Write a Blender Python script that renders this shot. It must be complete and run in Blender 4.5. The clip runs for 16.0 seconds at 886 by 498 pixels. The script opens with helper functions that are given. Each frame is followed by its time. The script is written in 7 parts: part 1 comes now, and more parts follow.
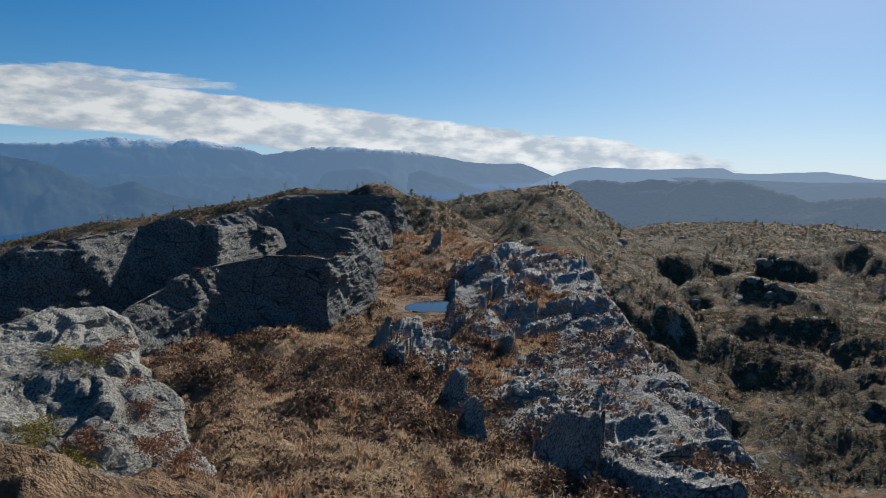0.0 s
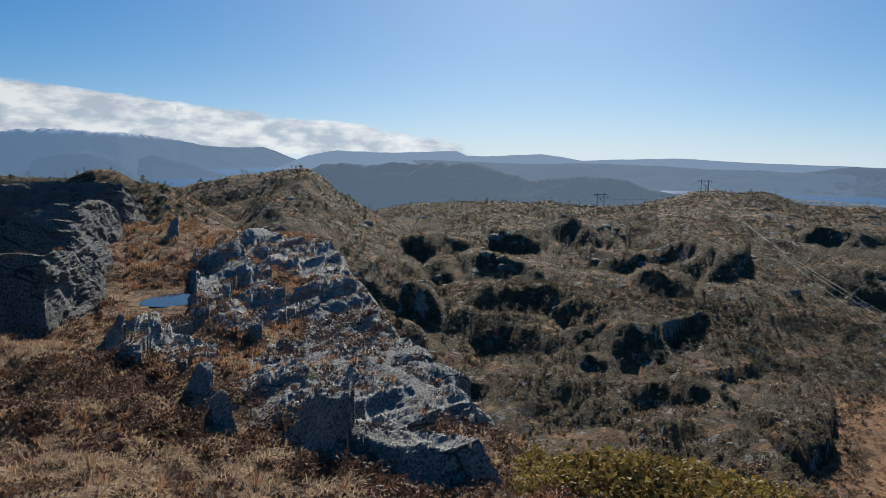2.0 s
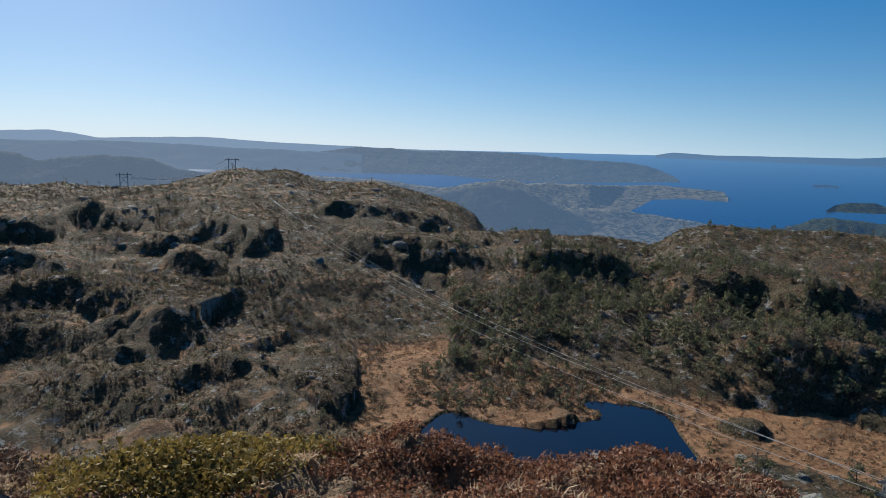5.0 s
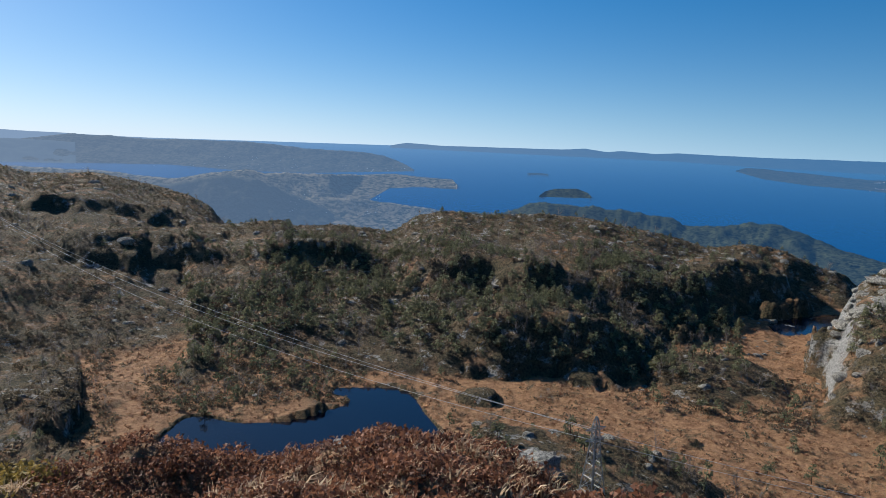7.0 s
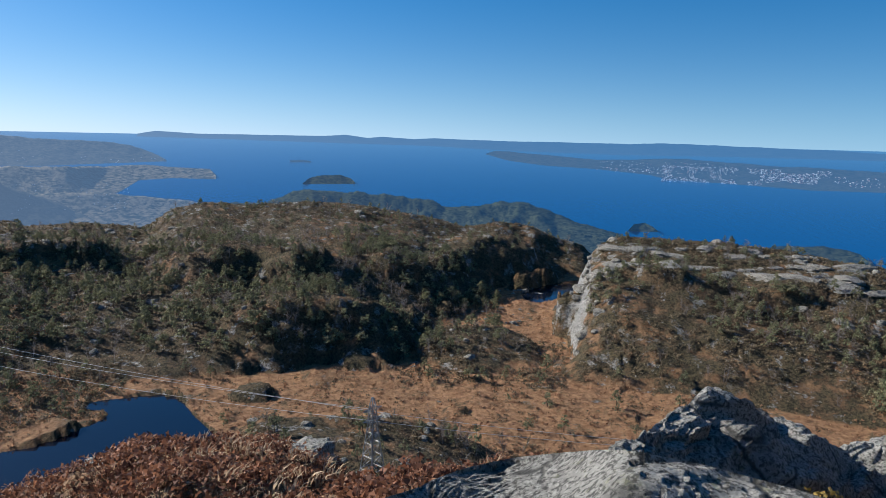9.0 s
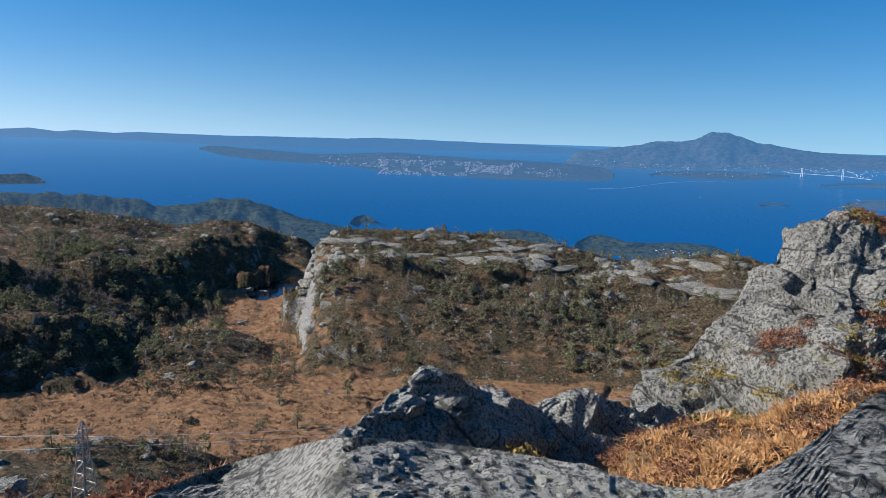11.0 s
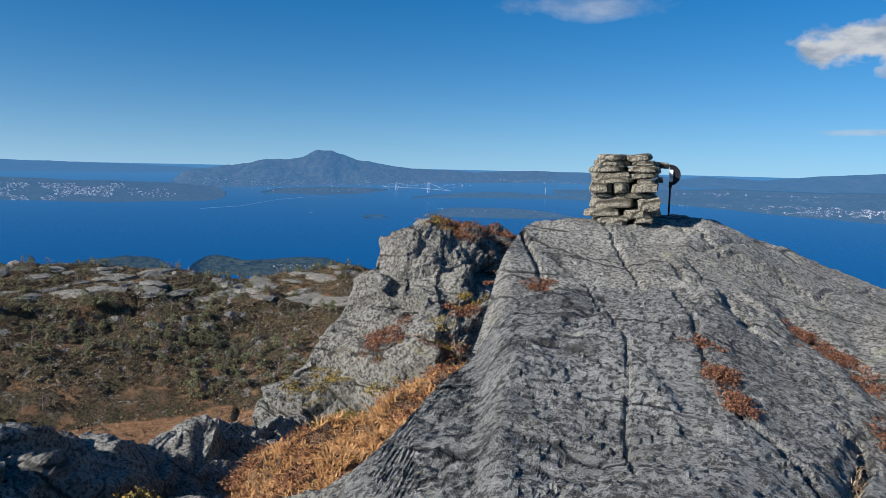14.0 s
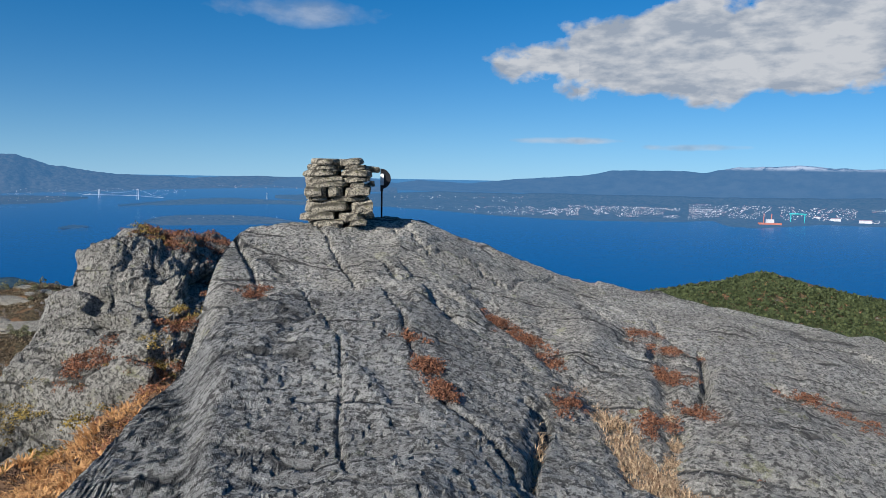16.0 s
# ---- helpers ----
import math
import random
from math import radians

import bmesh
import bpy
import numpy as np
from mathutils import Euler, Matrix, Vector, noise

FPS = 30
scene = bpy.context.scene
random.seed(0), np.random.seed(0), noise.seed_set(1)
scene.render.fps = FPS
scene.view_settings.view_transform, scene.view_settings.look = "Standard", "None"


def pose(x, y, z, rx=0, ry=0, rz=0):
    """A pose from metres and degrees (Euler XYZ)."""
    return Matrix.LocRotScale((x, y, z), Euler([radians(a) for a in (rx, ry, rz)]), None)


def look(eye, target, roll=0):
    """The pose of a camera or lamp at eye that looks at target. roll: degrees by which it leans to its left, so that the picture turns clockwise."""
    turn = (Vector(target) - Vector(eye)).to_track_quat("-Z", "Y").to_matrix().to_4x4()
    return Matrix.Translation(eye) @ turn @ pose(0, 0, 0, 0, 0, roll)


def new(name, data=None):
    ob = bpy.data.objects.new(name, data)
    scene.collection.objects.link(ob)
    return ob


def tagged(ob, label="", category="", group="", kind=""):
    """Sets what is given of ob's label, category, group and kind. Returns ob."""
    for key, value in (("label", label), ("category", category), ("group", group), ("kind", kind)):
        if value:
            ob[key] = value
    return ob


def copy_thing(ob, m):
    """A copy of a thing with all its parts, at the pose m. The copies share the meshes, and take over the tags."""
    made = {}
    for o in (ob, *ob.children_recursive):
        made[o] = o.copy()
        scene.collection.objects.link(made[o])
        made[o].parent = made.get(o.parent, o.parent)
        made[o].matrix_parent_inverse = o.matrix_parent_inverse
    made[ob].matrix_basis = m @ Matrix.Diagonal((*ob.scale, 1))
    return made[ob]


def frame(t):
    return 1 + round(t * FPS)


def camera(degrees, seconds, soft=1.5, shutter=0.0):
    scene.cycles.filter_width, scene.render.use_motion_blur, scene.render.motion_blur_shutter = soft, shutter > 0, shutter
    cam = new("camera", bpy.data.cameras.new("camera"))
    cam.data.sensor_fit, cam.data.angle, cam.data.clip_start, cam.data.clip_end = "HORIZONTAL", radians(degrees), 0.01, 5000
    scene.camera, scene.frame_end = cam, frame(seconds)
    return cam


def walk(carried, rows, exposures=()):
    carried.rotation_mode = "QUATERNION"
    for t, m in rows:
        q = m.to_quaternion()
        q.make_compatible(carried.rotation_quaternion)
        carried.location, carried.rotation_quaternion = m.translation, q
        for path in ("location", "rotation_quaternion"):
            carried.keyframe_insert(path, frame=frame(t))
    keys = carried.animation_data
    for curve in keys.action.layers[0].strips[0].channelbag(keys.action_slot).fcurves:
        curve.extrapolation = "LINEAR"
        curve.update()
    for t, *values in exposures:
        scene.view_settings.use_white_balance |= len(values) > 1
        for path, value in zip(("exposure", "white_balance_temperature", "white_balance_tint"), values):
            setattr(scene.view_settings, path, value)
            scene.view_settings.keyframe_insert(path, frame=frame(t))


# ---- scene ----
# Camera: a slow turn on the spot, held at arm's length. Seconds, yaw, pitch, roll.
cam = camera(63.39, 16.0, soft=0.7)
ARM = 0.30
PATH = """
0.0 0.00 -6.11 -0.81
0.5 -4.87 -6.34 -0.63
1.0 -9.04 -6.70 -0.35
1.5 -14.16 -6.94 -0.24
2.0 -20.10 -7.19 -0.43
2.5 -26.17 -7.32 -0.58
3.0 -32.04 -7.40 -0.72
3.5 -39.09 -7.51 -1.01
4.0 -45.69 -7.75 -1.09
6.5 -71.05 -8.70 -1.77
7.0 -76.84 -8.59 -1.91
7.5 -82.30 -8.65 -1.87
8.0 -86.42 -8.80 -1.56
10.5 -111.94 -9.15 -1.56
11.0 -117.57 -9.00 -1.58
11.5 -122.84 -8.83 -1.70
12.0 -127.80 -8.52 -1.68
12.5 -132.70 -8.05 -1.63
13.0 -137.19 -7.55 -1.44
13.5 -141.83 -7.25 -1.28
14.0 -147.76 -6.83 -1.29
14.5 -154.17 -6.55 -1.38
15.0 -158.81 -6.42 -1.28
15.5 -164.23 -6.26 -1.15
16.0 -169.62 -6.02 -1.07
"""
rows = []
for line in PATH.strip().splitlines():
    sec, yaw, pitch, roll = [float(v) for v in line.split()]
    m = pose(0, 0, 0, 90 + pitch, roll, yaw)
    m.translation = Vector((-ARM * math.sin(radians(yaw)) * math.cos(radians(pitch)), ARM * math.cos(radians(yaw)) * math.cos(radians(pitch)), 0))
    rows.append((sec, m))
walk(cam, rows, exposures=((0.0, 0.55, 6080, 7), (3.0, 0.52, 6050, 7), (7.0, 0.78, 5950, 9), (11.0, 0.98, 5800, 10), (13.0, 0.88, 5850, 10), (16.0, 0.80, 5900, 10)))
# ---- light: clear spring sky, sun at about one o'clock of the first view ----
SUN_AZ, SUN_EL = 28.0, 29.0


def link(tree, a, b):
    tree.links.new(a, b)


def mnode(tree, op, a, b=None, c=None, clamp=False):
    n = tree.nodes.new("ShaderNodeMath")
    n.operation, n.use_clamp = op, clamp
    for k, v in enumerate((a, b, c)):
        if v is None:
            continue
        if isinstance(v, (int, float)):
            n.inputs[k].default_value = v
        else:
            tree.links.new(v, n.inputs[k])
    return n.outputs[0]


def build_world():
    w = bpy.data.worlds.new("sky")
    scene.world = w
    w.use_nodes = True
    t = w.node_tree
    t.nodes.clear()
    sky = t.nodes.new("ShaderNodeTexSky")
    sky.sky_type, sky.sun_disc = "NISHITA", False
    sky.sun_elevation, sky.sun_rotation = radians(SUN_EL), radians(SUN_AZ)
    sky.altitude, sky.air_density, sky.dust_density, sky.ozone_density = 400, 1.0, 0.3, 3.0
    co = t.nodes.new("ShaderNodeTexCoord")
    sep = t.nodes.new("ShaderNodeSeparateXYZ")
    link(t, co.outputs["Generated"], sep.inputs[0])
    x, y, z = sep.outputs
    # from a summit the sea horizon lies below eye level: the sky goes on down to it
    above = t.nodes.new("ShaderNodeCombineXYZ")
    for k, v in enumerate((x, y, mnode(t, "MULTIPLY_ADD", mnode(t, "MAXIMUM", z, -0.01), 0.93, 0.075))):
        link(t, v, above.inputs[k])
    link(t, above.outputs[0], sky.inputs["Vector"])
    clear = t.nodes.new("ShaderNodeHueSaturation")
    clear.inputs["Saturation"].default_value = 1.42
    link(t, sky.outputs[0], clear.inputs["Color"])
    az = mnode(t, "MULTIPLY", mnode(t, "ARCTAN2", x, y), 57.2958)
    azb = mnode(t, "MULTIPLY", mnode(t, "ARCTAN2", mnode(t, "MULTIPLY", x, -1), mnode(t, "MULTIPLY", y, -1)), 57.2958)
    el = mnode(t, "MULTIPLY", mnode(t, "ARCSINE", z), 57.2958)

    def billow(a, sx, sz, detail=7.0, rough=0.6):
        c = t.nodes.new("ShaderNodeCombineXYZ")
        link(t, mnode(t, "MULTIPLY", a, sx), c.inputs[0])
        link(t, mnode(t, "MULTIPLY", el, sz), c.inputs[1])
        n = t.nodes.new("ShaderNodeTexNoise")
        n.inputs["Scale"].default_value, n.inputs["Detail"].default_value, n.inputs["Roughness"].default_value = 1.0, detail, rough
        link(t, c.outputs[0], n.inputs["Vector"])
        return n.outputs["Fac"]

    def window(a, a0, wa, e0, we, slope=0.0):
        da = mnode(t, "DIVIDE", mnode(t, "SUBTRACT", a, a0), wa)
        mid = mnode(t, "MULTIPLY_ADD", mnode(t, "SUBTRACT", a, a0), slope, e0)
        de = mnode(t, "DIVIDE", mnode(t, "SUBTRACT", el, mid), we)
        return mnode(t, "SUBTRACT", 1.0, mnode(t, "ADD", mnode(t, "POWER", mnode(t, "ABSOLUTE", da), 2.0), mnode(t, "POWER", mnode(t, "ABSOLUTE", de), 2.0)))

    def cover(win, nz, gain, lift, soft):
        d = mnode(t, "ADD", mnode(t, "MULTIPLY", mnode(t, "MAXIMUM", win, -1.5), gain), mnode(t, "MULTIPLY_ADD", nz, 2.0, lift))
        return mnode(t, "MULTIPLY", d, soft, clamp=True)

    # pale haze low over the horizon, brightest under the sun, and the wide glow round it
    s0 = (math.sin(radians(SUN_AZ)), math.cos(radians(SUN_AZ)))
    facing = mnode(t, "ADD", mnode(t, "MULTIPLY", x, s0[0]), mnode(t, "MULTIPLY", y, s0[1]))
    toward = mnode(t, "POWER", mnode(t, "MULTIPLY_ADD", facing, 0.5, 0.5, True), 3.0)
    low = mnode(t, "POWER", 2.718, mnode(t, "MULTIPLY", mnode(t, "MAXIMUM", mnode(t, "ADD", el, 0.6), 0.0), -0.34))
    veil = mnode(t, "MULTIPLY", low, mnode(t, "MULTIPLY_ADD", toward, 0.55, 0.45, True))
    haze = t.nodes.new("ShaderNodeMix")
    haze.data_type = "RGBA"
    link(t, toward, haze.inputs["Factor"])
    haze.inputs["A"].default_value, haze.inputs["B"].default_value = (3.4, 5.8, 8.4, 1), (9.6, 9.9, 10.0, 1)
    hazed = t.nodes.new("ShaderNodeMix")
    hazed.data_type = "RGBA"
    link(t, veil, hazed.inputs["Factor"])
    link(t, clear.outputs[0], hazed.inputs["A"])
    link(t, haze.outputs["Result"], hazed.inputs["B"])
    e0 = math.radians(SUN_EL)
    near_sun = mnode(t, "ADD", mnode(t, "MULTIPLY", facing, math.cos(e0)), mnode(t, "MULTIPLY", z, math.sin(e0)))
    glow = mnode(t, "MULTIPLY", mnode(t, "POWER", mnode(t, "MAXIMUM", near_sun, 0.0), 7.0), 0.26)
    bright = t.nodes.new("ShaderNodeMix")
    bright.data_type = "RGBA"
    link(t, glow, bright.inputs["Factor"])
    link(t, hazed.outputs["Result"], bright.inputs["A"])
    bright.inputs["B"].default_value = (7.6, 8.2, 8.8, 1)
    n1, n2 = billow(az, 0.17, 0.60, 9.0, 0.58), billow(azb, 0.21, 0.30, 8.0, 0.52)
    band = cover(window(az, -22.0, 46.0, 4.1, 2.0, -0.080), n1, 1.5, -1.05, 4.0)
    wisps = mnode(t, "MULTIPLY", cover(window(az, -26.0, 14.0, 6.3, 1.0), billow(az, 0.16, 1.2), 0.8, -1.35, 3.0), 0.8)
    cumulus = cover(window(azb, 14.0, 21.0, 9.7, 4.2, 0.06), n2, 1.0, -1.12, 5.0)
    lens = mnode(t, "MAXIMUM", cover(window(azb, -0.5, 4.4, 2.7, 0.34), n2, 0.7, -1.1, 1.1), cover(window(azb, 9.0, 4.2, 2.25, 0.34), n2, 0.7, -1.1, 1.1))
    lens2 = mnode(t, "MULTIPLY", cover(window(azb, -22.0, 9.0, 11.9, 1.2), n2, 0.6, -1.2, 1.6), 0.45)
    amount = band
    for other in (wisps, cumulus, lens, lens2):
        amount = mnode(t, "MAXIMUM", amount, other)
    # cloud brightness: lit tops, grey bases
    grey = mnode(t, "MULTIPLY_ADD", billow(az, 0.2, 0.42, 5.0, 0.5), 0.55, mnode(t, "MULTIPLY", billow(azb, 0.5, 1.3, 6.0, 0.55), 0.45))
    shade = t.nodes.new("ShaderNodeMapRange")
    shade.inputs["From Min"].default_value, shade.inputs["From Max"].default_value = 0.43, 0.57
    link(t, grey, shade.inputs["Value"])
    ramp = t.nodes.new("ShaderNodeMix")
    ramp.data_type = "RGBA"
    link(t, shade.outputs[0], ramp.inputs["Factor"])
    ramp.inputs["A"].default_value, ramp.inputs["B"].default_value = (6.2, 6.8, 7.6, 1), (11.0, 10.8, 10.5, 1)
    # the clouds away from the sun are greyer
    dim = t.nodes.new("ShaderNodeMix")
    dim.data_type, dim.blend_type = "RGBA", "MULTIPLY"
    dim.inputs["Factor"].default_value = 1.0
    link(t, ramp.outputs["Result"], dim.inputs["A"])
    level = t.nodes.new("ShaderNodeCombineXYZ")
    for k in range(3):
        link(t, mnode(t, "MULTIPLY_ADD", toward, 0.45, 0.58), level.inputs[k])
    link(t, level.outputs[0], dim.inputs["B"])
    mix = t.nodes.new("ShaderNodeMix")
    mix.data_type = "RGBA"
    link(t, amount, mix.inputs["Factor"])
    link(t, bright.outputs["Result"], mix.inputs["A"])
    link(t, dim.outputs["Result"], mix.inputs["B"])
    bg = t.nodes.new("ShaderNodeBackground")
    bg.inputs["Strength"].default_value = 0.054
    link(t, mix.outputs["Result"], bg.inputs["Color"])
    out = t.nodes.new("ShaderNodeOutputWorld")
    link(t, bg.outputs[0], out.inputs["Surface"])
    sun = new("sun", bpy.data.lights.new("sun", "SUN"))
    sun.data.energy, sun.data.angle, sun.data.color = 4.5, radians(0.55), (1.0, 0.90, 0.76)
    a, e = radians(SUN_AZ), radians(SUN_EL)
    toward = Vector((math.sin(a) * math.cos(e), math.cos(a) * math.cos(e), math.sin(e)))
    sun.matrix_world = look(toward * 50, (0, 0, 0))


build_world()
# ---- numeric tools ----
def hash01(ix, iy, iz, seed):
    h = (ix.astype(np.int64) * 73856093) ^ (iy.astype(np.int64) * 19349663) ^ (iz.astype(np.int64) * 83492791) ^ np.int64(seed * 2654435 + 97)
    h = (h ^ (h >> 13)) * 1274126177 & 0xFFFFFFFF
    h = (h ^ (h >> 16)) * 668265263 & 0xFFFFFFFF
    return ((h ^ (h >> 15)) & 0xFFFFF) / float(0xFFFFF)


def vnoise(p, seed=0):
    """Smooth noise, -1 to 1, at the points p (n x 3)."""
    i = np.floor(p)
    f = p - i
    f = f * f * f * (f * (f * 6 - 15) + 10)
    i = i.astype(np.int64)
    out = 0
    for dx in (0, 1):
        wx = f[:, 0] if dx else 1 - f[:, 0]
        for dy in (0, 1):
            wy = f[:, 1] if dy else 1 - f[:, 1]
            for dz in (0, 1):
                wz = f[:, 2] if dz else 1 - f[:, 2]
                out = out + wx * wy * wz * hash01(i[:, 0] + dx, i[:, 1] + dy, i[:, 2] + dz, seed)
    return out * 2 - 1


def fbm(p, octaves=4, gain=0.5, seed=0, ridged=False):
    total, amp = 0, 1.0
    for k in range(octaves):
        n = vnoise(p * 2.03 ** k + 17.3 * k, seed + k)
        total = total + amp * ((1 - 2 * np.abs(n)) if ridged else n)
        amp *= gain
    return total


def facets(p, seed=0, tilt=0.6):
    """Broken rock: each cell a tilted plane; also the distance to the next joint."""
    i = np.floor(p).astype(np.int64)
    best, second = np.full(len(p), 9.0), np.full(len(p), 9.0)
    plane = np.zeros(len(p))
    for dx in (-1, 0, 1):
        for dy in (-1, 0, 1):
            for dz in (-1, 0, 1):
                c = i + np.array((dx, dy, dz))
                j = [hash01(c[:, 0], c[:, 1], c[:, 2], seed + k) for k in range(3)]
                d = p - c - np.stack(j, 1)
                q = np.sqrt((d * d).sum(1))
                near = q < best
                second = np.where(near, best, np.minimum(second, q))
                g = (d[:, 0] * (j[1] - 0.5) + d[:, 1] * (j[2] - 0.5) + d[:, 2] * (j[0] - 0.5)) * 2 * tilt + (j[0] + j[1] - 1.0) * 0.5
                plane = np.where(near, g, plane)
                best = np.where(near, q, best)
    return plane, second - best


def pairs(text):
    return np.array([[float(v) for v in w.split(",")] for w in text.split()])


def along(text, az, column=1):
    q = pairs(text)
    return np.interp(az, q[:, 0], q[:, column])


def polar(az, r, z):
    a = np.radians(az)
    return np.stack([np.sin(a) * r, np.cos(a) * r, z + 0 * r], -1)


def smooth01(x):
    x = np.clip(x, 0, 1)
    return x * x * (3 - 2 * x)


def grid_mesh(name, points, mat, smooth=True):
    """A sheet of quads over points of shape (rows, columns, 3)."""
    nr, nc = points.shape[:2]
    k = np.arange(nr * nc).reshape(nr, nc)
    quads = np.stack([k[:-1, :-1], k[:-1, 1:], k[1:, 1:], k[1:, :-1]], -1).reshape(-1, 4)
    return raw_mesh(name, points.reshape(-1, 3), quads, mat, smooth)


def raw_mesh(name, verts, faces, mat, smooth=False):
    faces = np.asarray(faces, np.int32)
    n, per = faces.shape
    me = bpy.data.meshes.new(name)
    me.vertices.add(len(verts))
    me.vertices.foreach_set("co", np.asarray(verts, np.float32).ravel())
    me.loops.add(n * per)
    me.loops.foreach_set("vertex_index", faces.ravel())
    me.polygons.add(n)
    me.polygons.foreach_set("loop_start", np.arange(0, n * per, per, dtype=np.int32))
    me.polygons.foreach_set("use_smooth", np.full(n, smooth))
    me.update(calc_edges=True)
    me.materials.append(mat)
    return me


def part(name, bm, mat, parent, label=""):
    me = bpy.data.meshes.new(name)
    bm.to_mesh(me)
    bm.free()
    me.materials.append(mat)
    ob = new(name, me)
    ob.parent = parent
    if label:
        ob["label"] = label
    return ob


def box_bm(w, d, h, at=(0, 0, 0), bevel=0.0):
    bm = bmesh.new()
    bmesh.ops.create_cube(bm, size=1.0, matrix=Matrix.Translation(at) @ Matrix.Diagonal((w, d, h, 1)))
    if bevel:
        bmesh.ops.bevel(bm, geom=bm.edges[:], offset=bevel, segments=2, affect="EDGES")
    return bm


def rod(bm, a, b, r, sides=6):
    """A round bar from a to b, added to bm."""
    a, b = Vector(a), Vector(b)
    m = Matrix.Translation((a + b) / 2) @ (b - a).to_track_quat("Z", "Y").to_matrix().to_4x4()
    bmesh.ops.create_cone(bm, cap_ends=True, segments=sides, radius1=r, radius2=r, depth=(b - a).length, matrix=m)
# ---- materials ----
class Mat:
    """A small helper to wire node materials."""

    def __init__(self, name, rough=0.9):
        self.m = bpy.data.materials.new(name)
        self.m.use_nodes = True
        self.t = self.m.node_tree
        self.p = self.t.nodes["Principled BSDF"]
        self.p.inputs["Roughness"].default_value = rough
        self.p.inputs["Specular IOR Level"].default_value = 0.25
        self.out = self.t.nodes["Material Output"]
        self.co = self.t.nodes.new("ShaderNodeTexCoord").outputs["Object"]

    def stretched(self, s, rot=(0, 0, 0)):
        n = self.t.nodes.new("ShaderNodeMapping")
        n.inputs["Scale"].default_value, n.inputs["Rotation"].default_value = s, [radians(a) for a in rot]
        link(self.t, self.co, n.inputs["Vector"])
        return n.outputs[0]

    def noise(self, scale, detail=4.0, rough=0.55, vec=None):
        n = self.t.nodes.new("ShaderNodeTexNoise")
        n.inputs["Scale"].default_value, n.inputs["Detail"].default_value, n.inputs["Roughness"].default_value = scale, detail, rough
        link(self.t, vec or self.co, n.inputs["Vector"])
        return n.outputs["Fac"]

    def cells(self, scale, feature="F1", vec=None):
        n = self.t.nodes.new("ShaderNodeTexVoronoi")
        n.feature = feature
        n.inputs["Scale"].default_value = scale
        link(self.t, vec or self.co, n.inputs["Vector"])
        return n.outputs["Distance"]

    def ramp(self, fac, lo, hi):
        n = self.t.nodes.new("ShaderNodeMapRange")
        n.interpolation_type = "SMOOTHSTEP"
        n.inputs["From Min"].default_value, n.inputs["From Max"].default_value = lo, hi
        link(self.t, fac, n.inputs["Value"])
        return n.outputs[0]

    def mix(self, fac, a, b):
        n = self.t.nodes.new("ShaderNodeMix")
        n.data_type = "RGBA"
        for key, v in (("Factor", fac), ("A", a), ("B", b)):
            if isinstance(v, tuple):
                n.inputs[key].default_value = (*v, 1)
            elif isinstance(v, float):
                n.inputs[key].default_value = v
            else:
                link(self.t, v, n.inputs[key])
        return n.outputs["Result"]

    def times(self, a, b):
        return mnode(self.t, "MULTIPLY", a, b)

    def height(self):
        s = self.t.nodes.new("ShaderNodeSeparateXYZ")
        link(self.t, self.co, s.inputs[0])
        return s.outputs[2]

    def up(self):
        g = self.t.nodes.new("ShaderNodeNewGeometry")
        s = self.t.nodes.new("ShaderNodeSeparateXYZ")
        link(self.t, g.outputs["Normal"], s.inputs[0])
        return s.outputs[2]

    def island(self):
        return self.t.nodes.new("ShaderNodeNewGeometry").outputs["Random Per Island"]

    def each(self):
        return self.t.nodes.new("ShaderNodeObjectInfo").outputs["Random"]

    def bump(self, h, strength, dist):
        n = self.t.nodes.new("ShaderNodeBump")
        n.inputs["Strength"].default_value, n.inputs["Distance"].default_value = strength, dist
        link(self.t, h, n.inputs["Height"])
        link(self.t, n.outputs[0], self.p.inputs["Normal"])

    def colour(self, c):
        if isinstance(c, tuple):
            self.p.inputs["Base Color"].default_value = (*c, 1)
        else:
            link(self.t, c, self.p.inputs["Base Color"])
        return self


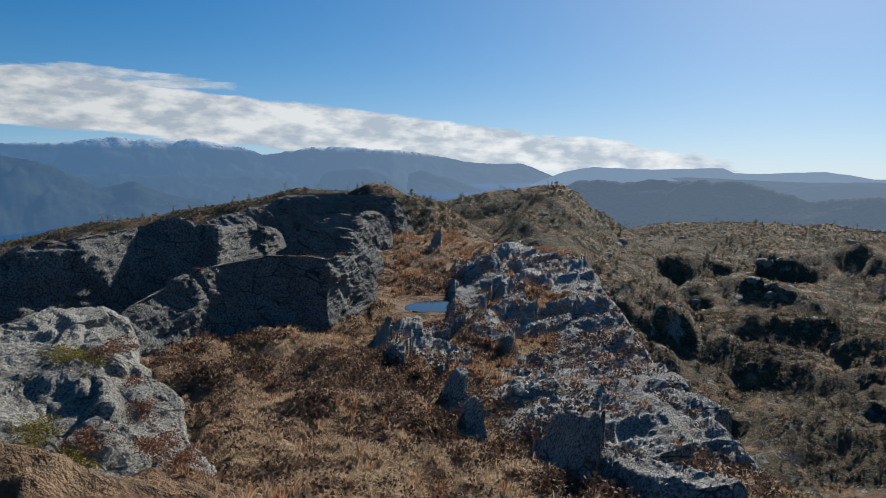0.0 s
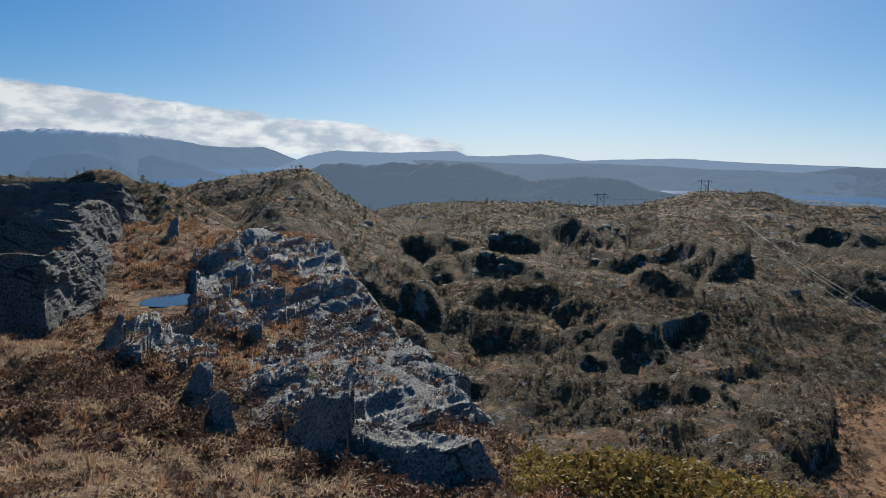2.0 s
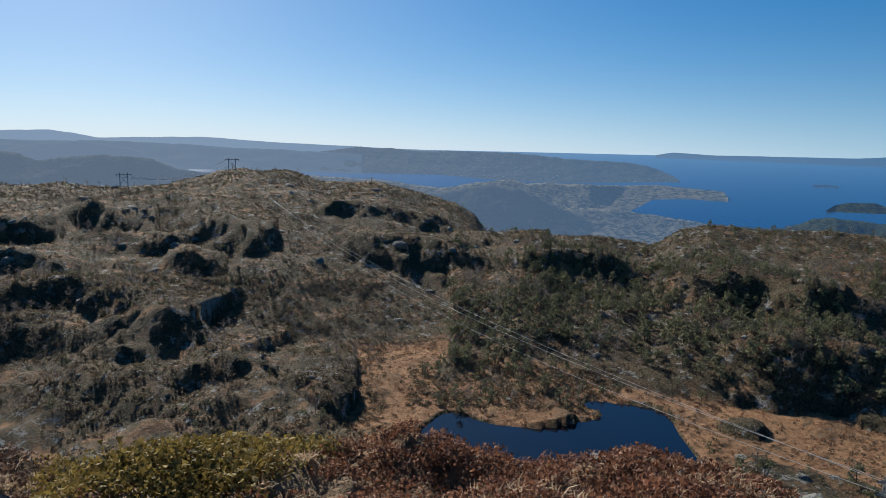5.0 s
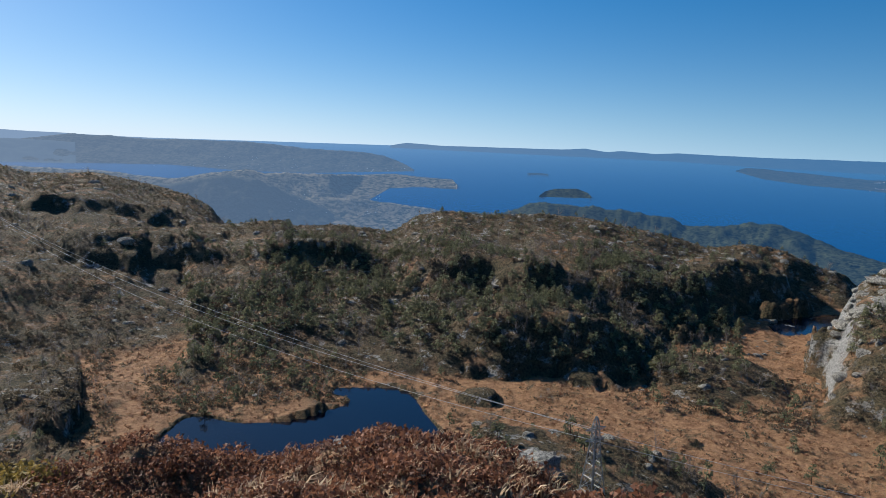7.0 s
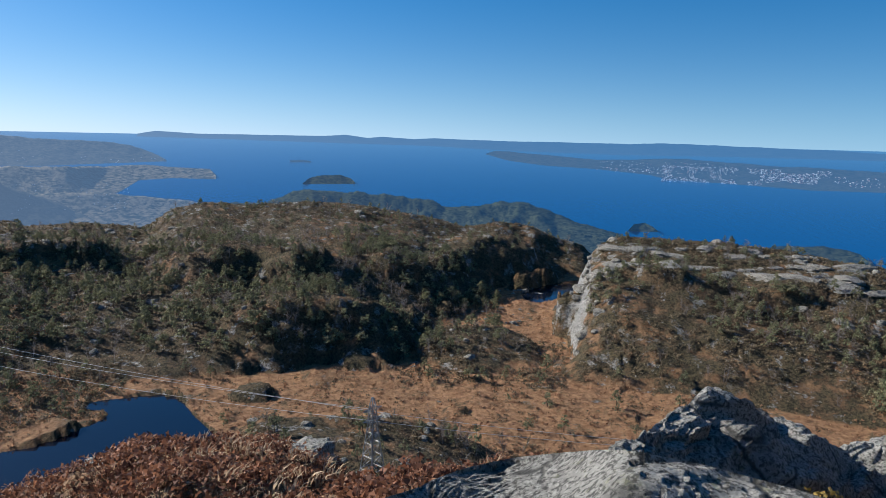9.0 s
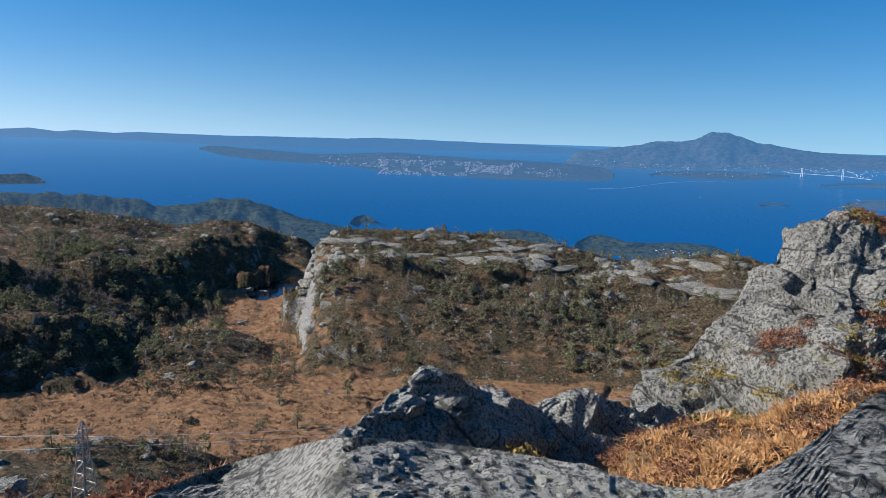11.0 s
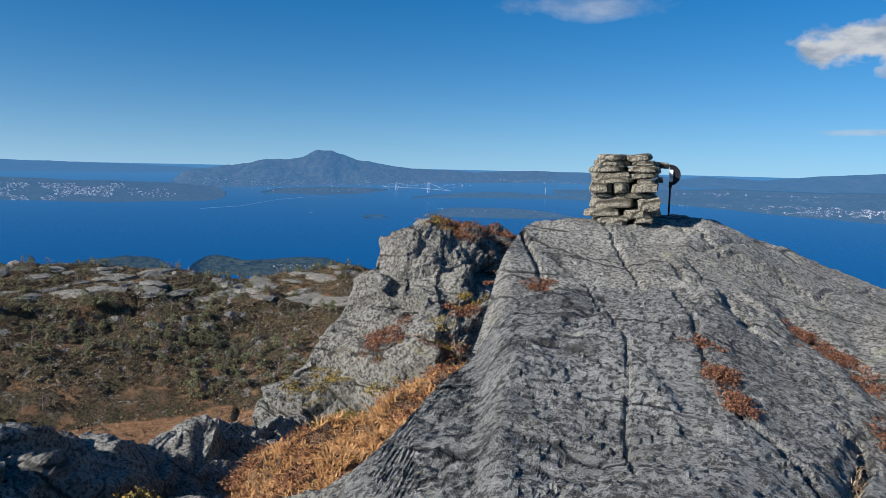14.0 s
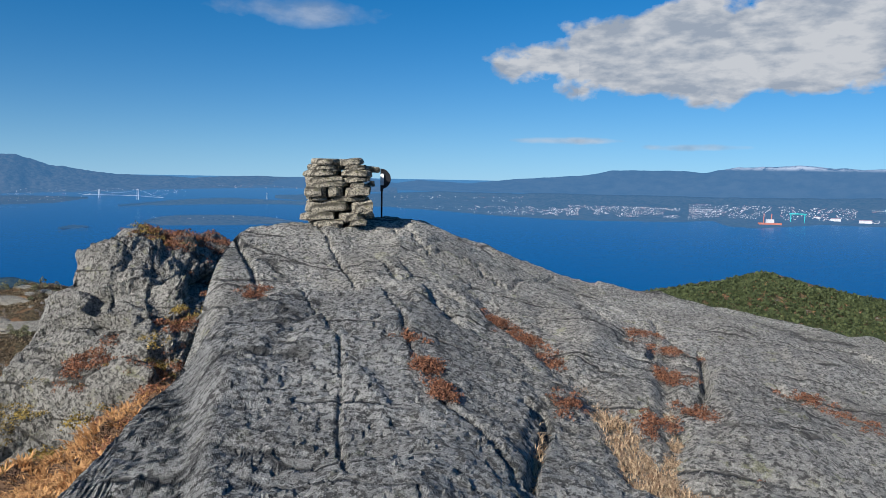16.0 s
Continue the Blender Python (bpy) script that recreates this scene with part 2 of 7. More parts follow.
def rock_material(name, tint=(1.0, 1.0, 1.0), lichen=0.5, grain=1.0):
    """Gneiss: drawn-out bands, crystals from two to eight centimetres, dark and pale lichen."""
    k = Mat(name, 0.85)

    def c(v):
        return (v * 1.02 * tint[0], v * 0.985 * tint[1], v * 0.885 * tint[2])
    base = k.mix(k.ramp(k.noise(0.7, 6, 0.6), 0.3, 0.7), c(0.21), c(0.41))
    streak = k.noise(1.0, 7, 0.7, k.stretched((1.5, 4.0, 4.0), (12, -28, 38)))
    base = k.mix(k.times(k.ramp(streak, 0.45, 0.62), 0.28), base, c(0.48))
    dark = k.ramp(k.noise(20.0 / grain, 3, 0.7), 0.47, 0.56)
    base = k.mix(k.times(dark, 0.82), base, c(0.045))
    speck = k.ramp(k.noise(31.0 / grain, 3, 0.7), 0.52, 0.60)
    base = k.mix(k.times(speck, 0.5), base, c(0.56))
    lich = k.times(k.ramp(k.noise(4.0, 6, 0.8), 0.56, 0.66), lichen)
    base = k.mix(lich, base, (0.34 * tint[0], 0.34 * tint[1], 0.19 * tint[2]))
    pale = k.times(k.ramp(k.cells(2.3), 0.16, 0.07), k.ramp(k.noise(1.7, 2), 0.52, 0.6))
    base = k.mix(k.times(pale, 0.5), base, c(0.58))
    stain = k.times(k.ramp(k.noise(0.45, 5, 0.7), 0.55, 0.7), 0.55)
    base = k.mix(stain, base, c(0.15))
    # fine joints along the layers
    bent = k.t.nodes.new("ShaderNodeVectorMath")
    bent.operation = "MULTIPLY_ADD"
    warp = k.t.nodes.new("ShaderNodeTexNoise")
    warp.inputs["Scale"].default_value, warp.inputs["Detail"].default_value = 1.3, 4.0
    link(k.t, k.co, warp.inputs["Vector"])
    link(k.t, warp.outputs["Color"], bent.inputs[0])
    bent.inputs[1].default_value = (0.22, 0.22, 0.22)
    link(k.t, k.stretched((0.3, 1.6, 1.6), (12, -28, 38)), bent.inputs[2])
    gap = k.cells(0.8, "DISTANCE_TO_EDGE", bent.outputs[0])
    joint = k.times(k.ramp(gap, 0.035, 0.004), k.ramp(k.noise(0.9, 2), 0.42, 0.55))
    base = k.mix(k.times(joint, 0.85), base, c(0.05))
    k.colour(base)
    rough = mnode(k.t, "ADD", k.times(k.noise(13.0 / grain, 6, 0.8), 1.0), k.times(k.noise(18.0 / grain, 5, 0.8), 0.6))
    rough = mnode(k.t, "SUBTRACT", rough, k.times(joint, 0.5))
    k.bump(rough, 1.0, 0.065 * grain)
    return k.m


def terrain_material():
    """Moor: tan grass, brown heather, olive scrub, bare grey rock where it is steep or worn through."""
    k = Mat("moorland", 0.95)
    big, mid, fine = k.noise(0.018, 5, 0.6), k.noise(0.11, 5, 0.65), k.noise(0.9, 6, 0.7)
    heath = k.mix(k.ramp(fine, 0.35, 0.65), (0.045, 0.033, 0.019), (0.17, 0.115, 0.062))
    scrub = k.mix(k.ramp(fine, 0.38, 0.62), (0.034, 0.031, 0.018), (0.12, 0.095, 0.048))
    veg = k.mix(k.ramp(mid, 0.40, 0.58), scrub, heath)
    tan = k.mix(k.ramp(k.noise(0.35, 6, 0.7), 0.3, 0.7), (0.21, 0.105, 0.05), (0.44, 0.255, 0.13))
    patch = k.times(k.ramp(mid, 0.50, 0.62), k.ramp(big, 0.42, 0.58))
    veg = k.mix(k.times(patch, 0.7), veg, tan)
    low = mnode(k.t, "MULTIPLY", k.ramp(k.height(), -92.5, -94.6), k.ramp(k.height(), -150.0, -120.0))
    flat = k.ramp(k.up(), 0.93, 0.985)
    bog = k.times(k.times(low, flat), k.ramp(mid, 0.30, 0.45))
    veg = k.mix(bog, veg, tan)
    near = k.ramp(k.height(), -9.0, -7.6)
    meadow = k.mix(k.ramp(k.noise(1.6, 6, 0.7), 0.35, 0.66), (0.085, 0.046, 0.028), (0.40, 0.25, 0.14))
    meadow = k.mix(k.times(k.ramp(k.noise(0.28, 3), 0.5, 0.64), 0.6), meadow, (0.44, 0.32, 0.19))
    veg = k.mix(near, veg, meadow)
    stone = k.mix(k.ramp(k.noise(1.1, 7, 0.75), 0.35, 0.65), (0.10, 0.10, 0.10), (0.46, 0.45, 0.42))
    steep = k.ramp(mnode(k.t, "ADD", k.up(), k.times(k.noise(0.25, 5, 0.7), 0.5)), 0.86, 0.72)
    worn = k.times(k.ramp(k.noise(0.13, 8, 0.75), 0.565, 0.60), k.ramp(k.noise(0.012, 3), 0.34, 0.5))
    bare = mnode(k.t, "MULTIPLY", mnode(k.t, "MAXIMUM", steep, k.times(worn, 0.8)), mnode(k.t, "MULTIPLY", mnode(k.t, "SUBTRACT", 1.0, near), mnode(k.t, "SUBTRACT", 1.0, bog)))
    k.colour(k.mix(bare, veg, stone))
    k.bump(mnode(k.t, "ADD", k.noise(0.45, 8, 0.75), k.times(k.noise(2.2, 5, 0.7), 0.4)), 1.0, 2.6)
    return k.m


def water_material(name, base, rough, scale, strength, dist):
    k = Mat(name, rough)
    k.p.inputs["Specular IOR Level"].default_value = 0.5
    k.p.inputs["IOR"].default_value = 1.33
    k.colour(base)
    k.bump(k.noise(scale, 5, 0.6, k.stretched((1.0, 2.2, 1.0), (0, 0, 30))), strength, dist)
    return k, k.m


def with_haze_glow(k, air, amount, glare):
    """Mix the haze of kilometres of air into a far surface as painted emission, paler towards the sun."""
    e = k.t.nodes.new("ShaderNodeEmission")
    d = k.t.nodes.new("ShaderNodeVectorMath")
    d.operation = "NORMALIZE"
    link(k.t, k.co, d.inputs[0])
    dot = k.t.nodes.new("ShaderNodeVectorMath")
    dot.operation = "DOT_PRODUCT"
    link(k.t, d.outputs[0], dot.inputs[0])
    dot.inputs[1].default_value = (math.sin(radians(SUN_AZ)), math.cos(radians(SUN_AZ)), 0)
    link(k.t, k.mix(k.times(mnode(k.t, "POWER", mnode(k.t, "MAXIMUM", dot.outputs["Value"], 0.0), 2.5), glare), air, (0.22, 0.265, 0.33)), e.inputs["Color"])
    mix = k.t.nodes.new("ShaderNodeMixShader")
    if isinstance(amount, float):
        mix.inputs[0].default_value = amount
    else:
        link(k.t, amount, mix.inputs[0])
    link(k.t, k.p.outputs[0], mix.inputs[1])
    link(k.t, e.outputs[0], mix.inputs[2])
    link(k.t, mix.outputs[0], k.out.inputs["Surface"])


def leaf_material(name, dark, light, rough=0.75, thin=0.25):
    """Thin leaves and straw: part of the light goes through."""
    k = Mat(name, rough)
    dark, light = tuple(1.05 * v for v in dark), tuple(1.05 * v for v in light)
    c = k.mix(k.island(), dark, light)
    k.colour(c)
    back = k.t.nodes.new("ShaderNodeBsdfTranslucent")
    link(k.t, c, back.inputs["Color"])
    mix = k.t.nodes.new("ShaderNodeMixShader")
    mix.inputs[0].default_value = thin
    link(k.t, k.p.outputs[0], mix.inputs[1])
    link(k.t, back.outputs[0], mix.inputs[2])
    link(k.t, mix.outputs[0], k.out.inputs["Surface"])
    return k.m


def plain_material(name, colour, rough=0.6, metal=0.0, vary=0.25, scale=8.0):
    k = Mat(name, rough)
    k.p.inputs["Metallic"].default_value = metal
    dim = tuple(c * (1 - vary) for c in colour)
    k.colour(k.mix(k.ramp(k.noise(scale, 5, 0.7), 0.35, 0.65), dim, colour))
    return k.m


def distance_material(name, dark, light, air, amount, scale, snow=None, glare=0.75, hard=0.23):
    """Far land: its own colours, with the haze of kilometres of air painted over them as emission."""
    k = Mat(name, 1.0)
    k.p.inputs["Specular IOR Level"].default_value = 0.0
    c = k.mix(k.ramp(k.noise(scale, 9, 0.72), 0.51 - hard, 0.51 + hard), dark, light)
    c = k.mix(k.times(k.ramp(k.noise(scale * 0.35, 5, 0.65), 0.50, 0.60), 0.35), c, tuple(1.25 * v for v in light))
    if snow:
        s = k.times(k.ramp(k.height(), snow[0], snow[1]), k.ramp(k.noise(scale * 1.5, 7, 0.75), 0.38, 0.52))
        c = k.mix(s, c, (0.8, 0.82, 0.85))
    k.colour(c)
    with_haze_glow(k, air, amount, glare)
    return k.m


ROCK = rock_material("gneiss")
ROCK_CRUST = rock_material("lichen_crusted_gneiss", (0.80, 0.82, 0.86), 0.25, 1.15)
# Darker, bluer copy of the gneiss: shade is put into its colour.
ROCK_SHADED = rock_material("shaded_gneiss", (0.50, 0.52, 0.56), 0.2, 1.6)
ROCK_RIDGE = rock_material("ridge_gneiss", (1.0, 1.02, 1.06), 0.25, 1.2)
ROCK_TALL = rock_material("outcrop_gneiss", (0.80, 0.80, 0.80), 0.6, 1.6)
CRAG_STONE = rock_material("crag_stone", (0.85, 0.83, 0.80), 0.6, 9.0)
CAIRN_STONE = rock_material("cairn_stone", (0.92, 0.87, 0.77), 0.7, 0.6)
MOOR = terrain_material()
GRASS = leaf_material("dry_grass", (0.24, 0.15, 0.09), (0.66, 0.51, 0.33), thin=0.35)
GRASS_GOLD = leaf_material("golden_grass", (0.30, 0.15, 0.06), (0.70, 0.42, 0.18), thin=0.3)
GRASS_RED = leaf_material("rusty_grass", (0.16, 0.08, 0.046), (0.48, 0.28, 0.155), thin=0.35)
HEATHER = leaf_material("heather", (0.06, 0.028, 0.019), (0.33, 0.155, 0.085), thin=0.3)
HEATHER_DARK = leaf_material("dead_heather", (0.042, 0.026, 0.020), (0.17, 0.098, 0.064), thin=0.25)
JUNIPER = leaf_material("juniper", (0.10, 0.075, 0.02), (0.36, 0.26, 0.07))
MOSS = leaf_material("moss", (0.12, 0.10, 0.02), (0.30, 0.25, 0.06))
PINE = leaf_material("pine_needles", (0.085, 0.088, 0.052), (0.26, 0.255, 0.135), thin=0.25)
WOODGREEN = leaf_material("green_wood", (0.028, 0.042, 0.018), (0.095, 0.115, 0.045))
SCRUB = leaf_material("scrub", (0.066, 0.055, 0.036), (0.25, 0.19, 0.115), thin=0.25)
BIRCH = leaf_material("bare_birch", (0.11, 0.092, 0.08), (0.27, 0.235, 0.21))
BARK = plain_material("bark", (0.11, 0.075, 0.05), 0.9)
STEEL = plain_material("galvanised_steel", (0.30, 0.31, 0.32), 0.55, 0.6)
WIRE = plain_material("aluminium_wire", (0.50, 0.51, 0.52), 0.6, 0.0)
WHITE = plain_material("white_paint", (0.75, 0.75, 0.73), 0.6, 0.0, 0.12)
BLACK = plain_material("black_paint", (0.018, 0.018, 0.022), 0.45)
SEA, SEA_MAT = water_material("sea_water", (0.003, 0.066, 0.205), 0.25, 0.03, 0.35, 2.0)
# Haze painted on the sea as emission, stronger the farther the water lies.
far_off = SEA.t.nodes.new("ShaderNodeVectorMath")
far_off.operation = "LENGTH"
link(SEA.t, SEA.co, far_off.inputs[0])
with_haze_glow(SEA, (0.085, 0.195, 0.32), SEA.times(SEA.ramp(far_off.outputs["Value"], 1300.0, 5200.0), 0.52), 0.8)
TARN, TARN_MAT = water_material("tarn_water", (0.004, 0.008, 0.018), 0.06, 0.9, 0.2, 0.06)
PUDDLE, PUDDLE_MAT = water_material("puddle_water", (0.02, 0.022, 0.025), 0.02, 3.0, 0.03, 0.01)
# ---- ground: one sheet in rings round the summit; azimuth in degrees from the first view, clockwise ----
# Summit shelf: distance and height below the eye, by azimuth.
SHELF = {
    -60: "1,-1.7 6,-2.5 14,-3.5 40,-6 60,-9", -32: "1,-1.7 5,-2.6 10,-3.6 14,-4.2 24,-6.2 40,-7 60,-8",
    -20: "1,-1.7 4,-2.8 8,-4.3 12,-5.0 20,-6.0 30,-6.8 60,-6 75,-9", -10: "1,-1.7 4,-3 8,-4.6 12.3,-5.56 22,-6.6 33,-6.9 60,-6 80,-9",
    0: "1,-1.7 4,-3 8,-4.6 12.3,-5.66 22,-7 37,-6.9 56,-6.0 66,-5.6 80,-9", 10: "1,-1.7 4,-3 8,-4.6 12.3,-5.55 17,-6.15 28,-7.3 45,-6.9 58,-6.2 70,-9",
    18: "1,-1.7 4,-3 8,-4.8 15,-6.45 24,-7.2 29,-9", 25: "1,-1.7 4,-3 8,-4.9 14,-6.1 17,-7 20,-10",
    36: "1,-1.7 4,-2.9 8,-4.6 14.3,-6.15 18,-8.5", 52: "1,-1.7 4,-2.7 8,-4.3 12.3,-5.5 16,-8",
    64: "1,-1.7 4,-2.7 8,-4.2 12.3,-5.62 16,-8", 73: "1,-1.7 4,-2.6 8,-4.1 12.3,-5.36 15,-7.5", 85: "1,-1.7 4,-2.5 8,-4.1 11.5,-5.5 15,-8",
    92: "1,-1.7 4,-2.4 8.3,-4.25 12,-7", 100: "1,-1.7 4.3,-2.4 7,-3.5 12,-6", 120: "1,-1.9 4.3,-2.8 9,-4.2 13,-5.6 18,-9",
    130: "1,-1.9 4.3,-2.9 8,-4.2 12,-5.4 18,-9", 140: "1,-1.9 4.3,-2.6 9.3,-3.6 15,-5.6 20,-9", 152: "1,-1.9 5,-2.6 10.3,-3.4 16,-4.8 24,-9", 165: "1,-2.2 10,-3.2 14,-5 22,-10",
    200: "1,-2.2 16,-4.6 25,-8", 250: "1,-2.2 16,-4.6 25,-8", 300: "1,-1.7 6,-2.5 14,-3.5 40,-6 60,-9",
}
VALLEY_Z = "-60,-95 0,-95 20,-97 60,-97 110,-95 140,-95 160,-180 185,-260 300,-120"
VALLEY_R = "-60,260 0,240 20,250 60,215 110,205 140,210 160,420 185,600 300,300"
# Hills: crest line (azimuth, elevation angle), distance of the crest, distance and height of the foot.
HILLS = (
    ("tree", "-60,-5 -31.8,-5.20 -28.3,-4.33 -24.7,-3.88 -19.6,-3.01 -16.8,-2.59 -14.3,-2.15 -12.6,-1.61 -11.3,-1.34 -10.0,-1.50 -7.3,-1.65 -5.8,-1.01 -4.2,-1.17 -2.9,-1.87 -1.1,-2.02 4,-5 8,-9", 420, 260, -95, 0.8, 2.5),
    ("dome", "-6,-6 -2.9,-2.05 0.3,-2.00 2.5,-1.43 4.3,-1.05 7.4,-0.64 9.6,-0.52 10.5,-1.03 11.9,-2.59 14.1,-4.02 19,-7 26,-12", 520, 280, -90, 0.7, 7.0),
    ("crag", "2,-9 11.9,-4.44 15.3,-3.98 18.2,-3.45 20.6,-3.49 23.7,-3.16 26.0,-3.40 28.7,-3.32 31.8,-3.60 35.4,-3.47 38.1,-2.76 39.4,-2.29 40.7,-2.04 42.1,-2.24 44.3,-2.10 47.0,-3.02 51.4,-3.12 54.4,-3.89 57.4,-4.64 59.1,-5.62 59.8,-6.6 61.0,-7.8 64,-12", 720, 320, -97, 0.62, 5.0),
    ("forest", "45,-13 51.9,-11.5 57.5,-6.9 61.0,-6.79 64.4,-6.56 65.3,-7.0 68.8,-6.81 72.8,-7.31 75.0,-6.13 77.3,-5.61 80.0,-5.82 84.5,-5.54 88.9,-5.76 93.2,-6.38 97.4,-7.23 100.2,-6.79 102.8,-7.08 105.1,-8.06 106.9,-8.44 110,-11", 540, 0, -96, 0.62, 5.5),
    ("plateau", "104.6,-18.5 106.1,-14.38 106.8,-10.87 107.7,-8.74 108.4,-8.11 109.5,-7.53 114.0,-7.33 118.5,-7.67 123.1,-8.10 127.6,-8.56 132.0,-9.39 136.2,-8.86 139.8,-8.22 141.8,-8.6 146,-9.5 156,-13", 400, 275, -94, 0.55, 6.5),
    ("rib", "4,-20 14,-12.5 18.9,-11.00 20.8,-10.73 24.7,-10.12 28.8,-10.07 33.1,-11.28 37.5,-14.01 42.1,-17.57 46.9,-20.98 50.7,-23.80 53,-27", 0, 0, -97, 0.8, 6.5),
    ("knoll", "92.6,-19 93.2,-17.82 93.6,-17.05 95.3,-15.55 97.7,-15.10 100.7,-15.05 103.2,-15.82 105.0,-17.39 105.2,-18.69 105.6,-20", 325, 262, -96, 0.8, 3.2),
    ("knoll", "54.5,-19.5 55.0,-18.21 55.8,-17.45 57.5,-16.53 60.0,-17.10 61.7,-18.46 65.3,-19.67 68.9,-21.26 70.8,-21.84 71.5,-23", 300, 252, -97, 0.8, 2.4),
    ("mound", "78.2,-25.5 79.4,-22.8 81.2,-21.49 83.1,-21.65 87.7,-21.9 92.3,-22.1 95.8,-22.9 98.9,-24 101.1,-25 104,-27", 205, 150, -96, 0.8, 3.4),
    ("green", "176,-16 180,-12 184.0,-9.91 185.0,-8.75 186.9,-8.21 191.3,-7.27 193.2,-6.64 194.3,-6.43 195.8,-6.81 197.7,-7.18 200.1,-7.55 201.8,-7.77 215,-10 240,-14", 950, 500, -260, 0.8, 5.0),
)
# Rock spurs across the hillsides: brow line (azimuth, elevation angle), height of the steep front, its slope, run of the gentle back.
SPURS = (
    ("16.8,-7.68 17.4,-6.64 17.9,-6.04 19.4,-5.88 20.6,-5.98 22.5,-6.57 23.4,-7.38", 17, 1.0),
    ("16.9,-5.55 17.5,-5.12 18.6,-4.78 20.3,-4.61 22.1,-4.35 23.4,-4.7 24.1,-5.37", 8, 0.9),
    ("18.1,-9.06 18.8,-8.33 20.9,-7.75 22.7,-7.33 25.2,-7.66 27.6,-8.42 28.9,-9.82 29.5,-10.53", 11, 0.9),
    ("11,-9.4 13,-8.6 15,-8.3 17,-8.6 18.5,-9.4", 10, 0.9),
    ("23.4,-7.38 23.9,-6.58 24.9,-5.33 27,-5.5 28.8,-5 30.1,-4.4 31.7,-5.15 32.6,-6.22 33.9,-7.74 34.8,-8.98", 21, 0.95),
    ("33.7,-5.3 34.4,-4.62 36,-3.83 37.5,-4.29 38.8,-5.16 40,-5.89 41.3,-6.66 42.5,-7.81 43.4,-8.6", 20, 0.9),
    ("34.7,-9.03 35.2,-8.34 36.1,-7.87 37.3,-8.61 38.6,-9.78 39.9,-10.81", 12, 0.95),
    ("16.3,-11.18 20.5,-10.89 23.9,-10.19 27,-9.82 29.5,-10.08 31.4,-10.52 32.9,-11.4 35.2,-12.61 37.6,-14.19 39.9,-15.64 42.2,-16.82", 13, 0.85),
    ("36,-15.6 39,-16.0 42.2,-17.0 45,-18.55 47.7,-21.01 49.5,-22.3", 11, 0.9),
    ("18.9,-13.68 20.2,-13.07 22,-12.69 23.8,-12.37 26.1,-12.54 28.3,-13.44 30.7,-14.2 32.5,-14.98", 7, 0.8),
    ("45.5,-5.6 47.5,-4.9 50,-4.7 53,-5.0 56,-5.7 58.5,-6.8", 14, 0.9),
    ("47,-7.6 48.5,-7.2 52.2,-7.1 56,-7.6 59.3,-8.9 60.9,-10.04", 16, 0.9),
    ("60.9,-8.74 64.4,-8.31 67,-8.08 69.7,-8.27 72.4,-9.12", 12, 0.9),
    ("72.9,-10.01 76.1,-9.25 79.7,-8.76 82.4,-9.23 86.1,-9.7 89.7,-10.35", 12, 0.9),
    ("77,-13.4 80.3,-12.9 87.2,-13.1 92.6,-13.7 95.2,-14.9", 13, 0.95),
    ("93,-11.0 94.8,-10.2 97.1,-8.9 99.4,-7.8 101.5,-7.9 102.5,-8.6", 9, 1.0),
    ("88,-9.6 91,-9.2 94,-10.0 96.5,-11.2", 12, 1.0),
    ("118,-10.6 121,-10.0 124,-9.9 127,-10.5 129,-11.4", 6, 1.1),
    ("110,-10.2 112,-9.6 114.5,-9.7 116.5,-10.6", 6, 1.1),
    ("129,-11.2 131.5,-10.5 134,-10.4 137,-11.2", 6, 1.0),
)
FOREST_FOOT = "44,-12.87 51.9,-14.69 60.0,-17.31 71.2,-18.83 78.2,-19.00 87.5,-17.99 91.9,-16.92 96.0,-14.3 99,-13.2 101.5,-11.0 110,-10.8"
RIB_R = "4,520 14,520 20,480 29,420 37,330 43,250 50,180 53,160"
TARNS = {  # shore lines: azimuth, elevation angle, on the valley floor
    "big": "53.5,-23.6 55.3,-22.28 57.0,-21.03 59.1,-21.42 60.8,-21.95 65.3,-22.00 68.2,-21.2 69.6,-20.9 70.0,-20.4 68.2,-20.0 68.4,-19.6 71.7,-19.48 75.0,-19.75 75.7,-21.2 78.4,-23.71 78,-25 66,-26 56,-25.5",
    "far": "102.0,-12.35 102.8,-13.15 104.6,-12.95 106.8,-12.45 108.0,-11.3 106.8,-11.05 104.3,-11.6",
}
TARN_Z = -96.0
DROP, REACH = 400.0, math.log(46.0)     # eye above the sea; how quickly far distances are drawn in


def drawn_in(d):
    """Distances past one kilometre are drawn together, along the line of sight, to stay within five kilometres."""
    return np.where(d < 1000, d, 1000 + 3900 * np.log(np.maximum(d, 1000.0) / 1000) / REACH)


def sea_height(r):
    d = np.where(r < 1000, r, 1000 * np.exp((r - 1000) / 3900 * REACH))
    return -r * DROP / np.maximum(d, 1.0)


def shore_polygon(text, z):
    q = pairs(text)
    r = z / np.tan(np.radians(q[:, 1]))
    return polar(q[:, 0], r, np.full(len(r), z))[:, :2]


def rounded_outline(poly, rounds=2):
    for _ in range(rounds):
        nxt = np.roll(poly, -1, 0)
        poly = np.stack([poly * 0.75 + nxt * 0.25, poly * 0.25 + nxt * 0.75], 1).reshape(-1, 2)
    return poly


def inside(poly, x, y):
    odd = np.zeros(x.shape, bool)
    for (x0, y0), (x1, y1) in zip(poly, np.roll(poly, -1, 0)):
        hit = (y0 > y) != (y1 > y)
        odd ^= hit & (x < (x1 - x0) * (y - y0) / (y1 - y0 + 1e-9) + x0)
    return odd


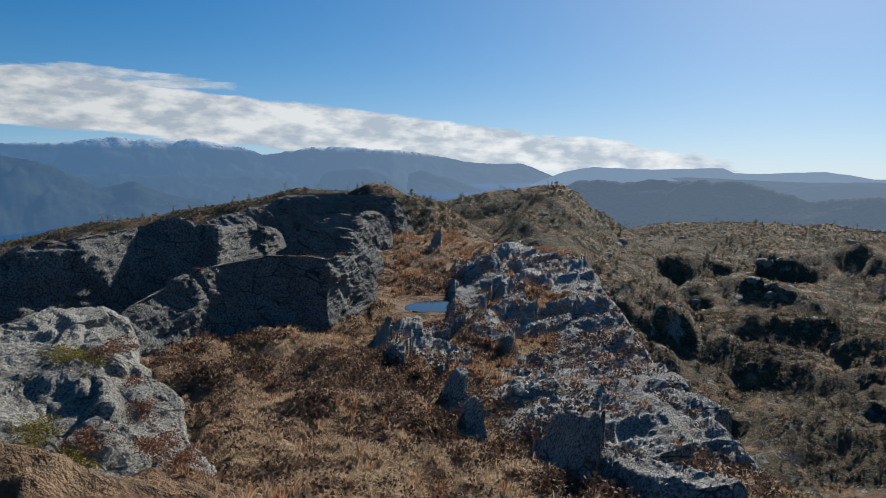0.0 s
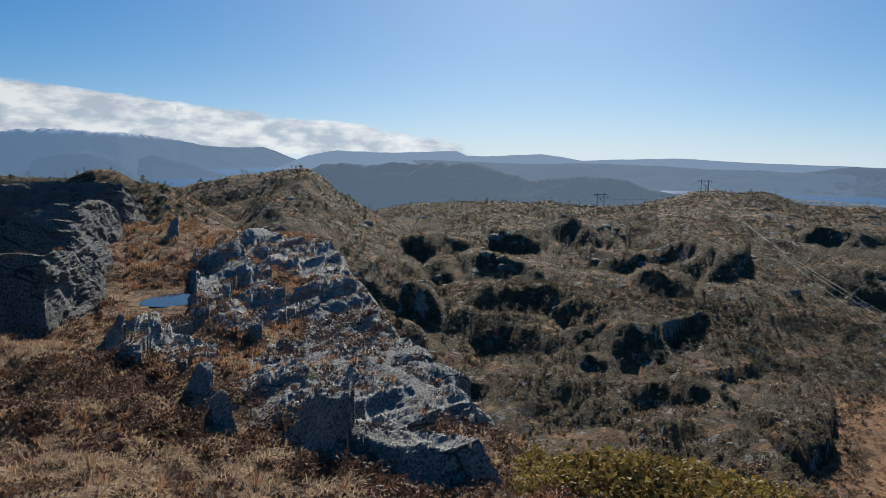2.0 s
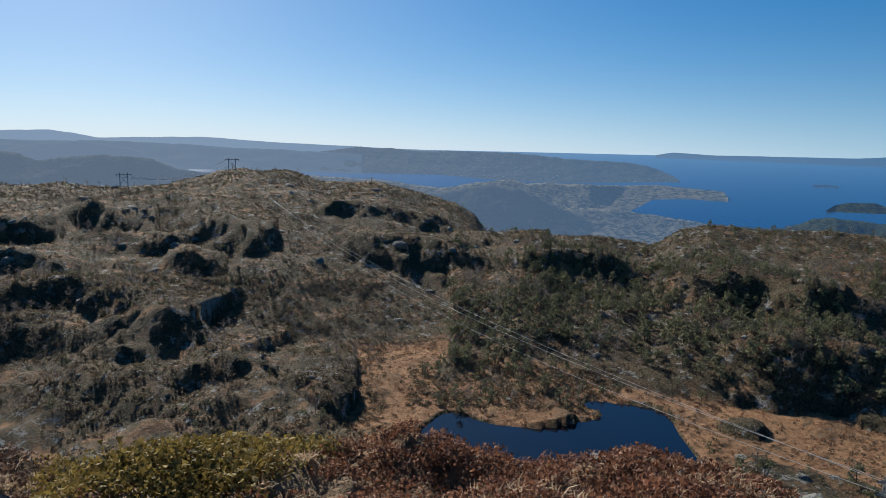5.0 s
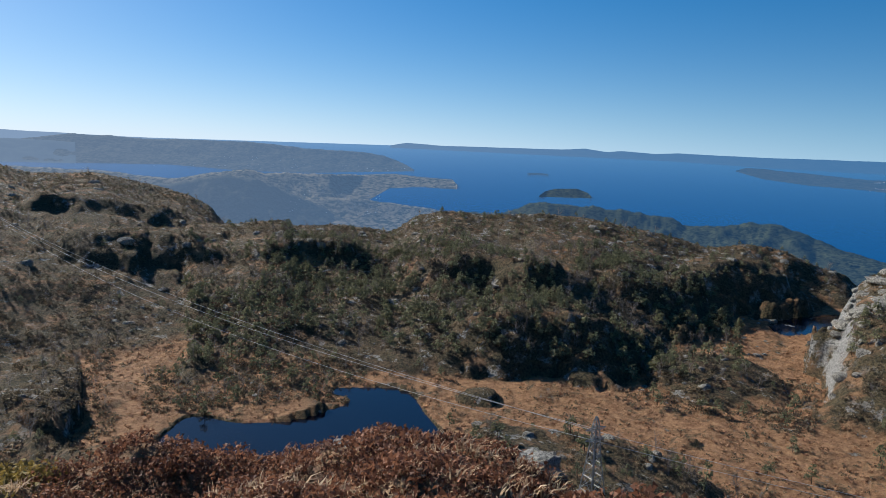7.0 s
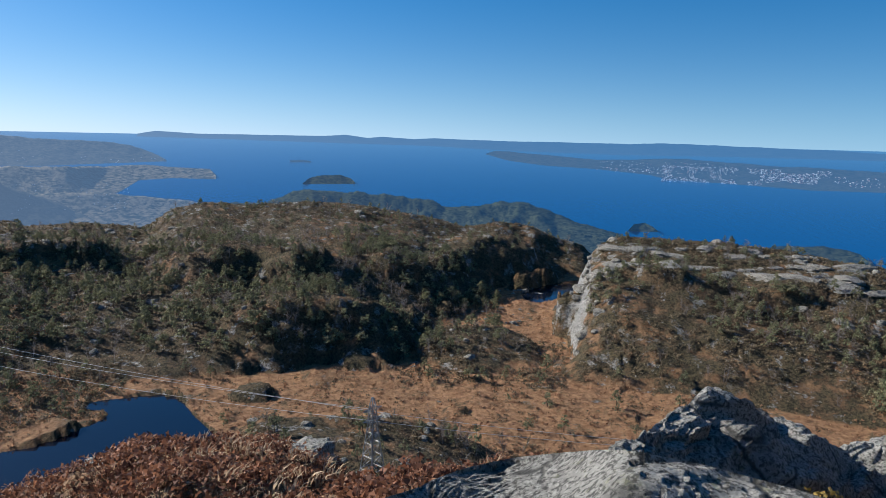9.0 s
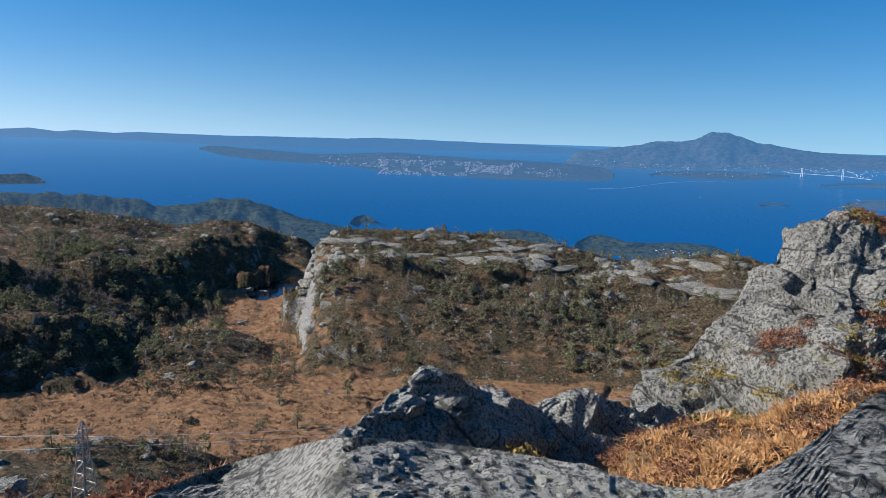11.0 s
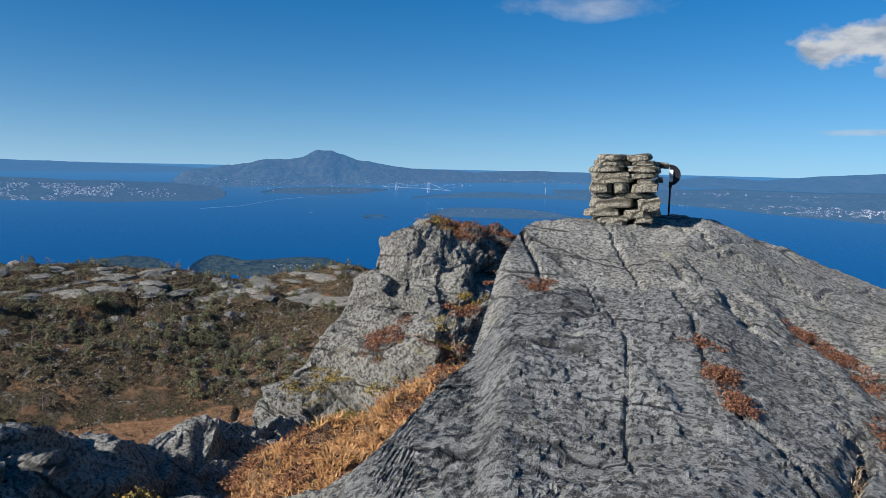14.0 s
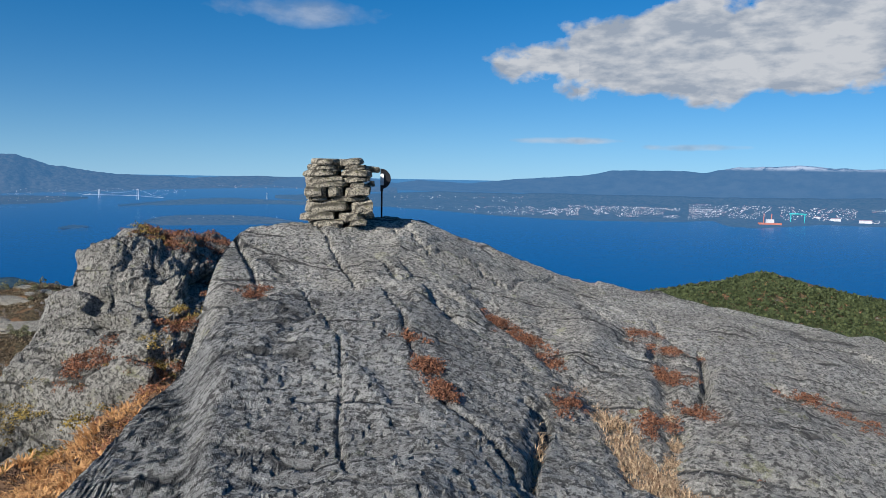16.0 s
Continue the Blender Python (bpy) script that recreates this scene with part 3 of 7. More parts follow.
def shelf_height(az, r):
    keys = sorted(SHELF)
    a = (az + 60) % 360 - 60
    keys_a = keys + [300]
    out = np.zeros(a.shape)
    zs = []
    for k in keys:
        q = pairs(SHELF[k])
        lr, lz = q[-1]
        zv, rv = along(VALLEY_Z, np.array([k]))[0], along(VALLEY_R, np.array([k]))[0]
        z = np.interp(r, q[:, 0], q[:, 1])
        x = np.clip((r - lr) / (rv - lr), 0, 1)
        z = np.where(r > lr, lz + (zv - lz) * (1 - (1 - x) ** 2.4), z)
        zs.append(z)
    for i in range(len(keys) - 1):
        k0, k1 = keys[i], keys[i + 1]
        s = (a >= k0) & (a <= k1)
        w = (a - k0) / (k1 - k0)
        out = np.where(s, zs[i] * (1 - w) + zs[i + 1] * w, out)
    return out


PUDDLE_POLY = rounded_outline(polar(np.array([-3.4, -0.8, 0.8, 1.1, -0.3, -2.2]), np.array([36.2, 34.9, 35.6, 38.9, 38.8, 37.9]), 0)[:, :2], 2)
TARN_POLY = {k: rounded_outline(shore_polygon(v, TARN_Z), 2) for k, v in TARNS.items()}


def hill_height(az, r):
    """Height of the plain hills and how rough they are, for arrays of azimuth and distance."""
    z = shelf_height(az, r)
    rough = np.where(r < 90, 0.0, 1.0) * smooth01((-12 - z) / 20) * 1.2
    # far floor: on beyond the hills down to the sea
    fall = smooth01((r - np.interp(az, [95, 108, 112], [620, 540, 415])) / np.interp(az, [95, 112], [500, 260]))
    z = z * (1 - fall) + (np.where(r < 1000, -330.0, sea_height(r)) - 45) * fall
    for name, line, rc, rf, zf, power, amp in HILLS:
        q = pairs(line)
        ok = (az >= q[0, 0]) & (az <= q[-1, 0]) & (r > 100)
        el = np.interp(az, q[:, 0], q[:, 1])
        crest_r = along(RIB_R, az) if name == "rib" else np.full(az.shape, float(rc))
        if name == "knoll":
            crest_r = np.minimum(crest_r, np.where(az < 80, 93.0, 90.0) / np.tan(np.radians(-el)))
        if name == "forest":
            foot_r = zf / np.tan(np.radians(along(FOREST_FOOT, az)))
        elif name == "rib":
            foot_r = crest_r * 0.42
        else:
            foot_r = crest_r * 0.84 if name == "knoll" else np.full(az.shape, float(rf))
        zc = crest_r * np.tan(np.radians(el))
        if name == "knoll":
            zc = zf - 2 + (zc - zf + 2) * smooth01(np.minimum(az - q[0, 0], q[-1, 0] - az) / 3.0)
        u = np.clip((r - foot_r) / np.maximum(1.0, crest_r - foot_r), 0, 1)
        h = zf + (zc - zf) * (((np.where(u > 0, u, 0) + 0.04) ** power - 0.04 ** power) / (1.04 ** power - 0.04 ** power))
        back = np.clip((r - crest_r) / (crest_r * 0.5), 0, 1)
        h = np.where(r > crest_r, zc - (back ** 1.3) * (90 + 0.3 * crest_r), h)
        h = np.where((r < foot_r) | (r > crest_r * 1.5) | ~ok, -9999.0, h)
        higher = h > z
        rough = np.where(higher, amp * np.sqrt(np.clip(u, 0, 1)) * (1.0 - 0.80 * u * u) + 0.6, rough)
        z = np.maximum(z, h)
    return z, rough


def brow_lines():
    """Each spur's brow set in front of the hill's plain slope, so far that its front has the height given."""
    out = []
    rs = np.arange(150.0, 740.0, 5.0)
    for text, high, front in SPURS:
        q = pairs(text)
        az = np.arange(q[0, 0], q[-1, 0] + 0.01, 0.25)
        el = np.interp(az, q[:, 0], q[:, 1])
        A, R = np.meshgrid(az, rs)
        z, _ = hill_height(A.ravel(), R.ravel())
        seen = np.degrees(np.arctan2(z, R.ravel())).reshape(A.shape) >= el[None, :]
        r0 = np.where(seen.any(0), rs[np.argmax(seen, 0)], rs[np.argmax(np.degrees(np.arctan2(z, R.ravel())).reshape(A.shape), 0)])
        taper = smooth01(np.minimum(az - az[0], az[-1] - az) / (0.2 * (az[-1] - az[0])))
        pad = np.pad(r0 - high * taper / 0.32, 10, "edge")
        r1 = np.maximum(140.0, np.convolve(pad, np.ones(21) / 21, "valid"))
        out.append((az, el, r1, front))
    return out


BROWS = brow_lines()


def ground_height(az, r):
    """The hills with their spurs: steep broken fronts and ends, gentle backs."""
    z, rough = hill_height(az, r)
    for k, (a, el, r1, front) in enumerate(BROWS):
        i = np.nonzero((az > a[0] - 5) & (az < a[-1] + 5) & (r > r1.min() - 70) & (r < r1.max() + 120))[0]
        line = polar(a, r1, r1 * np.tan(np.radians(el)))
        p = polar(az[i], r[i], 0 * i)
        best, zc = np.full(len(i), 1e9), np.zeros(len(i))
        for x, y, h in line:
            d = (p[:, 0] - x) ** 2 + (p[:, 1] - y) ** 2
            near = d < best
            best, zc = np.where(near, d, best), np.where(near, h, zc)
        d = np.sqrt(best)
        behind = (r[i] > np.interp(az[i], a, r1)) & (az[i] >= a[0]) & (az[i] <= a[-1])
        steep = front * (0.47 if a[0] < 50 else 0.70) * np.clip(0.85 + 0.75 * fbm(p / 23.0, 3, 0.55, 60 + k), 0.35, 1.6)
        h = zc + 1.6 * fbm(p / 11.0, 3, 0.55, 90 + k) - 0.6 - np.where(behind, 0.10 * d, 0.2 * d + steep * np.maximum(0, d - 2.0))
        up = h > z[i]
        rough[i] = np.where(up, np.where(behind, 1.6, 4.0), rough[i])
        z[i] = np.where(up, h, z[i])
    return z, rough


def build_ground():
    view = np.concatenate([np.arange(-36.0, 10.0, 0.3), np.arange(10.0, 145.0, 0.21), np.arange(145.0, 206.01, 0.4)])
    rest = np.arange(206.5, 324.0, 2.5)
    azs = np.concatenate([view, rest, [324.0]])
    rr = [0.02]
    while rr[-1] < 4900:
        r = rr[-1]
        rr.append(r * (1.4 if r < 1 else 1.06 if r < 7 else 1.019 if r < 130 else 1.0105 if r < 760 else 1.02 if r < 900 else 1.07))
    rr = np.array(rr)
    A, R = np.meshgrid(azs, rr)
    a, r = A.ravel(), R.ravel()
    az = np.where(a > 300, a - 360, a)
    z, rough = ground_height(az, r)
    p = polar(a, r, z)
    q = p.copy()
    q[:, 2] *= 0.6
    mid = (r > 100) & (r < 1050)
    # crags and hummocks on the hills
    qm = q[mid]
    tilted = qm @ np.array(Matrix.Rotation(radians(25), 3, (0.6, 0.7, 0.2)))
    d = 0.75 * fbm(qm / 75.0, 3, 0.5, 3, True) + 0.26 * fbm(qm / 14.0, 4, 0.6, 11)
    fp, fe = facets(tilted * np.array((0.5, 0.8, 1.6)) / 44.0 + 0.3 * fbm(qm / 40.0, 3, 0.5, 5)[:, None], 23, 0.8)
    fq, fr = facets(tilted * np.array((0.5, 0.8, 1.6)) / 13.0, 29, 0.8)
    fp, fq = fp * smooth01(fe / 0.3), fq * smooth01(fr / 0.3)
    d = d + 0.7 * fp + 0.14 * fq - 0.5
    dz = np.zeros(len(z))
    dz[mid] = d * rough[mid]
    # humps with steep fronts and long backs, one behind another up the hillsides
    am, rm = az[mid], r[mid]
    flat = qm * np.array((1, 1, 0.0))
    crag = 1 - smooth01((am - 51) / 9)
    gap = 60.0 + 0.07 * rm
    s = rm / gap + 1.3 * fbm(flat / 150.0, 2, 0.45, 141) + 0.12 * fbm(flat / 40.0, 2, 0.5, 142)
    f = s - np.floor(s)
    saw = smooth01(f / 0.38) * (1 - np.clip((f - 0.38) / 0.62, 0, 1)) ** 1.2
    tall = (3.0 - 1.0 * crag) * np.clip(0.65 + 1.1 * fbm(flat / 85.0, 2, 0.5, 143), 0.0, 1.5)
    crest = np.where(am < 57, 660.0, np.where(am < 106, 500.0, 372.0))
    fade = smooth01((rough[mid] - 0.8) / 1.6) * (1 - smooth01((rm - crest * 0.86) / (crest * 0.16)))
    dz[mid] += (saw - 0.35) * tall * fade
    # hummocks on the shelf
    near = r <= 100
    qn = p[near] * np.array((1, 1, 0.0))
    lumps = 0.42 * fbm(qn / 1.7, 3, 0.5, 31) + 0.14 * np.abs(fbm(qn / 0.55, 3, 0.55, 37))
    dz[near] = lumps * smooth01((r[near] - 2) / 6)
    z = z + dz
    # ledges: steep risers between gentler treads
    xy = qm * np.array((1, 1, 0.0))
    step = np.where(az[mid] < 57, 19.0, 11.0)
    warp = 1.7 * fbm(xy / 110.0, 3, 0.5, 41) + 0.35 * fbm(xy / 22.0, 2, 0.5, 43)
    s = z[mid] / step + warp
    k = np.floor(s)
    tread = (k + 0.18 * (s - k) + 0.82 * smooth01((s - k - 0.52) / 0.22) - warp) * step
    share = np.clip(rough[mid] / 3.0, 0, 1) * np.where(az[mid] < 57, 0.08, 0.18) * (0.55 + 0.45 * np.clip(2 * fbm(xy / 60.0, 2, 0.5, 47) + 0.5, -1, 1))
    z[mid] = z[mid] * (1 - share) + tread * share
    for poly in TARN_POLY.values():
        z = np.where(inside(poly, p[:, 0], p[:, 1]), np.minimum(z, TARN_Z - 0.8), z)
    valley = (z < TARN_Z + 0.35) & (r < 480) & (r > 120)
    wet = np.zeros(len(z), bool)
    for poly in TARN_POLY.values():
        wet |= inside(poly, p[:, 0], p[:, 1])
    hum = np.clip(fbm(p[valley] * np.array((1, 1, 0)) / 17.0, 4, 0.55, 171), 0, 1.2)
    lift = np.zeros(len(z))
    lift[valley] = 1.7 * hum
    z = np.where(valley & ~wet, TARN_Z + 0.35 + lift, z)
    hollow = inside(PUDDLE_POLY * 1.0, p[:, 0], p[:, 1])
    z = np.where(hollow, np.minimum(z, -7.02), z)
    bank = (np.abs(az + 1.0) < 4.5) & (np.abs(r - 37.2) < 4.0) & ~hollow
    z = np.where(bank, np.clip(z, -6.86, -6.80), z)
    p[:, 2] = z
    pts = p.reshape(len(rr), len(azs), 3)
    pts = np.concatenate([pts, pts[:, :1]], 1)
    ob = new("ground", grid_mesh("ground", pts, MOOR))
    tagged(ob, "brown moorland with heather, dry grass and grey crags", "ground", kind="structure")
    return azs, rr, z.reshape(len(rr), len(azs))


G_AZ, G_R, G_Z = build_ground()


def ground_z(az, r):
    """Height of the finished sheet."""
    a = np.where(np.asarray(az, float) < -36, np.asarray(az, float) + 360, az)
    i = np.clip(np.searchsorted(G_AZ, a) - 1, 0, len(G_AZ) - 2)
    j = np.clip(np.searchsorted(G_R, r) - 1, 0, len(G_R) - 2)
    u = np.clip((a - G_AZ[i]) / (G_AZ[i + 1] - G_AZ[i]), 0, 1)
    v = np.clip((r - G_R[j]) / (G_R[j + 1] - G_R[j]), 0, 1)
    return (G_Z[j, i] * (1 - u) + G_Z[j, i + 1] * u) * (1 - v) + (G_Z[j + 1, i] * (1 - u) + G_Z[j + 1, i + 1] * u) * v


def water_sheet(name, poly, z, mat, label):
    bm = bmesh.new()
    bm.faces.new([bm.verts.new((x, y, z)) for x, y in poly])
    bmesh.ops.triangulate(bm, faces=bm.faces[:])
    bmesh.ops.recalc_face_normals(bm, faces=bm.faces[:])
    if bm.faces[0].normal.z < 0:
        bmesh.ops.reverse_faces(bm, faces=bm.faces[:])
    me = bpy.data.meshes.new(name)
    bm.to_mesh(me)
    bm.free()
    me.materials.append(mat)
    return tagged(new(name, me), label, "water", kind="structure")


water_sheet("water_tarn", TARN_POLY["big"] * 1.0, TARN_Z, TARN_MAT, "dark blue mountain tarn between bog and heather")
water_sheet("water_tarn", TARN_POLY["far"] * 1.0, TARN_Z, TARN_MAT, "small dark blue tarn below a rocky hill")
water_sheet("water_puddle", PUDDLE_POLY, -6.90, PUDDLE_MAT, "shallow rainwater pool mirroring the sky on the moor")


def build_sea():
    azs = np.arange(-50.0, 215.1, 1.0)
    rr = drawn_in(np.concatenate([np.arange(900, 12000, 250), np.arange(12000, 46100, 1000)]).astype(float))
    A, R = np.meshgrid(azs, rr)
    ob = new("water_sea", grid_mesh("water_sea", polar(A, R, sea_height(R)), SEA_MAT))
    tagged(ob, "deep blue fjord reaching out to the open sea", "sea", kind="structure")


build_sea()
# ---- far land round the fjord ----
# Colours of the haze that is painted onto far land as emission.
HAZE_SIDE, HAZE_BLUE = (0.050, 0.130, 0.250), (0.036, 0.10, 0.205)


def far_land(name, crest, shore, label, mat, deep=1.25, back=0.5, rough=0.12, step=0.12, rows=14, seed=1, power=0.8, wig=0.35, kind="structure"):
    """Land that rises from a shore line to a crest, both given as azimuth and elevation angle."""
    c, s = pairs(crest), pairs(shore)
    az = np.arange(c[0, 0], c[-1, 0] + 1e-6, step)
    ec, es = np.interp(az, c[:, 0], c[:, 1]), np.interp(az, s[:, 0], s[:, 1])
    ec = np.maximum(ec, es)
    ds = DROP / np.tan(np.radians(np.maximum(0.56, -es)))
    pts = []
    hgt = ec - es
    for k in range(rows + 4):
        t = min(1.0, k / rows)
        d = ds * (1 + (deep - 1) * t)
        e = es + hgt * t ** power
        n = fbm(np.stack([az * wig, np.full(len(az), t * 2.2 + k * 0.02), np.full(len(az), seed * 7.7)], 1) * 1.4, 4, 0.6, seed)
        if k > 0:
            e = e + rough * hgt * n * (0.45 + 0.55 * math.sin(math.pi * t))
        else:
            e = e - 0.06
        # land stands above the water, so it lies nearer than the sea seen on the same line
        d = np.where(e < -0.6, np.minimum(d, (1 - 0.05 * t) * DROP / np.tan(np.radians(np.maximum(0.3, -e)))), d)
        if k > rows:
            d = d * (1 + 0.03 * (k - rows))
            e = e - (k - rows) * back * (hgt * 0.4 + 0.05)
        r = drawn_in(np.minimum(d, 45000.0))
        pts.append(polar(az, r, r * np.tan(np.radians(e))))
    return tagged(new(name, grid_mesh(name, np.array(pts), mat)), label, "backdrop", kind=kind)


def build_far():
    # each amount sets how far painted haze covers the land's own colours
    snow = distance_material("snowy_range", (0.03, 0.04, 0.05), (0.08, 0.09, 0.10), HAZE_SIDE, 0.66, 0.012, (86, 116))
    bluemt = distance_material("blue_mountain", (0.02, 0.03, 0.03), (0.06, 0.07, 0.06), HAZE_BLUE, 0.55, 0.02)
    bluehill = distance_material("blue_hill", (0.02, 0.03, 0.03), (0.05, 0.06, 0.05), HAZE_SIDE, 0.60, 0.02)
    pale = distance_material("pale_hills", (0.04, 0.05, 0.05), (0.07, 0.08, 0.08), HAZE_SIDE, 0.86, 0.012)
    wood = distance_material("wooded_hill", (0.010, 0.015, 0.012), (0.075, 0.07, 0.05), HAZE_SIDE, 0.42, 0.05, hard=0.12)
    head = distance_material("headland", (0.012, 0.02, 0.018), (0.085, 0.08, 0.06), HAZE_SIDE, 0.50, 0.05, hard=0.10)
    low = distance_material("valley_land", (0.014, 0.022, 0.018), (0.20, 0.17, 0.12), HAZE_SIDE, 0.40, 0.06, hard=0.08)
    coast = distance_material("wooded_coast", (0.008, 0.014, 0.010), (0.055, 0.062, 0.034), HAZE_BLUE, 0.24, 0.08, hard=0.12)
    strip = distance_material("far_islands", (0.02, 0.03, 0.03), (0.05, 0.06, 0.06), HAZE_SIDE, 0.78, 0.015)
    town = distance_material("town_island", (0.02, 0.026, 0.022), (0.06, 0.057, 0.045), HAZE_SIDE, 0.52, 0.05, hard=0.13)
    mount = distance_material("island_mountain", (0.018, 0.026, 0.024), (0.10, 0.09, 0.075), HAZE_SIDE, 0.62, 0.06, hard=0.12)
    right = distance_material("mainland", (0.015, 0.024, 0.02), (0.06, 0.062, 0.045), HAZE_SIDE, 0.58, 0.07, hard=0.13)
    ridge = distance_material("mainland_mountains", (0.025, 0.03, 0.035), (0.07, 0.075, 0.07), HAZE_SIDE, 0.70, 0.015, (40, 62))
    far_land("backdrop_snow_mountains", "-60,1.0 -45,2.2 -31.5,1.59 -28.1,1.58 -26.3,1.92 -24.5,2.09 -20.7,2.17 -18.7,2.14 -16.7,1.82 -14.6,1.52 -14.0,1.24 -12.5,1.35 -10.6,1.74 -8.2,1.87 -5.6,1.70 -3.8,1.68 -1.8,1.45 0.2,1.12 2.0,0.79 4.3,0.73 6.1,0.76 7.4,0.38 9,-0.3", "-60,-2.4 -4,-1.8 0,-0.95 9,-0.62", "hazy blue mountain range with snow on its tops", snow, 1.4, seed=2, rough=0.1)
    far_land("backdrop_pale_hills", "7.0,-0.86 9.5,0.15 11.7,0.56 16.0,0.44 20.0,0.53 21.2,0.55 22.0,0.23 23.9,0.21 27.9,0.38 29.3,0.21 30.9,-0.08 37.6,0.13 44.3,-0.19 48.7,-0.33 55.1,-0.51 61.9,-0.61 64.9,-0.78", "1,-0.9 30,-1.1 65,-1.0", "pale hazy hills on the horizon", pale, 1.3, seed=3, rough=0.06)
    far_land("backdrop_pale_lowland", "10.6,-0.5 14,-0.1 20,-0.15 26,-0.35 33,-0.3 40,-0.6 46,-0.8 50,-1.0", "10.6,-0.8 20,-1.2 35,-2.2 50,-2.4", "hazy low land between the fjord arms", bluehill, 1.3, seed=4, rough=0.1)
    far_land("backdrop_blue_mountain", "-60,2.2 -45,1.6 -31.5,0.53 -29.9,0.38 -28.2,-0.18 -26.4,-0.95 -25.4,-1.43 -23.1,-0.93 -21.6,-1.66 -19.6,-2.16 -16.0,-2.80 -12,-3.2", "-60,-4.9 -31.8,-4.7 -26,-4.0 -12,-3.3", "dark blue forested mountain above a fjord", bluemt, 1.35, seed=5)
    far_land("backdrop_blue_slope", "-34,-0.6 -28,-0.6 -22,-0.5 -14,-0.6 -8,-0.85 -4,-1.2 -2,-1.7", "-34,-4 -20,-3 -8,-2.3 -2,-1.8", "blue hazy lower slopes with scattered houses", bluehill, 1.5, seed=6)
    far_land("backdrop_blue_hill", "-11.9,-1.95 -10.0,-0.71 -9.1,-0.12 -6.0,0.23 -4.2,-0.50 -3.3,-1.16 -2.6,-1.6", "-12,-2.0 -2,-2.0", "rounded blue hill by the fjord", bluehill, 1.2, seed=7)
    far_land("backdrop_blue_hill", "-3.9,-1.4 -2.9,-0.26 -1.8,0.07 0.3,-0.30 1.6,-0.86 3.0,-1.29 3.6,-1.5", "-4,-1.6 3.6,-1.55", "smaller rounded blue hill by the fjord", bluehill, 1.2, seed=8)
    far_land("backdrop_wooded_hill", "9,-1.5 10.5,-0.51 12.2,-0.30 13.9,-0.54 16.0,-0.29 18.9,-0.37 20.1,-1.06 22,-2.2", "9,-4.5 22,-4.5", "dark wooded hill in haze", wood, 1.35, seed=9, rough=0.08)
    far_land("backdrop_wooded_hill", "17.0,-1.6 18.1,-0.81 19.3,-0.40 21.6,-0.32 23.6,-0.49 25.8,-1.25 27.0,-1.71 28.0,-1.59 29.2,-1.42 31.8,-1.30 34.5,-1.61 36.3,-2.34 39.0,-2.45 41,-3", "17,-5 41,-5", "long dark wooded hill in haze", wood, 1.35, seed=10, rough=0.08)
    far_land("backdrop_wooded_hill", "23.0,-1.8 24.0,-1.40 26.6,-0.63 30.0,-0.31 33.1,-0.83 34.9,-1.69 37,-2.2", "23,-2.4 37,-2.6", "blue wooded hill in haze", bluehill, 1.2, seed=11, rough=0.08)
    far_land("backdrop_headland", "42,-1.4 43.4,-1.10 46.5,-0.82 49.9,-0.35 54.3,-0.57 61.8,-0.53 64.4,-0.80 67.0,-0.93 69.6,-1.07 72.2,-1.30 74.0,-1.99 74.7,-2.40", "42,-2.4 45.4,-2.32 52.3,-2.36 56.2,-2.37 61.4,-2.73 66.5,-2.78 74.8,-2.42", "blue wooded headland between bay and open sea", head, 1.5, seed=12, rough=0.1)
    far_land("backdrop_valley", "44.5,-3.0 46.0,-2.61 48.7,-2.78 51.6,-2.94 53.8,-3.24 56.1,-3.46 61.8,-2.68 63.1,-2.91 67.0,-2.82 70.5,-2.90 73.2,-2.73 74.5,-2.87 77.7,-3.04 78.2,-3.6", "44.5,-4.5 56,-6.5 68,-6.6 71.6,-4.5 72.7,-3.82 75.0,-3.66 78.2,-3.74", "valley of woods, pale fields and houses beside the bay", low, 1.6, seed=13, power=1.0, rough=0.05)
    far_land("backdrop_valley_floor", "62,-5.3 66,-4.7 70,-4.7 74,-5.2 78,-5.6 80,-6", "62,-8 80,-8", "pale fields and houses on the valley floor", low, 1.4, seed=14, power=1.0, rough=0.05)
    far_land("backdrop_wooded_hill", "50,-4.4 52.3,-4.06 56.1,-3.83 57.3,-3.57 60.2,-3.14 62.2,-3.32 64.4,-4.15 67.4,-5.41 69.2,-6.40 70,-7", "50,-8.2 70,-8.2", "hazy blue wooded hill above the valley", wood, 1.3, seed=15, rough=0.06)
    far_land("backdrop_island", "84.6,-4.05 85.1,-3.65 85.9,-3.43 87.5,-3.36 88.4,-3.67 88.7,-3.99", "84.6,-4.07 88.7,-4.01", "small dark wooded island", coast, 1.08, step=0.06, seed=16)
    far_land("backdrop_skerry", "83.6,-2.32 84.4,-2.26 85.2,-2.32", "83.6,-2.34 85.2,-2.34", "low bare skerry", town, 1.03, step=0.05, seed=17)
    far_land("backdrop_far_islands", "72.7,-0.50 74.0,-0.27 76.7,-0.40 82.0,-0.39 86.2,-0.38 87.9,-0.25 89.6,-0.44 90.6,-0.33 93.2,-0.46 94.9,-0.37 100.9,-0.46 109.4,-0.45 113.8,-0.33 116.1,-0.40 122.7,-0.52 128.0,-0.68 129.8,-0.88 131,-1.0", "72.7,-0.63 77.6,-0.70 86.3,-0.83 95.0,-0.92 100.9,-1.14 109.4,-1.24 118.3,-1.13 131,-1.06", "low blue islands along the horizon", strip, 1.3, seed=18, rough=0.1)
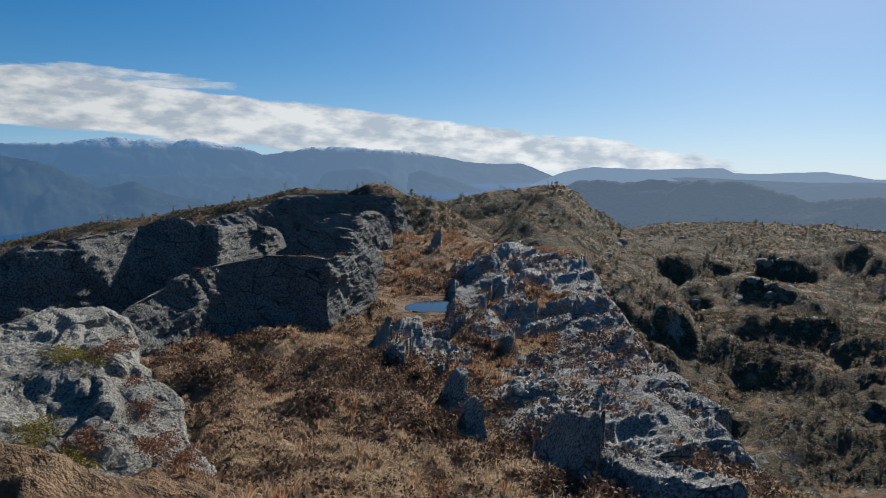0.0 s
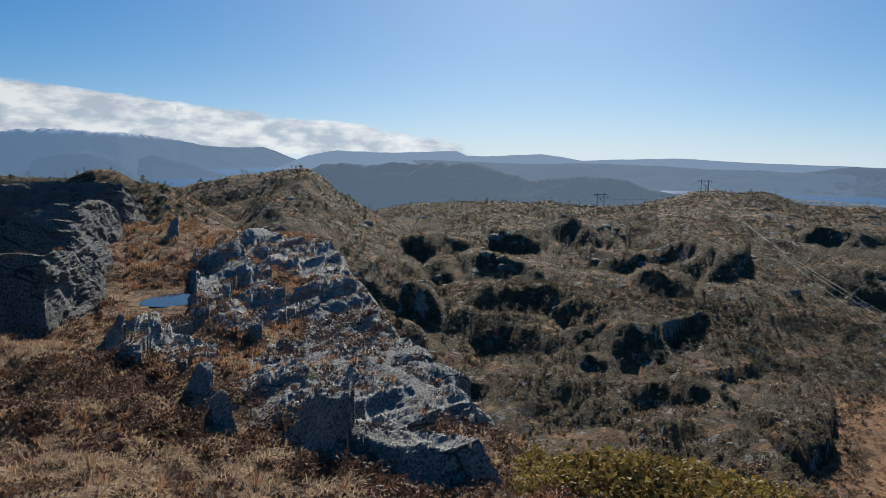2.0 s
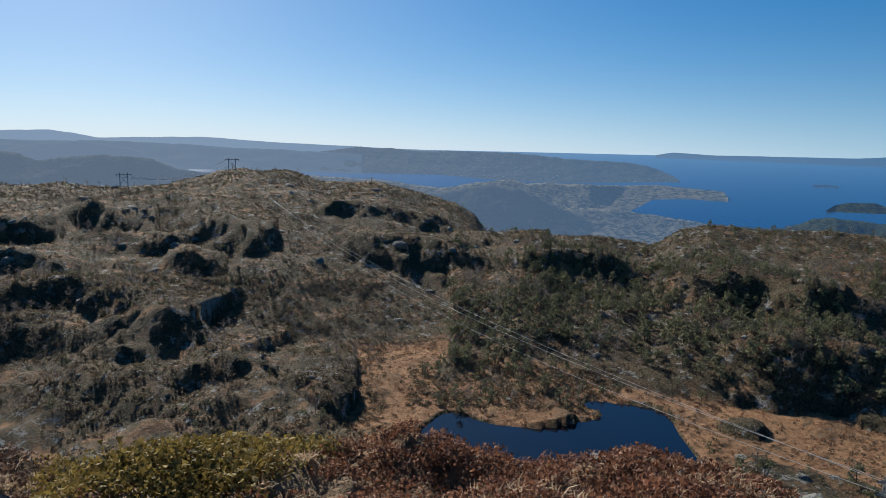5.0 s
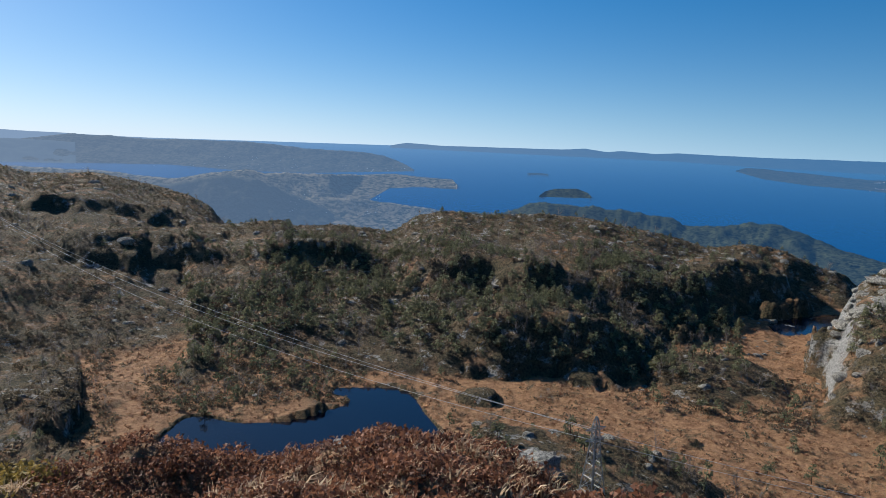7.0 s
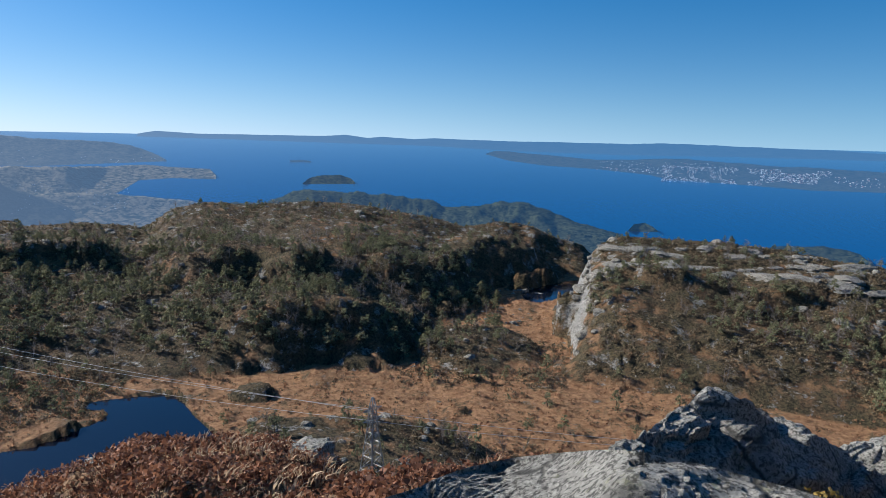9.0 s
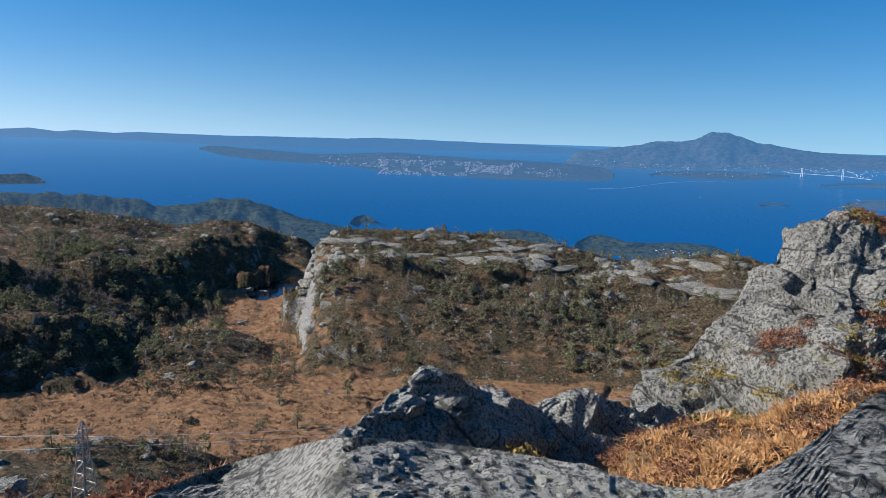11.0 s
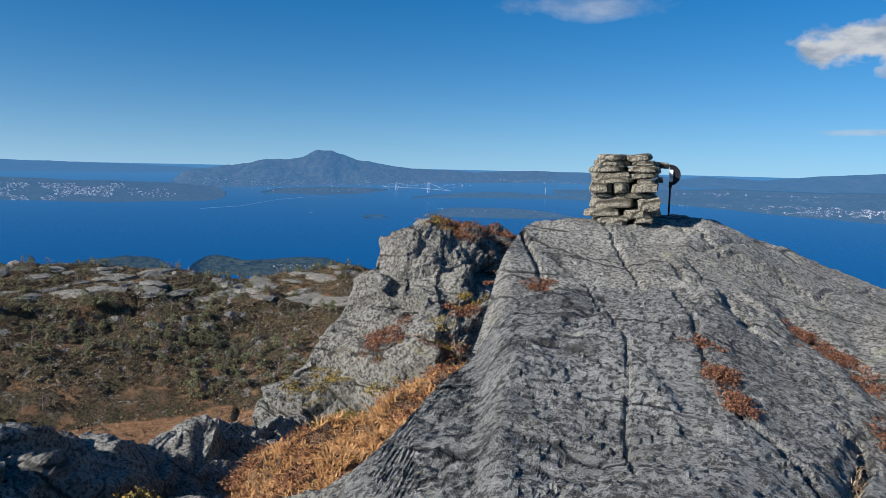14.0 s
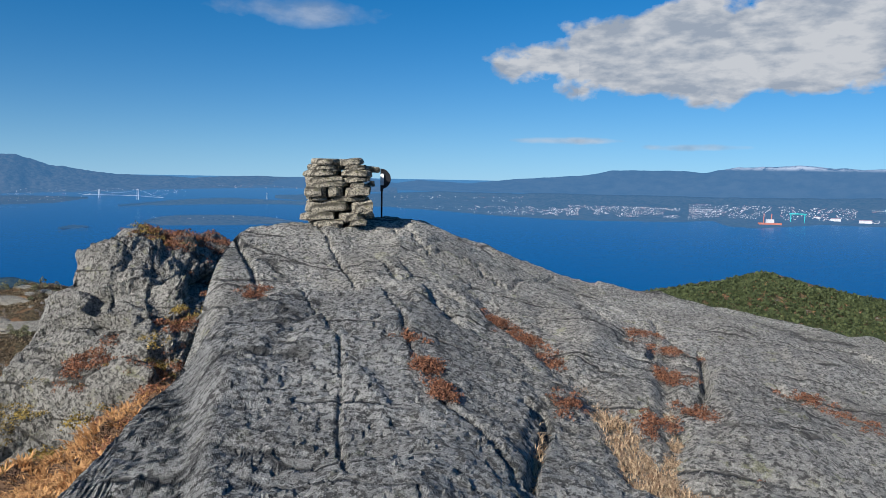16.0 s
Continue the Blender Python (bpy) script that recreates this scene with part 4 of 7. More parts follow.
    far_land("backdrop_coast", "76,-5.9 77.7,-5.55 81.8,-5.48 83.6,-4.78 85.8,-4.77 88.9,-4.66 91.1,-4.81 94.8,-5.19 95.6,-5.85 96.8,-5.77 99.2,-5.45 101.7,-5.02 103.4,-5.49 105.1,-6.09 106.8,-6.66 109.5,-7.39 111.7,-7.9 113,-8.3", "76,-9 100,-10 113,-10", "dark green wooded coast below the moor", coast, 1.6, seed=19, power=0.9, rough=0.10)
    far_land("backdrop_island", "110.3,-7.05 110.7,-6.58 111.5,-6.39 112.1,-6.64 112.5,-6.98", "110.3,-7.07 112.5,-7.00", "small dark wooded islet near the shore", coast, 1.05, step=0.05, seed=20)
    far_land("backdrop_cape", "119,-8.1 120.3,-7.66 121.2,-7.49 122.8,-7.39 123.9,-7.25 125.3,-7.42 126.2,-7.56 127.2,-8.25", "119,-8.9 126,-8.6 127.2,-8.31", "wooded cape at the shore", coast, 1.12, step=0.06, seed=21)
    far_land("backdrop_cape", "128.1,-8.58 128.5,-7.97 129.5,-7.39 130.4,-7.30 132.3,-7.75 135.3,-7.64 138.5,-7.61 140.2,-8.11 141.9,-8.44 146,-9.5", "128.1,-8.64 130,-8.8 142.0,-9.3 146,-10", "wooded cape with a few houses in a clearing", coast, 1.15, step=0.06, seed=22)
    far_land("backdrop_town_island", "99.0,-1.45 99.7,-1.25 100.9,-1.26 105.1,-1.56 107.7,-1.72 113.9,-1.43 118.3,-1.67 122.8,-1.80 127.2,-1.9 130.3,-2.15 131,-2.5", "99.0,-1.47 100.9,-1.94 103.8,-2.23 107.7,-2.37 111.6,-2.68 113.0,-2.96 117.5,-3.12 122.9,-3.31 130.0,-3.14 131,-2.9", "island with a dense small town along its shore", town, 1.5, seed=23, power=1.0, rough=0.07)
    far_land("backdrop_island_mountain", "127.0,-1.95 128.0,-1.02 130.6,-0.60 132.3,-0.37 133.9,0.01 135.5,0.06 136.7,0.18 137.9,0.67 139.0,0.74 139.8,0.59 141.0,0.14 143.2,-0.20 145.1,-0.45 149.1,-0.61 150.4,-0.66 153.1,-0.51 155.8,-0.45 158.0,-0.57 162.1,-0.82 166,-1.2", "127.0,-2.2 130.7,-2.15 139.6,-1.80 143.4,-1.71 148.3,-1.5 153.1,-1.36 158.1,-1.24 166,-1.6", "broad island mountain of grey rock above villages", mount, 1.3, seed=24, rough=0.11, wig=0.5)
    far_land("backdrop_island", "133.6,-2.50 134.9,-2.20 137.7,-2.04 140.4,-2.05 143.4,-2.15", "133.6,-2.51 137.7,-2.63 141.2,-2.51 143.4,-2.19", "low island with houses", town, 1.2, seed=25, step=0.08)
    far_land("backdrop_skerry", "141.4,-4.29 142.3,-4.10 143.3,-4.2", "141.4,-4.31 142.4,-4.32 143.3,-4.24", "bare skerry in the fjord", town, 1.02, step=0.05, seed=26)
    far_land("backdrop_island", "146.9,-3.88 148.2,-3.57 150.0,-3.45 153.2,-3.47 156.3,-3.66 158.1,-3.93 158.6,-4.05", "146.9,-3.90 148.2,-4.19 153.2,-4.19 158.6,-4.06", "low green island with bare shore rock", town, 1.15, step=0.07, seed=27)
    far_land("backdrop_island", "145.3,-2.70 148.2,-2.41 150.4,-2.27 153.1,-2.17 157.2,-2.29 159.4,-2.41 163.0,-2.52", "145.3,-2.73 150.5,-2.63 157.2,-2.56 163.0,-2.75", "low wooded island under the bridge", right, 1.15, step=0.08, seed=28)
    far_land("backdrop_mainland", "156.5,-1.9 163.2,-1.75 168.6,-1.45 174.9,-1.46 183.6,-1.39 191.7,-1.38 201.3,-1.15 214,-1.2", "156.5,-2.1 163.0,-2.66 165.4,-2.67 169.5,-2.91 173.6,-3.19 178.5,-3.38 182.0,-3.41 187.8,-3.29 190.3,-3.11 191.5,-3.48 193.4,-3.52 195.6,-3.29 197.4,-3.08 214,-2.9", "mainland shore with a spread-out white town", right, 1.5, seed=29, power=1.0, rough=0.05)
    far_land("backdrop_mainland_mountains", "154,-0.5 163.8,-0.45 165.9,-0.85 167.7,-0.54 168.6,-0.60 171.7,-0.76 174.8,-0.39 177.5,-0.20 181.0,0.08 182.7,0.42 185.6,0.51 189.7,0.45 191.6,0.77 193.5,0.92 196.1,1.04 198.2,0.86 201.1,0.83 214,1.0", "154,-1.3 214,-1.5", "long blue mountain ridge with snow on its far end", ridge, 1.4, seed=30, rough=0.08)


build_far()
# ---- rock masses of the summit ----
def rock_mass(name, crest, foot, label, mat, nu=220, nv=110, bulge=0.7, amp=0.35, size=1.6, fold=0.12, seed=1, back=3.0, fine=0.04, group="", steep=0.0, soften=0.16, lay=0.07):
    """A rock that rises from a foot line to a crest line (azimuth, elevation angle, distance), and falls away behind."""
    c, f = pairs(crest), pairs(foot)
    az = np.linspace(c[0, 0], c[-1, 0], nu)
    ec, rc = np.interp(az, c[:, 0], c[:, 1]), np.interp(az, c[:, 0], c[:, 2])
    ef, rf = np.interp(az, f[:, 0], f[:, 1]), np.interp(az, f[:, 0], f[:, 2])
    zc, zf = rc * np.tan(np.radians(ec)), rf * np.tan(np.radians(ef)) - 0.5
    if steep:
        rf = rc - (zc - zf) / math.tan(radians(steep))
    zf = np.minimum(zf, ground_z(az, rf) - 0.5)
    front = int(nv * 0.72)
    rows = []
    for k in range(nv):
        if k <= front:
            t = k / front
            r, z = rf + (rc - rf) * t, zf + (zc - zf) * t ** bulge
        else:
            t = (k - front) / (nv - 1 - front)
            r, z = rc + back * t, zc - back * 1.1 * t ** 1.5
        rows.append(polar(az, r, z))
    p = np.array(rows).reshape(-1, 3)
    w = np.ones((nv, nu))
    w *= np.minimum(1, np.minimum(np.arange(nu), np.arange(nu)[::-1]) / (nu * 0.04))[None, :]
    w[front - 3:front + 4] *= 0.75
    q = p * np.array((1.0, 1.0, 1.3))
    q = q @ np.array(Matrix.Rotation(radians(28), 3, (0.5, 0.8, 0.2)))
    q[:, 2] *= 1.9
    plane, edge = facets(q / size + 0.22 * fbm(q / (size * 1.6), 2, 0.5, seed)[:, None], seed + 3, 0.75)
    plane2, edge2 = facets(q / (size * 0.4), seed + 9, 0.6)
    plane, plane2 = plane * smooth01(edge / soften), plane2 * smooth01(edge2 / (soften * 1.25))
    d = plane * amp * 1.25 + plane2 * amp * 0.25 - amp * 0.10 * smooth01(1 - edge / 0.04)
    d = d + fold * fbm(q / (size * 1.3), 3, 0.5, seed + 5) + fine * fbm(q * np.array((0.7, 0.7, 1.1)) / 0.4, 4, 0.6, seed + 6)
    bed = p @ np.array(Matrix.Rotation(radians(-52), 3, (0.75, -0.6, 0.1)))
    bed[:, 2] += 0.35 * fbm(p / 2.5, 2, 0.5, seed + 8)
    d = d + lay * fbm(bed * np.array((0.25, 0.25, 1.0)) / 0.55, 4, 0.6, seed + 7)
    pts = p.reshape(nv, nu, 3)
    du, dv = np.gradient(pts, axis=1), np.gradient(pts, axis=0)
    nrm = np.cross(du, dv)
    nrm /= np.linalg.norm(nrm, axis=2, keepdims=True) + 1e-9
    nrm *= np.where(nrm[..., 2:3] < 0, -1, 1)
    pts = pts + nrm * (d.reshape(nv, nu) * w)[..., None]
    ob = new(name, grid_mesh(name, pts, mat, False))
    return tagged(ob, label, "rock", group)


# The summit slab: edge line (azimuth, elevation angle, distance), with the eye standing on it.
SLAB_EDGE = "84,-27,3.6 90,-26.6,3.8 94.2,-25.91,4.3 97.7,-24.65,5.0 101.2,-23.87,5.4 105,-23.2,5.2 110.3,-22.10,4.2 117.4,-22.53,4.3 128.0,-23.37,4.3 134.1,-24.2,4.3 139.5,-23.8,4.3 143.3,-21.22,4.4 147.4,-17.28,5.4 149.5,-14.6,6.4 151.0,-12.0,7.6 151.6,-9.5,8.4 152.2,-7.0,9.2 153.0,-5.6,10.2 154.5,-4.83,11.3 157.0,-3.9,11.9 161.2,-3.80,12.4 165.6,-3.50,12.6 168,-3.6,12.6 172.6,-5.33,12.9 179.3,-7.75,13.2 184.9,-8.77,13.6 191.3,-9.36,14.3 196.6,-10.07,15.3 201.4,-10.84,16.3 215,-11.5,17 250,-11,16 300,-12,14 322,-13,12"
# Joints and grassy gullies on the slab: azimuth, distance; width, depth.
JOINTS = (
    ("172.6,8.0 174.1,7.58 176.7,7.25 178.9,6.55 181.5,6.10 183.6,5.45 185.2,4.90 187.6,4.53 190.0,4.39 193,4.0", 0.26, 0.15),
    ("187.3,9.6 186.9,7.89 186.8,6.45 187.7,5.55 187.2,4.90", 0.15, 0.12),
    ("158.3,8.57 160.1,6.80 161.9,5.95 162.2,5.16 162.0,4.39 163,3.6", 0.03, 0.045),
    ("163.5,8.82 165.7,7.17 167.1,6.08 168.9,5.34 170.2,4.89 172.0,4.62 174.2,4.23 175.9,3.89", 0.045, 0.06),
    ("164.3,10.08 167.0,8.88 169.6,7.08 171.9,6.63", 0.09, 0.08),
    ("154.6,8.01 157.5,8.42 160.9,8.62 165.2,7.64 167.5,6.99", 0.11, 0.08),
    ("169.6,7.79 172.7,7.44 177.6,8.95", 0.10, 0.08), ("172.7,10.76 174.9,10.35 178.4,12.3", 0.06, 0.09),
    ("189.3,8.97 189.7,6.76 189.1,6.13", 0.06, 0.14), ("194.7,7.82 197.2,7.55 199.3,7.52", 0.09, 0.14),
    ("191.7,13.1 195.5,12.16 199.1,12.6 201.4,12.16", 0.07, 0.12), ("159.9,11.77 161.7,9.85 163.5,8.59", 0.05, 0.09),
    ("176.3,5.41 178.1,5.09 177.2,4.41 176.8,3.93", 0.05, 0.10), ("154.1,10.69 155.4,9.03 156.2,8.12", 0.06, 0.10),
    ("166.0,11.76 168.7,10.45 172.7,10.76", 0.06, 0.09), ("184.9,11.63 186.5,10.09 185.7,7.72", 0.08, 0.12),
    ("180,11.8 183,9.8 186.8,8.2 190,7.6 194.7,7.82", 0.06, 0.10), ("112,3.6 120,3.2 130,3.5 138,3.9", 0.05, 0.06),
)


EDGE_AZ = np.arange(84.0, 322.01, 0.1)
SPREAD = np.exp(-0.5 * (np.arange(-30, 31) / 9.0) ** 2)


def eased(column):
    e = pairs(SLAB_EDGE)
    v = np.interp(EDGE_AZ, e[:, 0], e[:, column])
    return np.convolve(np.pad(v, 30, "edge"), SPREAD / SPREAD.sum(), "valid")


EDGE_EL, EDGE_R = eased(1), eased(2)


def lap_line(az):
    return np.interp(az, [84, 140, 152, 158, 164, 172, 180, 200], [0.0, 4.0, 6.6, 7.7, 7.6, 6.6, 4.4, 2.6])


def slab_height(az, r):
    el, rc = np.interp(az, EDGE_AZ, EDGE_EL), np.interp(az, EDGE_AZ, EDGE_R)
    zc = rc * np.tan(np.radians(el))
    t = np.clip((r - 0.6) / (rc - 0.6), 0, 1)
    z = -1.62 + (zc + 1.62) * t ** 1.25
    # a low step where the front sheet of rock laps onto the one behind it
    lap = np.interp(az, [140, 152, 158, 164, 172, 180], [4.0, 6.6, 7.7, 7.6, 8.3, 7.5])
    z = z - 0.30 * smooth01((r - lap) / 0.2) * smooth01((az - 146) / 6) * smooth01((182 - az) / 5) * (1 - smooth01((r - lap - 0.4) / 3.0))
    over = np.maximum(0, r - rc)
    steep = np.interp(az, [90, 105, 135, 150, 156, 175, 215], [2.0, 2.5, 1.6, 2.2, 0.9, 0.5, 0.35])
    return z - over * steep - 0.25 * over ** 2 * np.interp(az, [150, 170], [0.3, 0.12])


def joint_depth(x, y):
    cut = np.zeros(len(x))
    for line, width, depth in JOINTS:
        q = pairs(line)
        t = np.linspace(0, 1, 90)
        s = np.linspace(0, 1, len(q))
        a, r = np.interp(t, s, q[:, 0]), np.interp(t, s, q[:, 1])
        wig = 0.16 * fbm(np.stack([t * 12, t * 0 + width * 50, t * 0], 1), 3, 0.6, 44)
        pl = polar(a, r + wig, 0)
        near = np.full(len(x), 9.0)
        for (x0, y0, _), (x1, y1, _) in zip(pl[:-1], pl[1:]):
            dx, dy = x1 - x0, y1 - y0
            u = np.clip(((x - x0) * dx + (y - y0) * dy) / (dx * dx + dy * dy + 1e-9), 0, 1)
            near = np.minimum(near, np.hypot(x - x0 - u * dx, y - y0 - u * dy))
        cut = np.maximum(cut, depth * smooth01(1 - near / width))
    return cut


def build_slab():
    az = np.concatenate([np.arange(84, 146, 0.4), np.arange(146, 156, 0.12), np.arange(156, 206, 0.2), np.arange(206.5, 322.1, 4.0)])
    rc = np.interp(az, EDGE_AZ, EDGE_R)
    t = np.concatenate([np.linspace(0, 0.2, 16), np.linspace(0.2, 1, 310)[1:], 1 + np.linspace(0.01, 0.35, 26)])
    A, T = np.meshgrid(az, t)
    R = 0.02 + (rc[None, :] - 0.02) * T
    a, r = A.ravel(), R.ravel()
    z = slab_height(a, r)
    p = polar(a, r, z)
    q = p @ np.array(Matrix.Rotation(radians(24), 3, (0.3, 0.8, 0.3)))
    q = q * np.array((1.0, 0.55, 2.0))
    plane, edge = facets(q / 1.5 + 0.25 * fbm(q / 2.2, 2, 0.5, 61)[:, None], 63, 0.5)
    plane = plane * smooth01(edge / 0.18)
    wave = 0.08 * fbm(p / 1.3, 3, 0.5, 65) + 0.15 * plane
    chips, _ = facets(p * np.array((1, 1, 0.5)) / 0.34, 163, 0.7)
    crumbs, _ = facets(p * np.array((1, 1, 0.5)) / 0.085, 164, 0.8)
    grain = 0.022 * fbm(p / 0.36, 3, 0.5, 67) + 0.012 * chips + 0.023 * crumbs
    gz = np.gradient(z.reshape(A.shape), axis=1) / (np.radians(np.gradient(A, axis=1)) * np.maximum(R, 0.1))
    gr = np.gradient(z.reshape(A.shape), axis=0) / np.maximum(1e-4, np.gradient(R, axis=0))
    keep = smooth01((r - 0.8) / 1.5) / (1 + 1.8 * (gz ** 2 + gr ** 2)).ravel()
    z = z + (wave + grain) * keep - 0.7 * joint_depth(p[:, 0], p[:, 1])
    p[:, 2] = z
    me = grid_mesh("rock_slab", p.reshape(A.shape + (3,)), ROCK, False)
    # the front sheet carries a dark crust of lichen up to its broken edge
    me.materials.append(ROCK_CRUST)
    front = (r < lap_line(a) + 0.12 + 0.25 * fbm(p / 0.5, 3, 0.6, 68)).reshape(A.shape)[:-1, :-1]
    me.polygons.foreach_set("material_index", front.ravel().astype(np.int32))
    ob = new("rock_slab", me)
    tagged(ob, "bare grey gneiss summit slab with joints and grassy cracks", "rock", kind="structure")


build_slab()
rock_mass("rock_outcrop", "131.2,-21.0,15.0 131.9,-20.2,15.3 135.6,-16.9,16.0 138.3,-14.2,16.6 140.1,-11.7,17.2 141.4,-9.6,17.8 142.3,-7.6,18.3 144,-5.9,18.8 144.7,-5.0,19.2 146.3,-4.65,19.6 148.5,-4.8,20.2 151.7,-4.8,20.9 155,-5.4,21.6 157,-6.8,22.5 161,-9.5,24",
          "131.2,-21.4,13.6 138.4,-20.6,13.6 141.6,-19.0,13.6 145.7,-18.8,12.8 147.6,-17.8,12.4 149.0,-16.6,12.6 150.5,-14.8,13.6 152.5,-13.2,15.0 156,-12,17 161,-11.5,19", "tall lichened gneiss outcrop with heather in its ledges", ROCK_TALL, 268, 159, 0.75, 0.50, 2.1, 0.25, 71, fine=0.05, soften=0.11, lay=0.16)
rock_mass("rock_outcrop", "108.2,-25.2,6 109.1,-23.35,6.3 112.6,-21.1,7.3 114.8,-19,8.8 117.1,-18.9,9.3 120.3,-19.6,9.8 123.7,-20.2,10.3 127.6,-20.25,11.3 131.1,-19.3,12.3 133.9,-19.2,13.3 138.5,-20.4,14.3 140,-21.6,13",
          "108.2,-27,5.4 118,-26.5,6.3 128,-25.2,7.6 140,-22.2,11.0", "dark broken rock outcrop in shade beside dry grass", ROCK, 252, 117, 0.6, 0.40, 1.2, 0.12, 72, fine=0.04, soften=0.22)
rock_mass("rock_outcrop", "-46,-12.0,14 -31.4,-11.87,14.3 -28.8,-12.15,14.3 -25.2,-12.08,14.3 -23.0,-13.87,14.3 -20.3,-16.49,13.3 -19.6,-19.31,12.3 -17.0,-23.0,11 -13.4,-24.6,10.6",
          "-46,-27,7.5 -25,-27,8 -13.4,-26.5,8.8", "grey lichened rock ledge with yellow moss patches", ROCK, 218, 134, 0.9, 0.34, 1.3, 0.12, 73, fine=0.05, soften=0.2)
rock_mass("rock_outcrop", "-44,-10.6,22 -31.6,-11.00,22.3 -28.5,-9.94,23.3 -25.3,-9.98,24.3 -23.5,-10.71,24.3 -22.9,-12.8,24", "-44,-13.6,20 -22.9,-14.0,21", "rounded grey rock knob above the meadow", ROCK, 134, 67, 0.6, 0.3, 1.8, 0.12, 74, fine=0.07, soften=0.08)


# Slabs facing away from the sun; their rock colour is darkened to deepen the shade.
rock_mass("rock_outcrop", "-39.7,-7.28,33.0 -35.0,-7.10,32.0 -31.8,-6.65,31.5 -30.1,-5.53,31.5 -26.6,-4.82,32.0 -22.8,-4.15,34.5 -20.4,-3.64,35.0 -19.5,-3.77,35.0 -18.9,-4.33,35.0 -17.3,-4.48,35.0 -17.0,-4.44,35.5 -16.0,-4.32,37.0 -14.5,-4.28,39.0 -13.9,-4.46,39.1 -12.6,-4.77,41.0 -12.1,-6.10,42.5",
          "-39.9,-12.12,28.0 -32.1,-11.70,29.0 -24.9,-10.75,31.5 -21.0,-8.90,33.5 -17.3,-7.75,34.0 -17.0,-7.76,34.5 -14.5,-7.38,38.0 -12.1,-6.98,41.5", "great shaded rock slab leaning over the moor", ROCK_SHADED, 184, 75, 0.60, 0.13, 3.4, 0.22, 76, 3.0, 0.05)
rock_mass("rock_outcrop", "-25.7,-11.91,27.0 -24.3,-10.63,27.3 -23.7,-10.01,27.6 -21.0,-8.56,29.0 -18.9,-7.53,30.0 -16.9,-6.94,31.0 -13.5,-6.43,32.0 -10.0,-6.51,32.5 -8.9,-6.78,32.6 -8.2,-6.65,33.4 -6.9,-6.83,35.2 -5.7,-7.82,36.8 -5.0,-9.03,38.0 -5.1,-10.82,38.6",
          "-25.7,-13.11,26.0 -23.1,-12.73,26.6 -19.0,-12.16,28.5 -12.7,-11.71,31.2 -8.9,-11.45,32.0 -8.2,-11.33,32.8 -6.4,-11.17,35.0 -5.0,-11.04,38.0", "long dark shaded slab of rock above the meadow", ROCK_SHADED, 184, 75, 0.62, 0.14, 2.6, 0.20, 75, 3.0, 0.05)
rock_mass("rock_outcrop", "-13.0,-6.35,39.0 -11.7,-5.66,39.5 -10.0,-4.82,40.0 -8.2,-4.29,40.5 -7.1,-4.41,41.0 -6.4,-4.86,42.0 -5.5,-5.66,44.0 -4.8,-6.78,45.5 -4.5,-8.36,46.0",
          "-13.0,-7.41,38.0 -10.0,-7.09,39.0 -7.3,-7.46,40.0 -6.4,-8.36,41.0 -4.5,-9.25,45.0", "stepped shaded rock tier below a low summit", ROCK_SHADED, 184, 75, 0.60, 0.16, 2.6, 0.16, 78, 3.0, 0.05)
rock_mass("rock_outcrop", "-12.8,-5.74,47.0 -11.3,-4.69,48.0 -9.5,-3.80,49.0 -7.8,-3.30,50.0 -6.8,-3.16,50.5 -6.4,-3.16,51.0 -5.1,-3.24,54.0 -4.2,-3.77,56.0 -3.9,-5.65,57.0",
          "-12.8,-6.35,46.0 -9.5,-5.44,48.0 -6.8,-5.67,49.5 -6.4,-5.76,50.0 -3.9,-5.92,56.0", "tilted rock slab with a pale broken end", ROCK_SHADED, 184, 75, 0.60, 0.16, 3.0, 0.16, 79, 3.0, 0.05)
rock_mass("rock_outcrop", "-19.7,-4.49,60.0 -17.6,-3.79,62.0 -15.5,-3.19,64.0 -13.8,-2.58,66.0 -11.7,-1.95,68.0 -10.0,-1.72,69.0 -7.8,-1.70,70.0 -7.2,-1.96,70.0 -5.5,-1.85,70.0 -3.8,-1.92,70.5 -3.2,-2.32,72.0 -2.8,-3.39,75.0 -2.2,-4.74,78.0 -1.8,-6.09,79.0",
          "-19.7,-4.79,58.0 -15.6,-4.54,62.0 -11.7,-4.33,66.0 -7.3,-3.43,68.0 -3.7,-4.30,69.5 -3.0,-6.10,71.0 -1.8,-6.36,78.0", "tilted layers of shaded rock forming a low summit", ROCK_SHADED, 184, 75, 0.62, 0.42, 3.6, 0.20, 77, 3.0, 0.05)


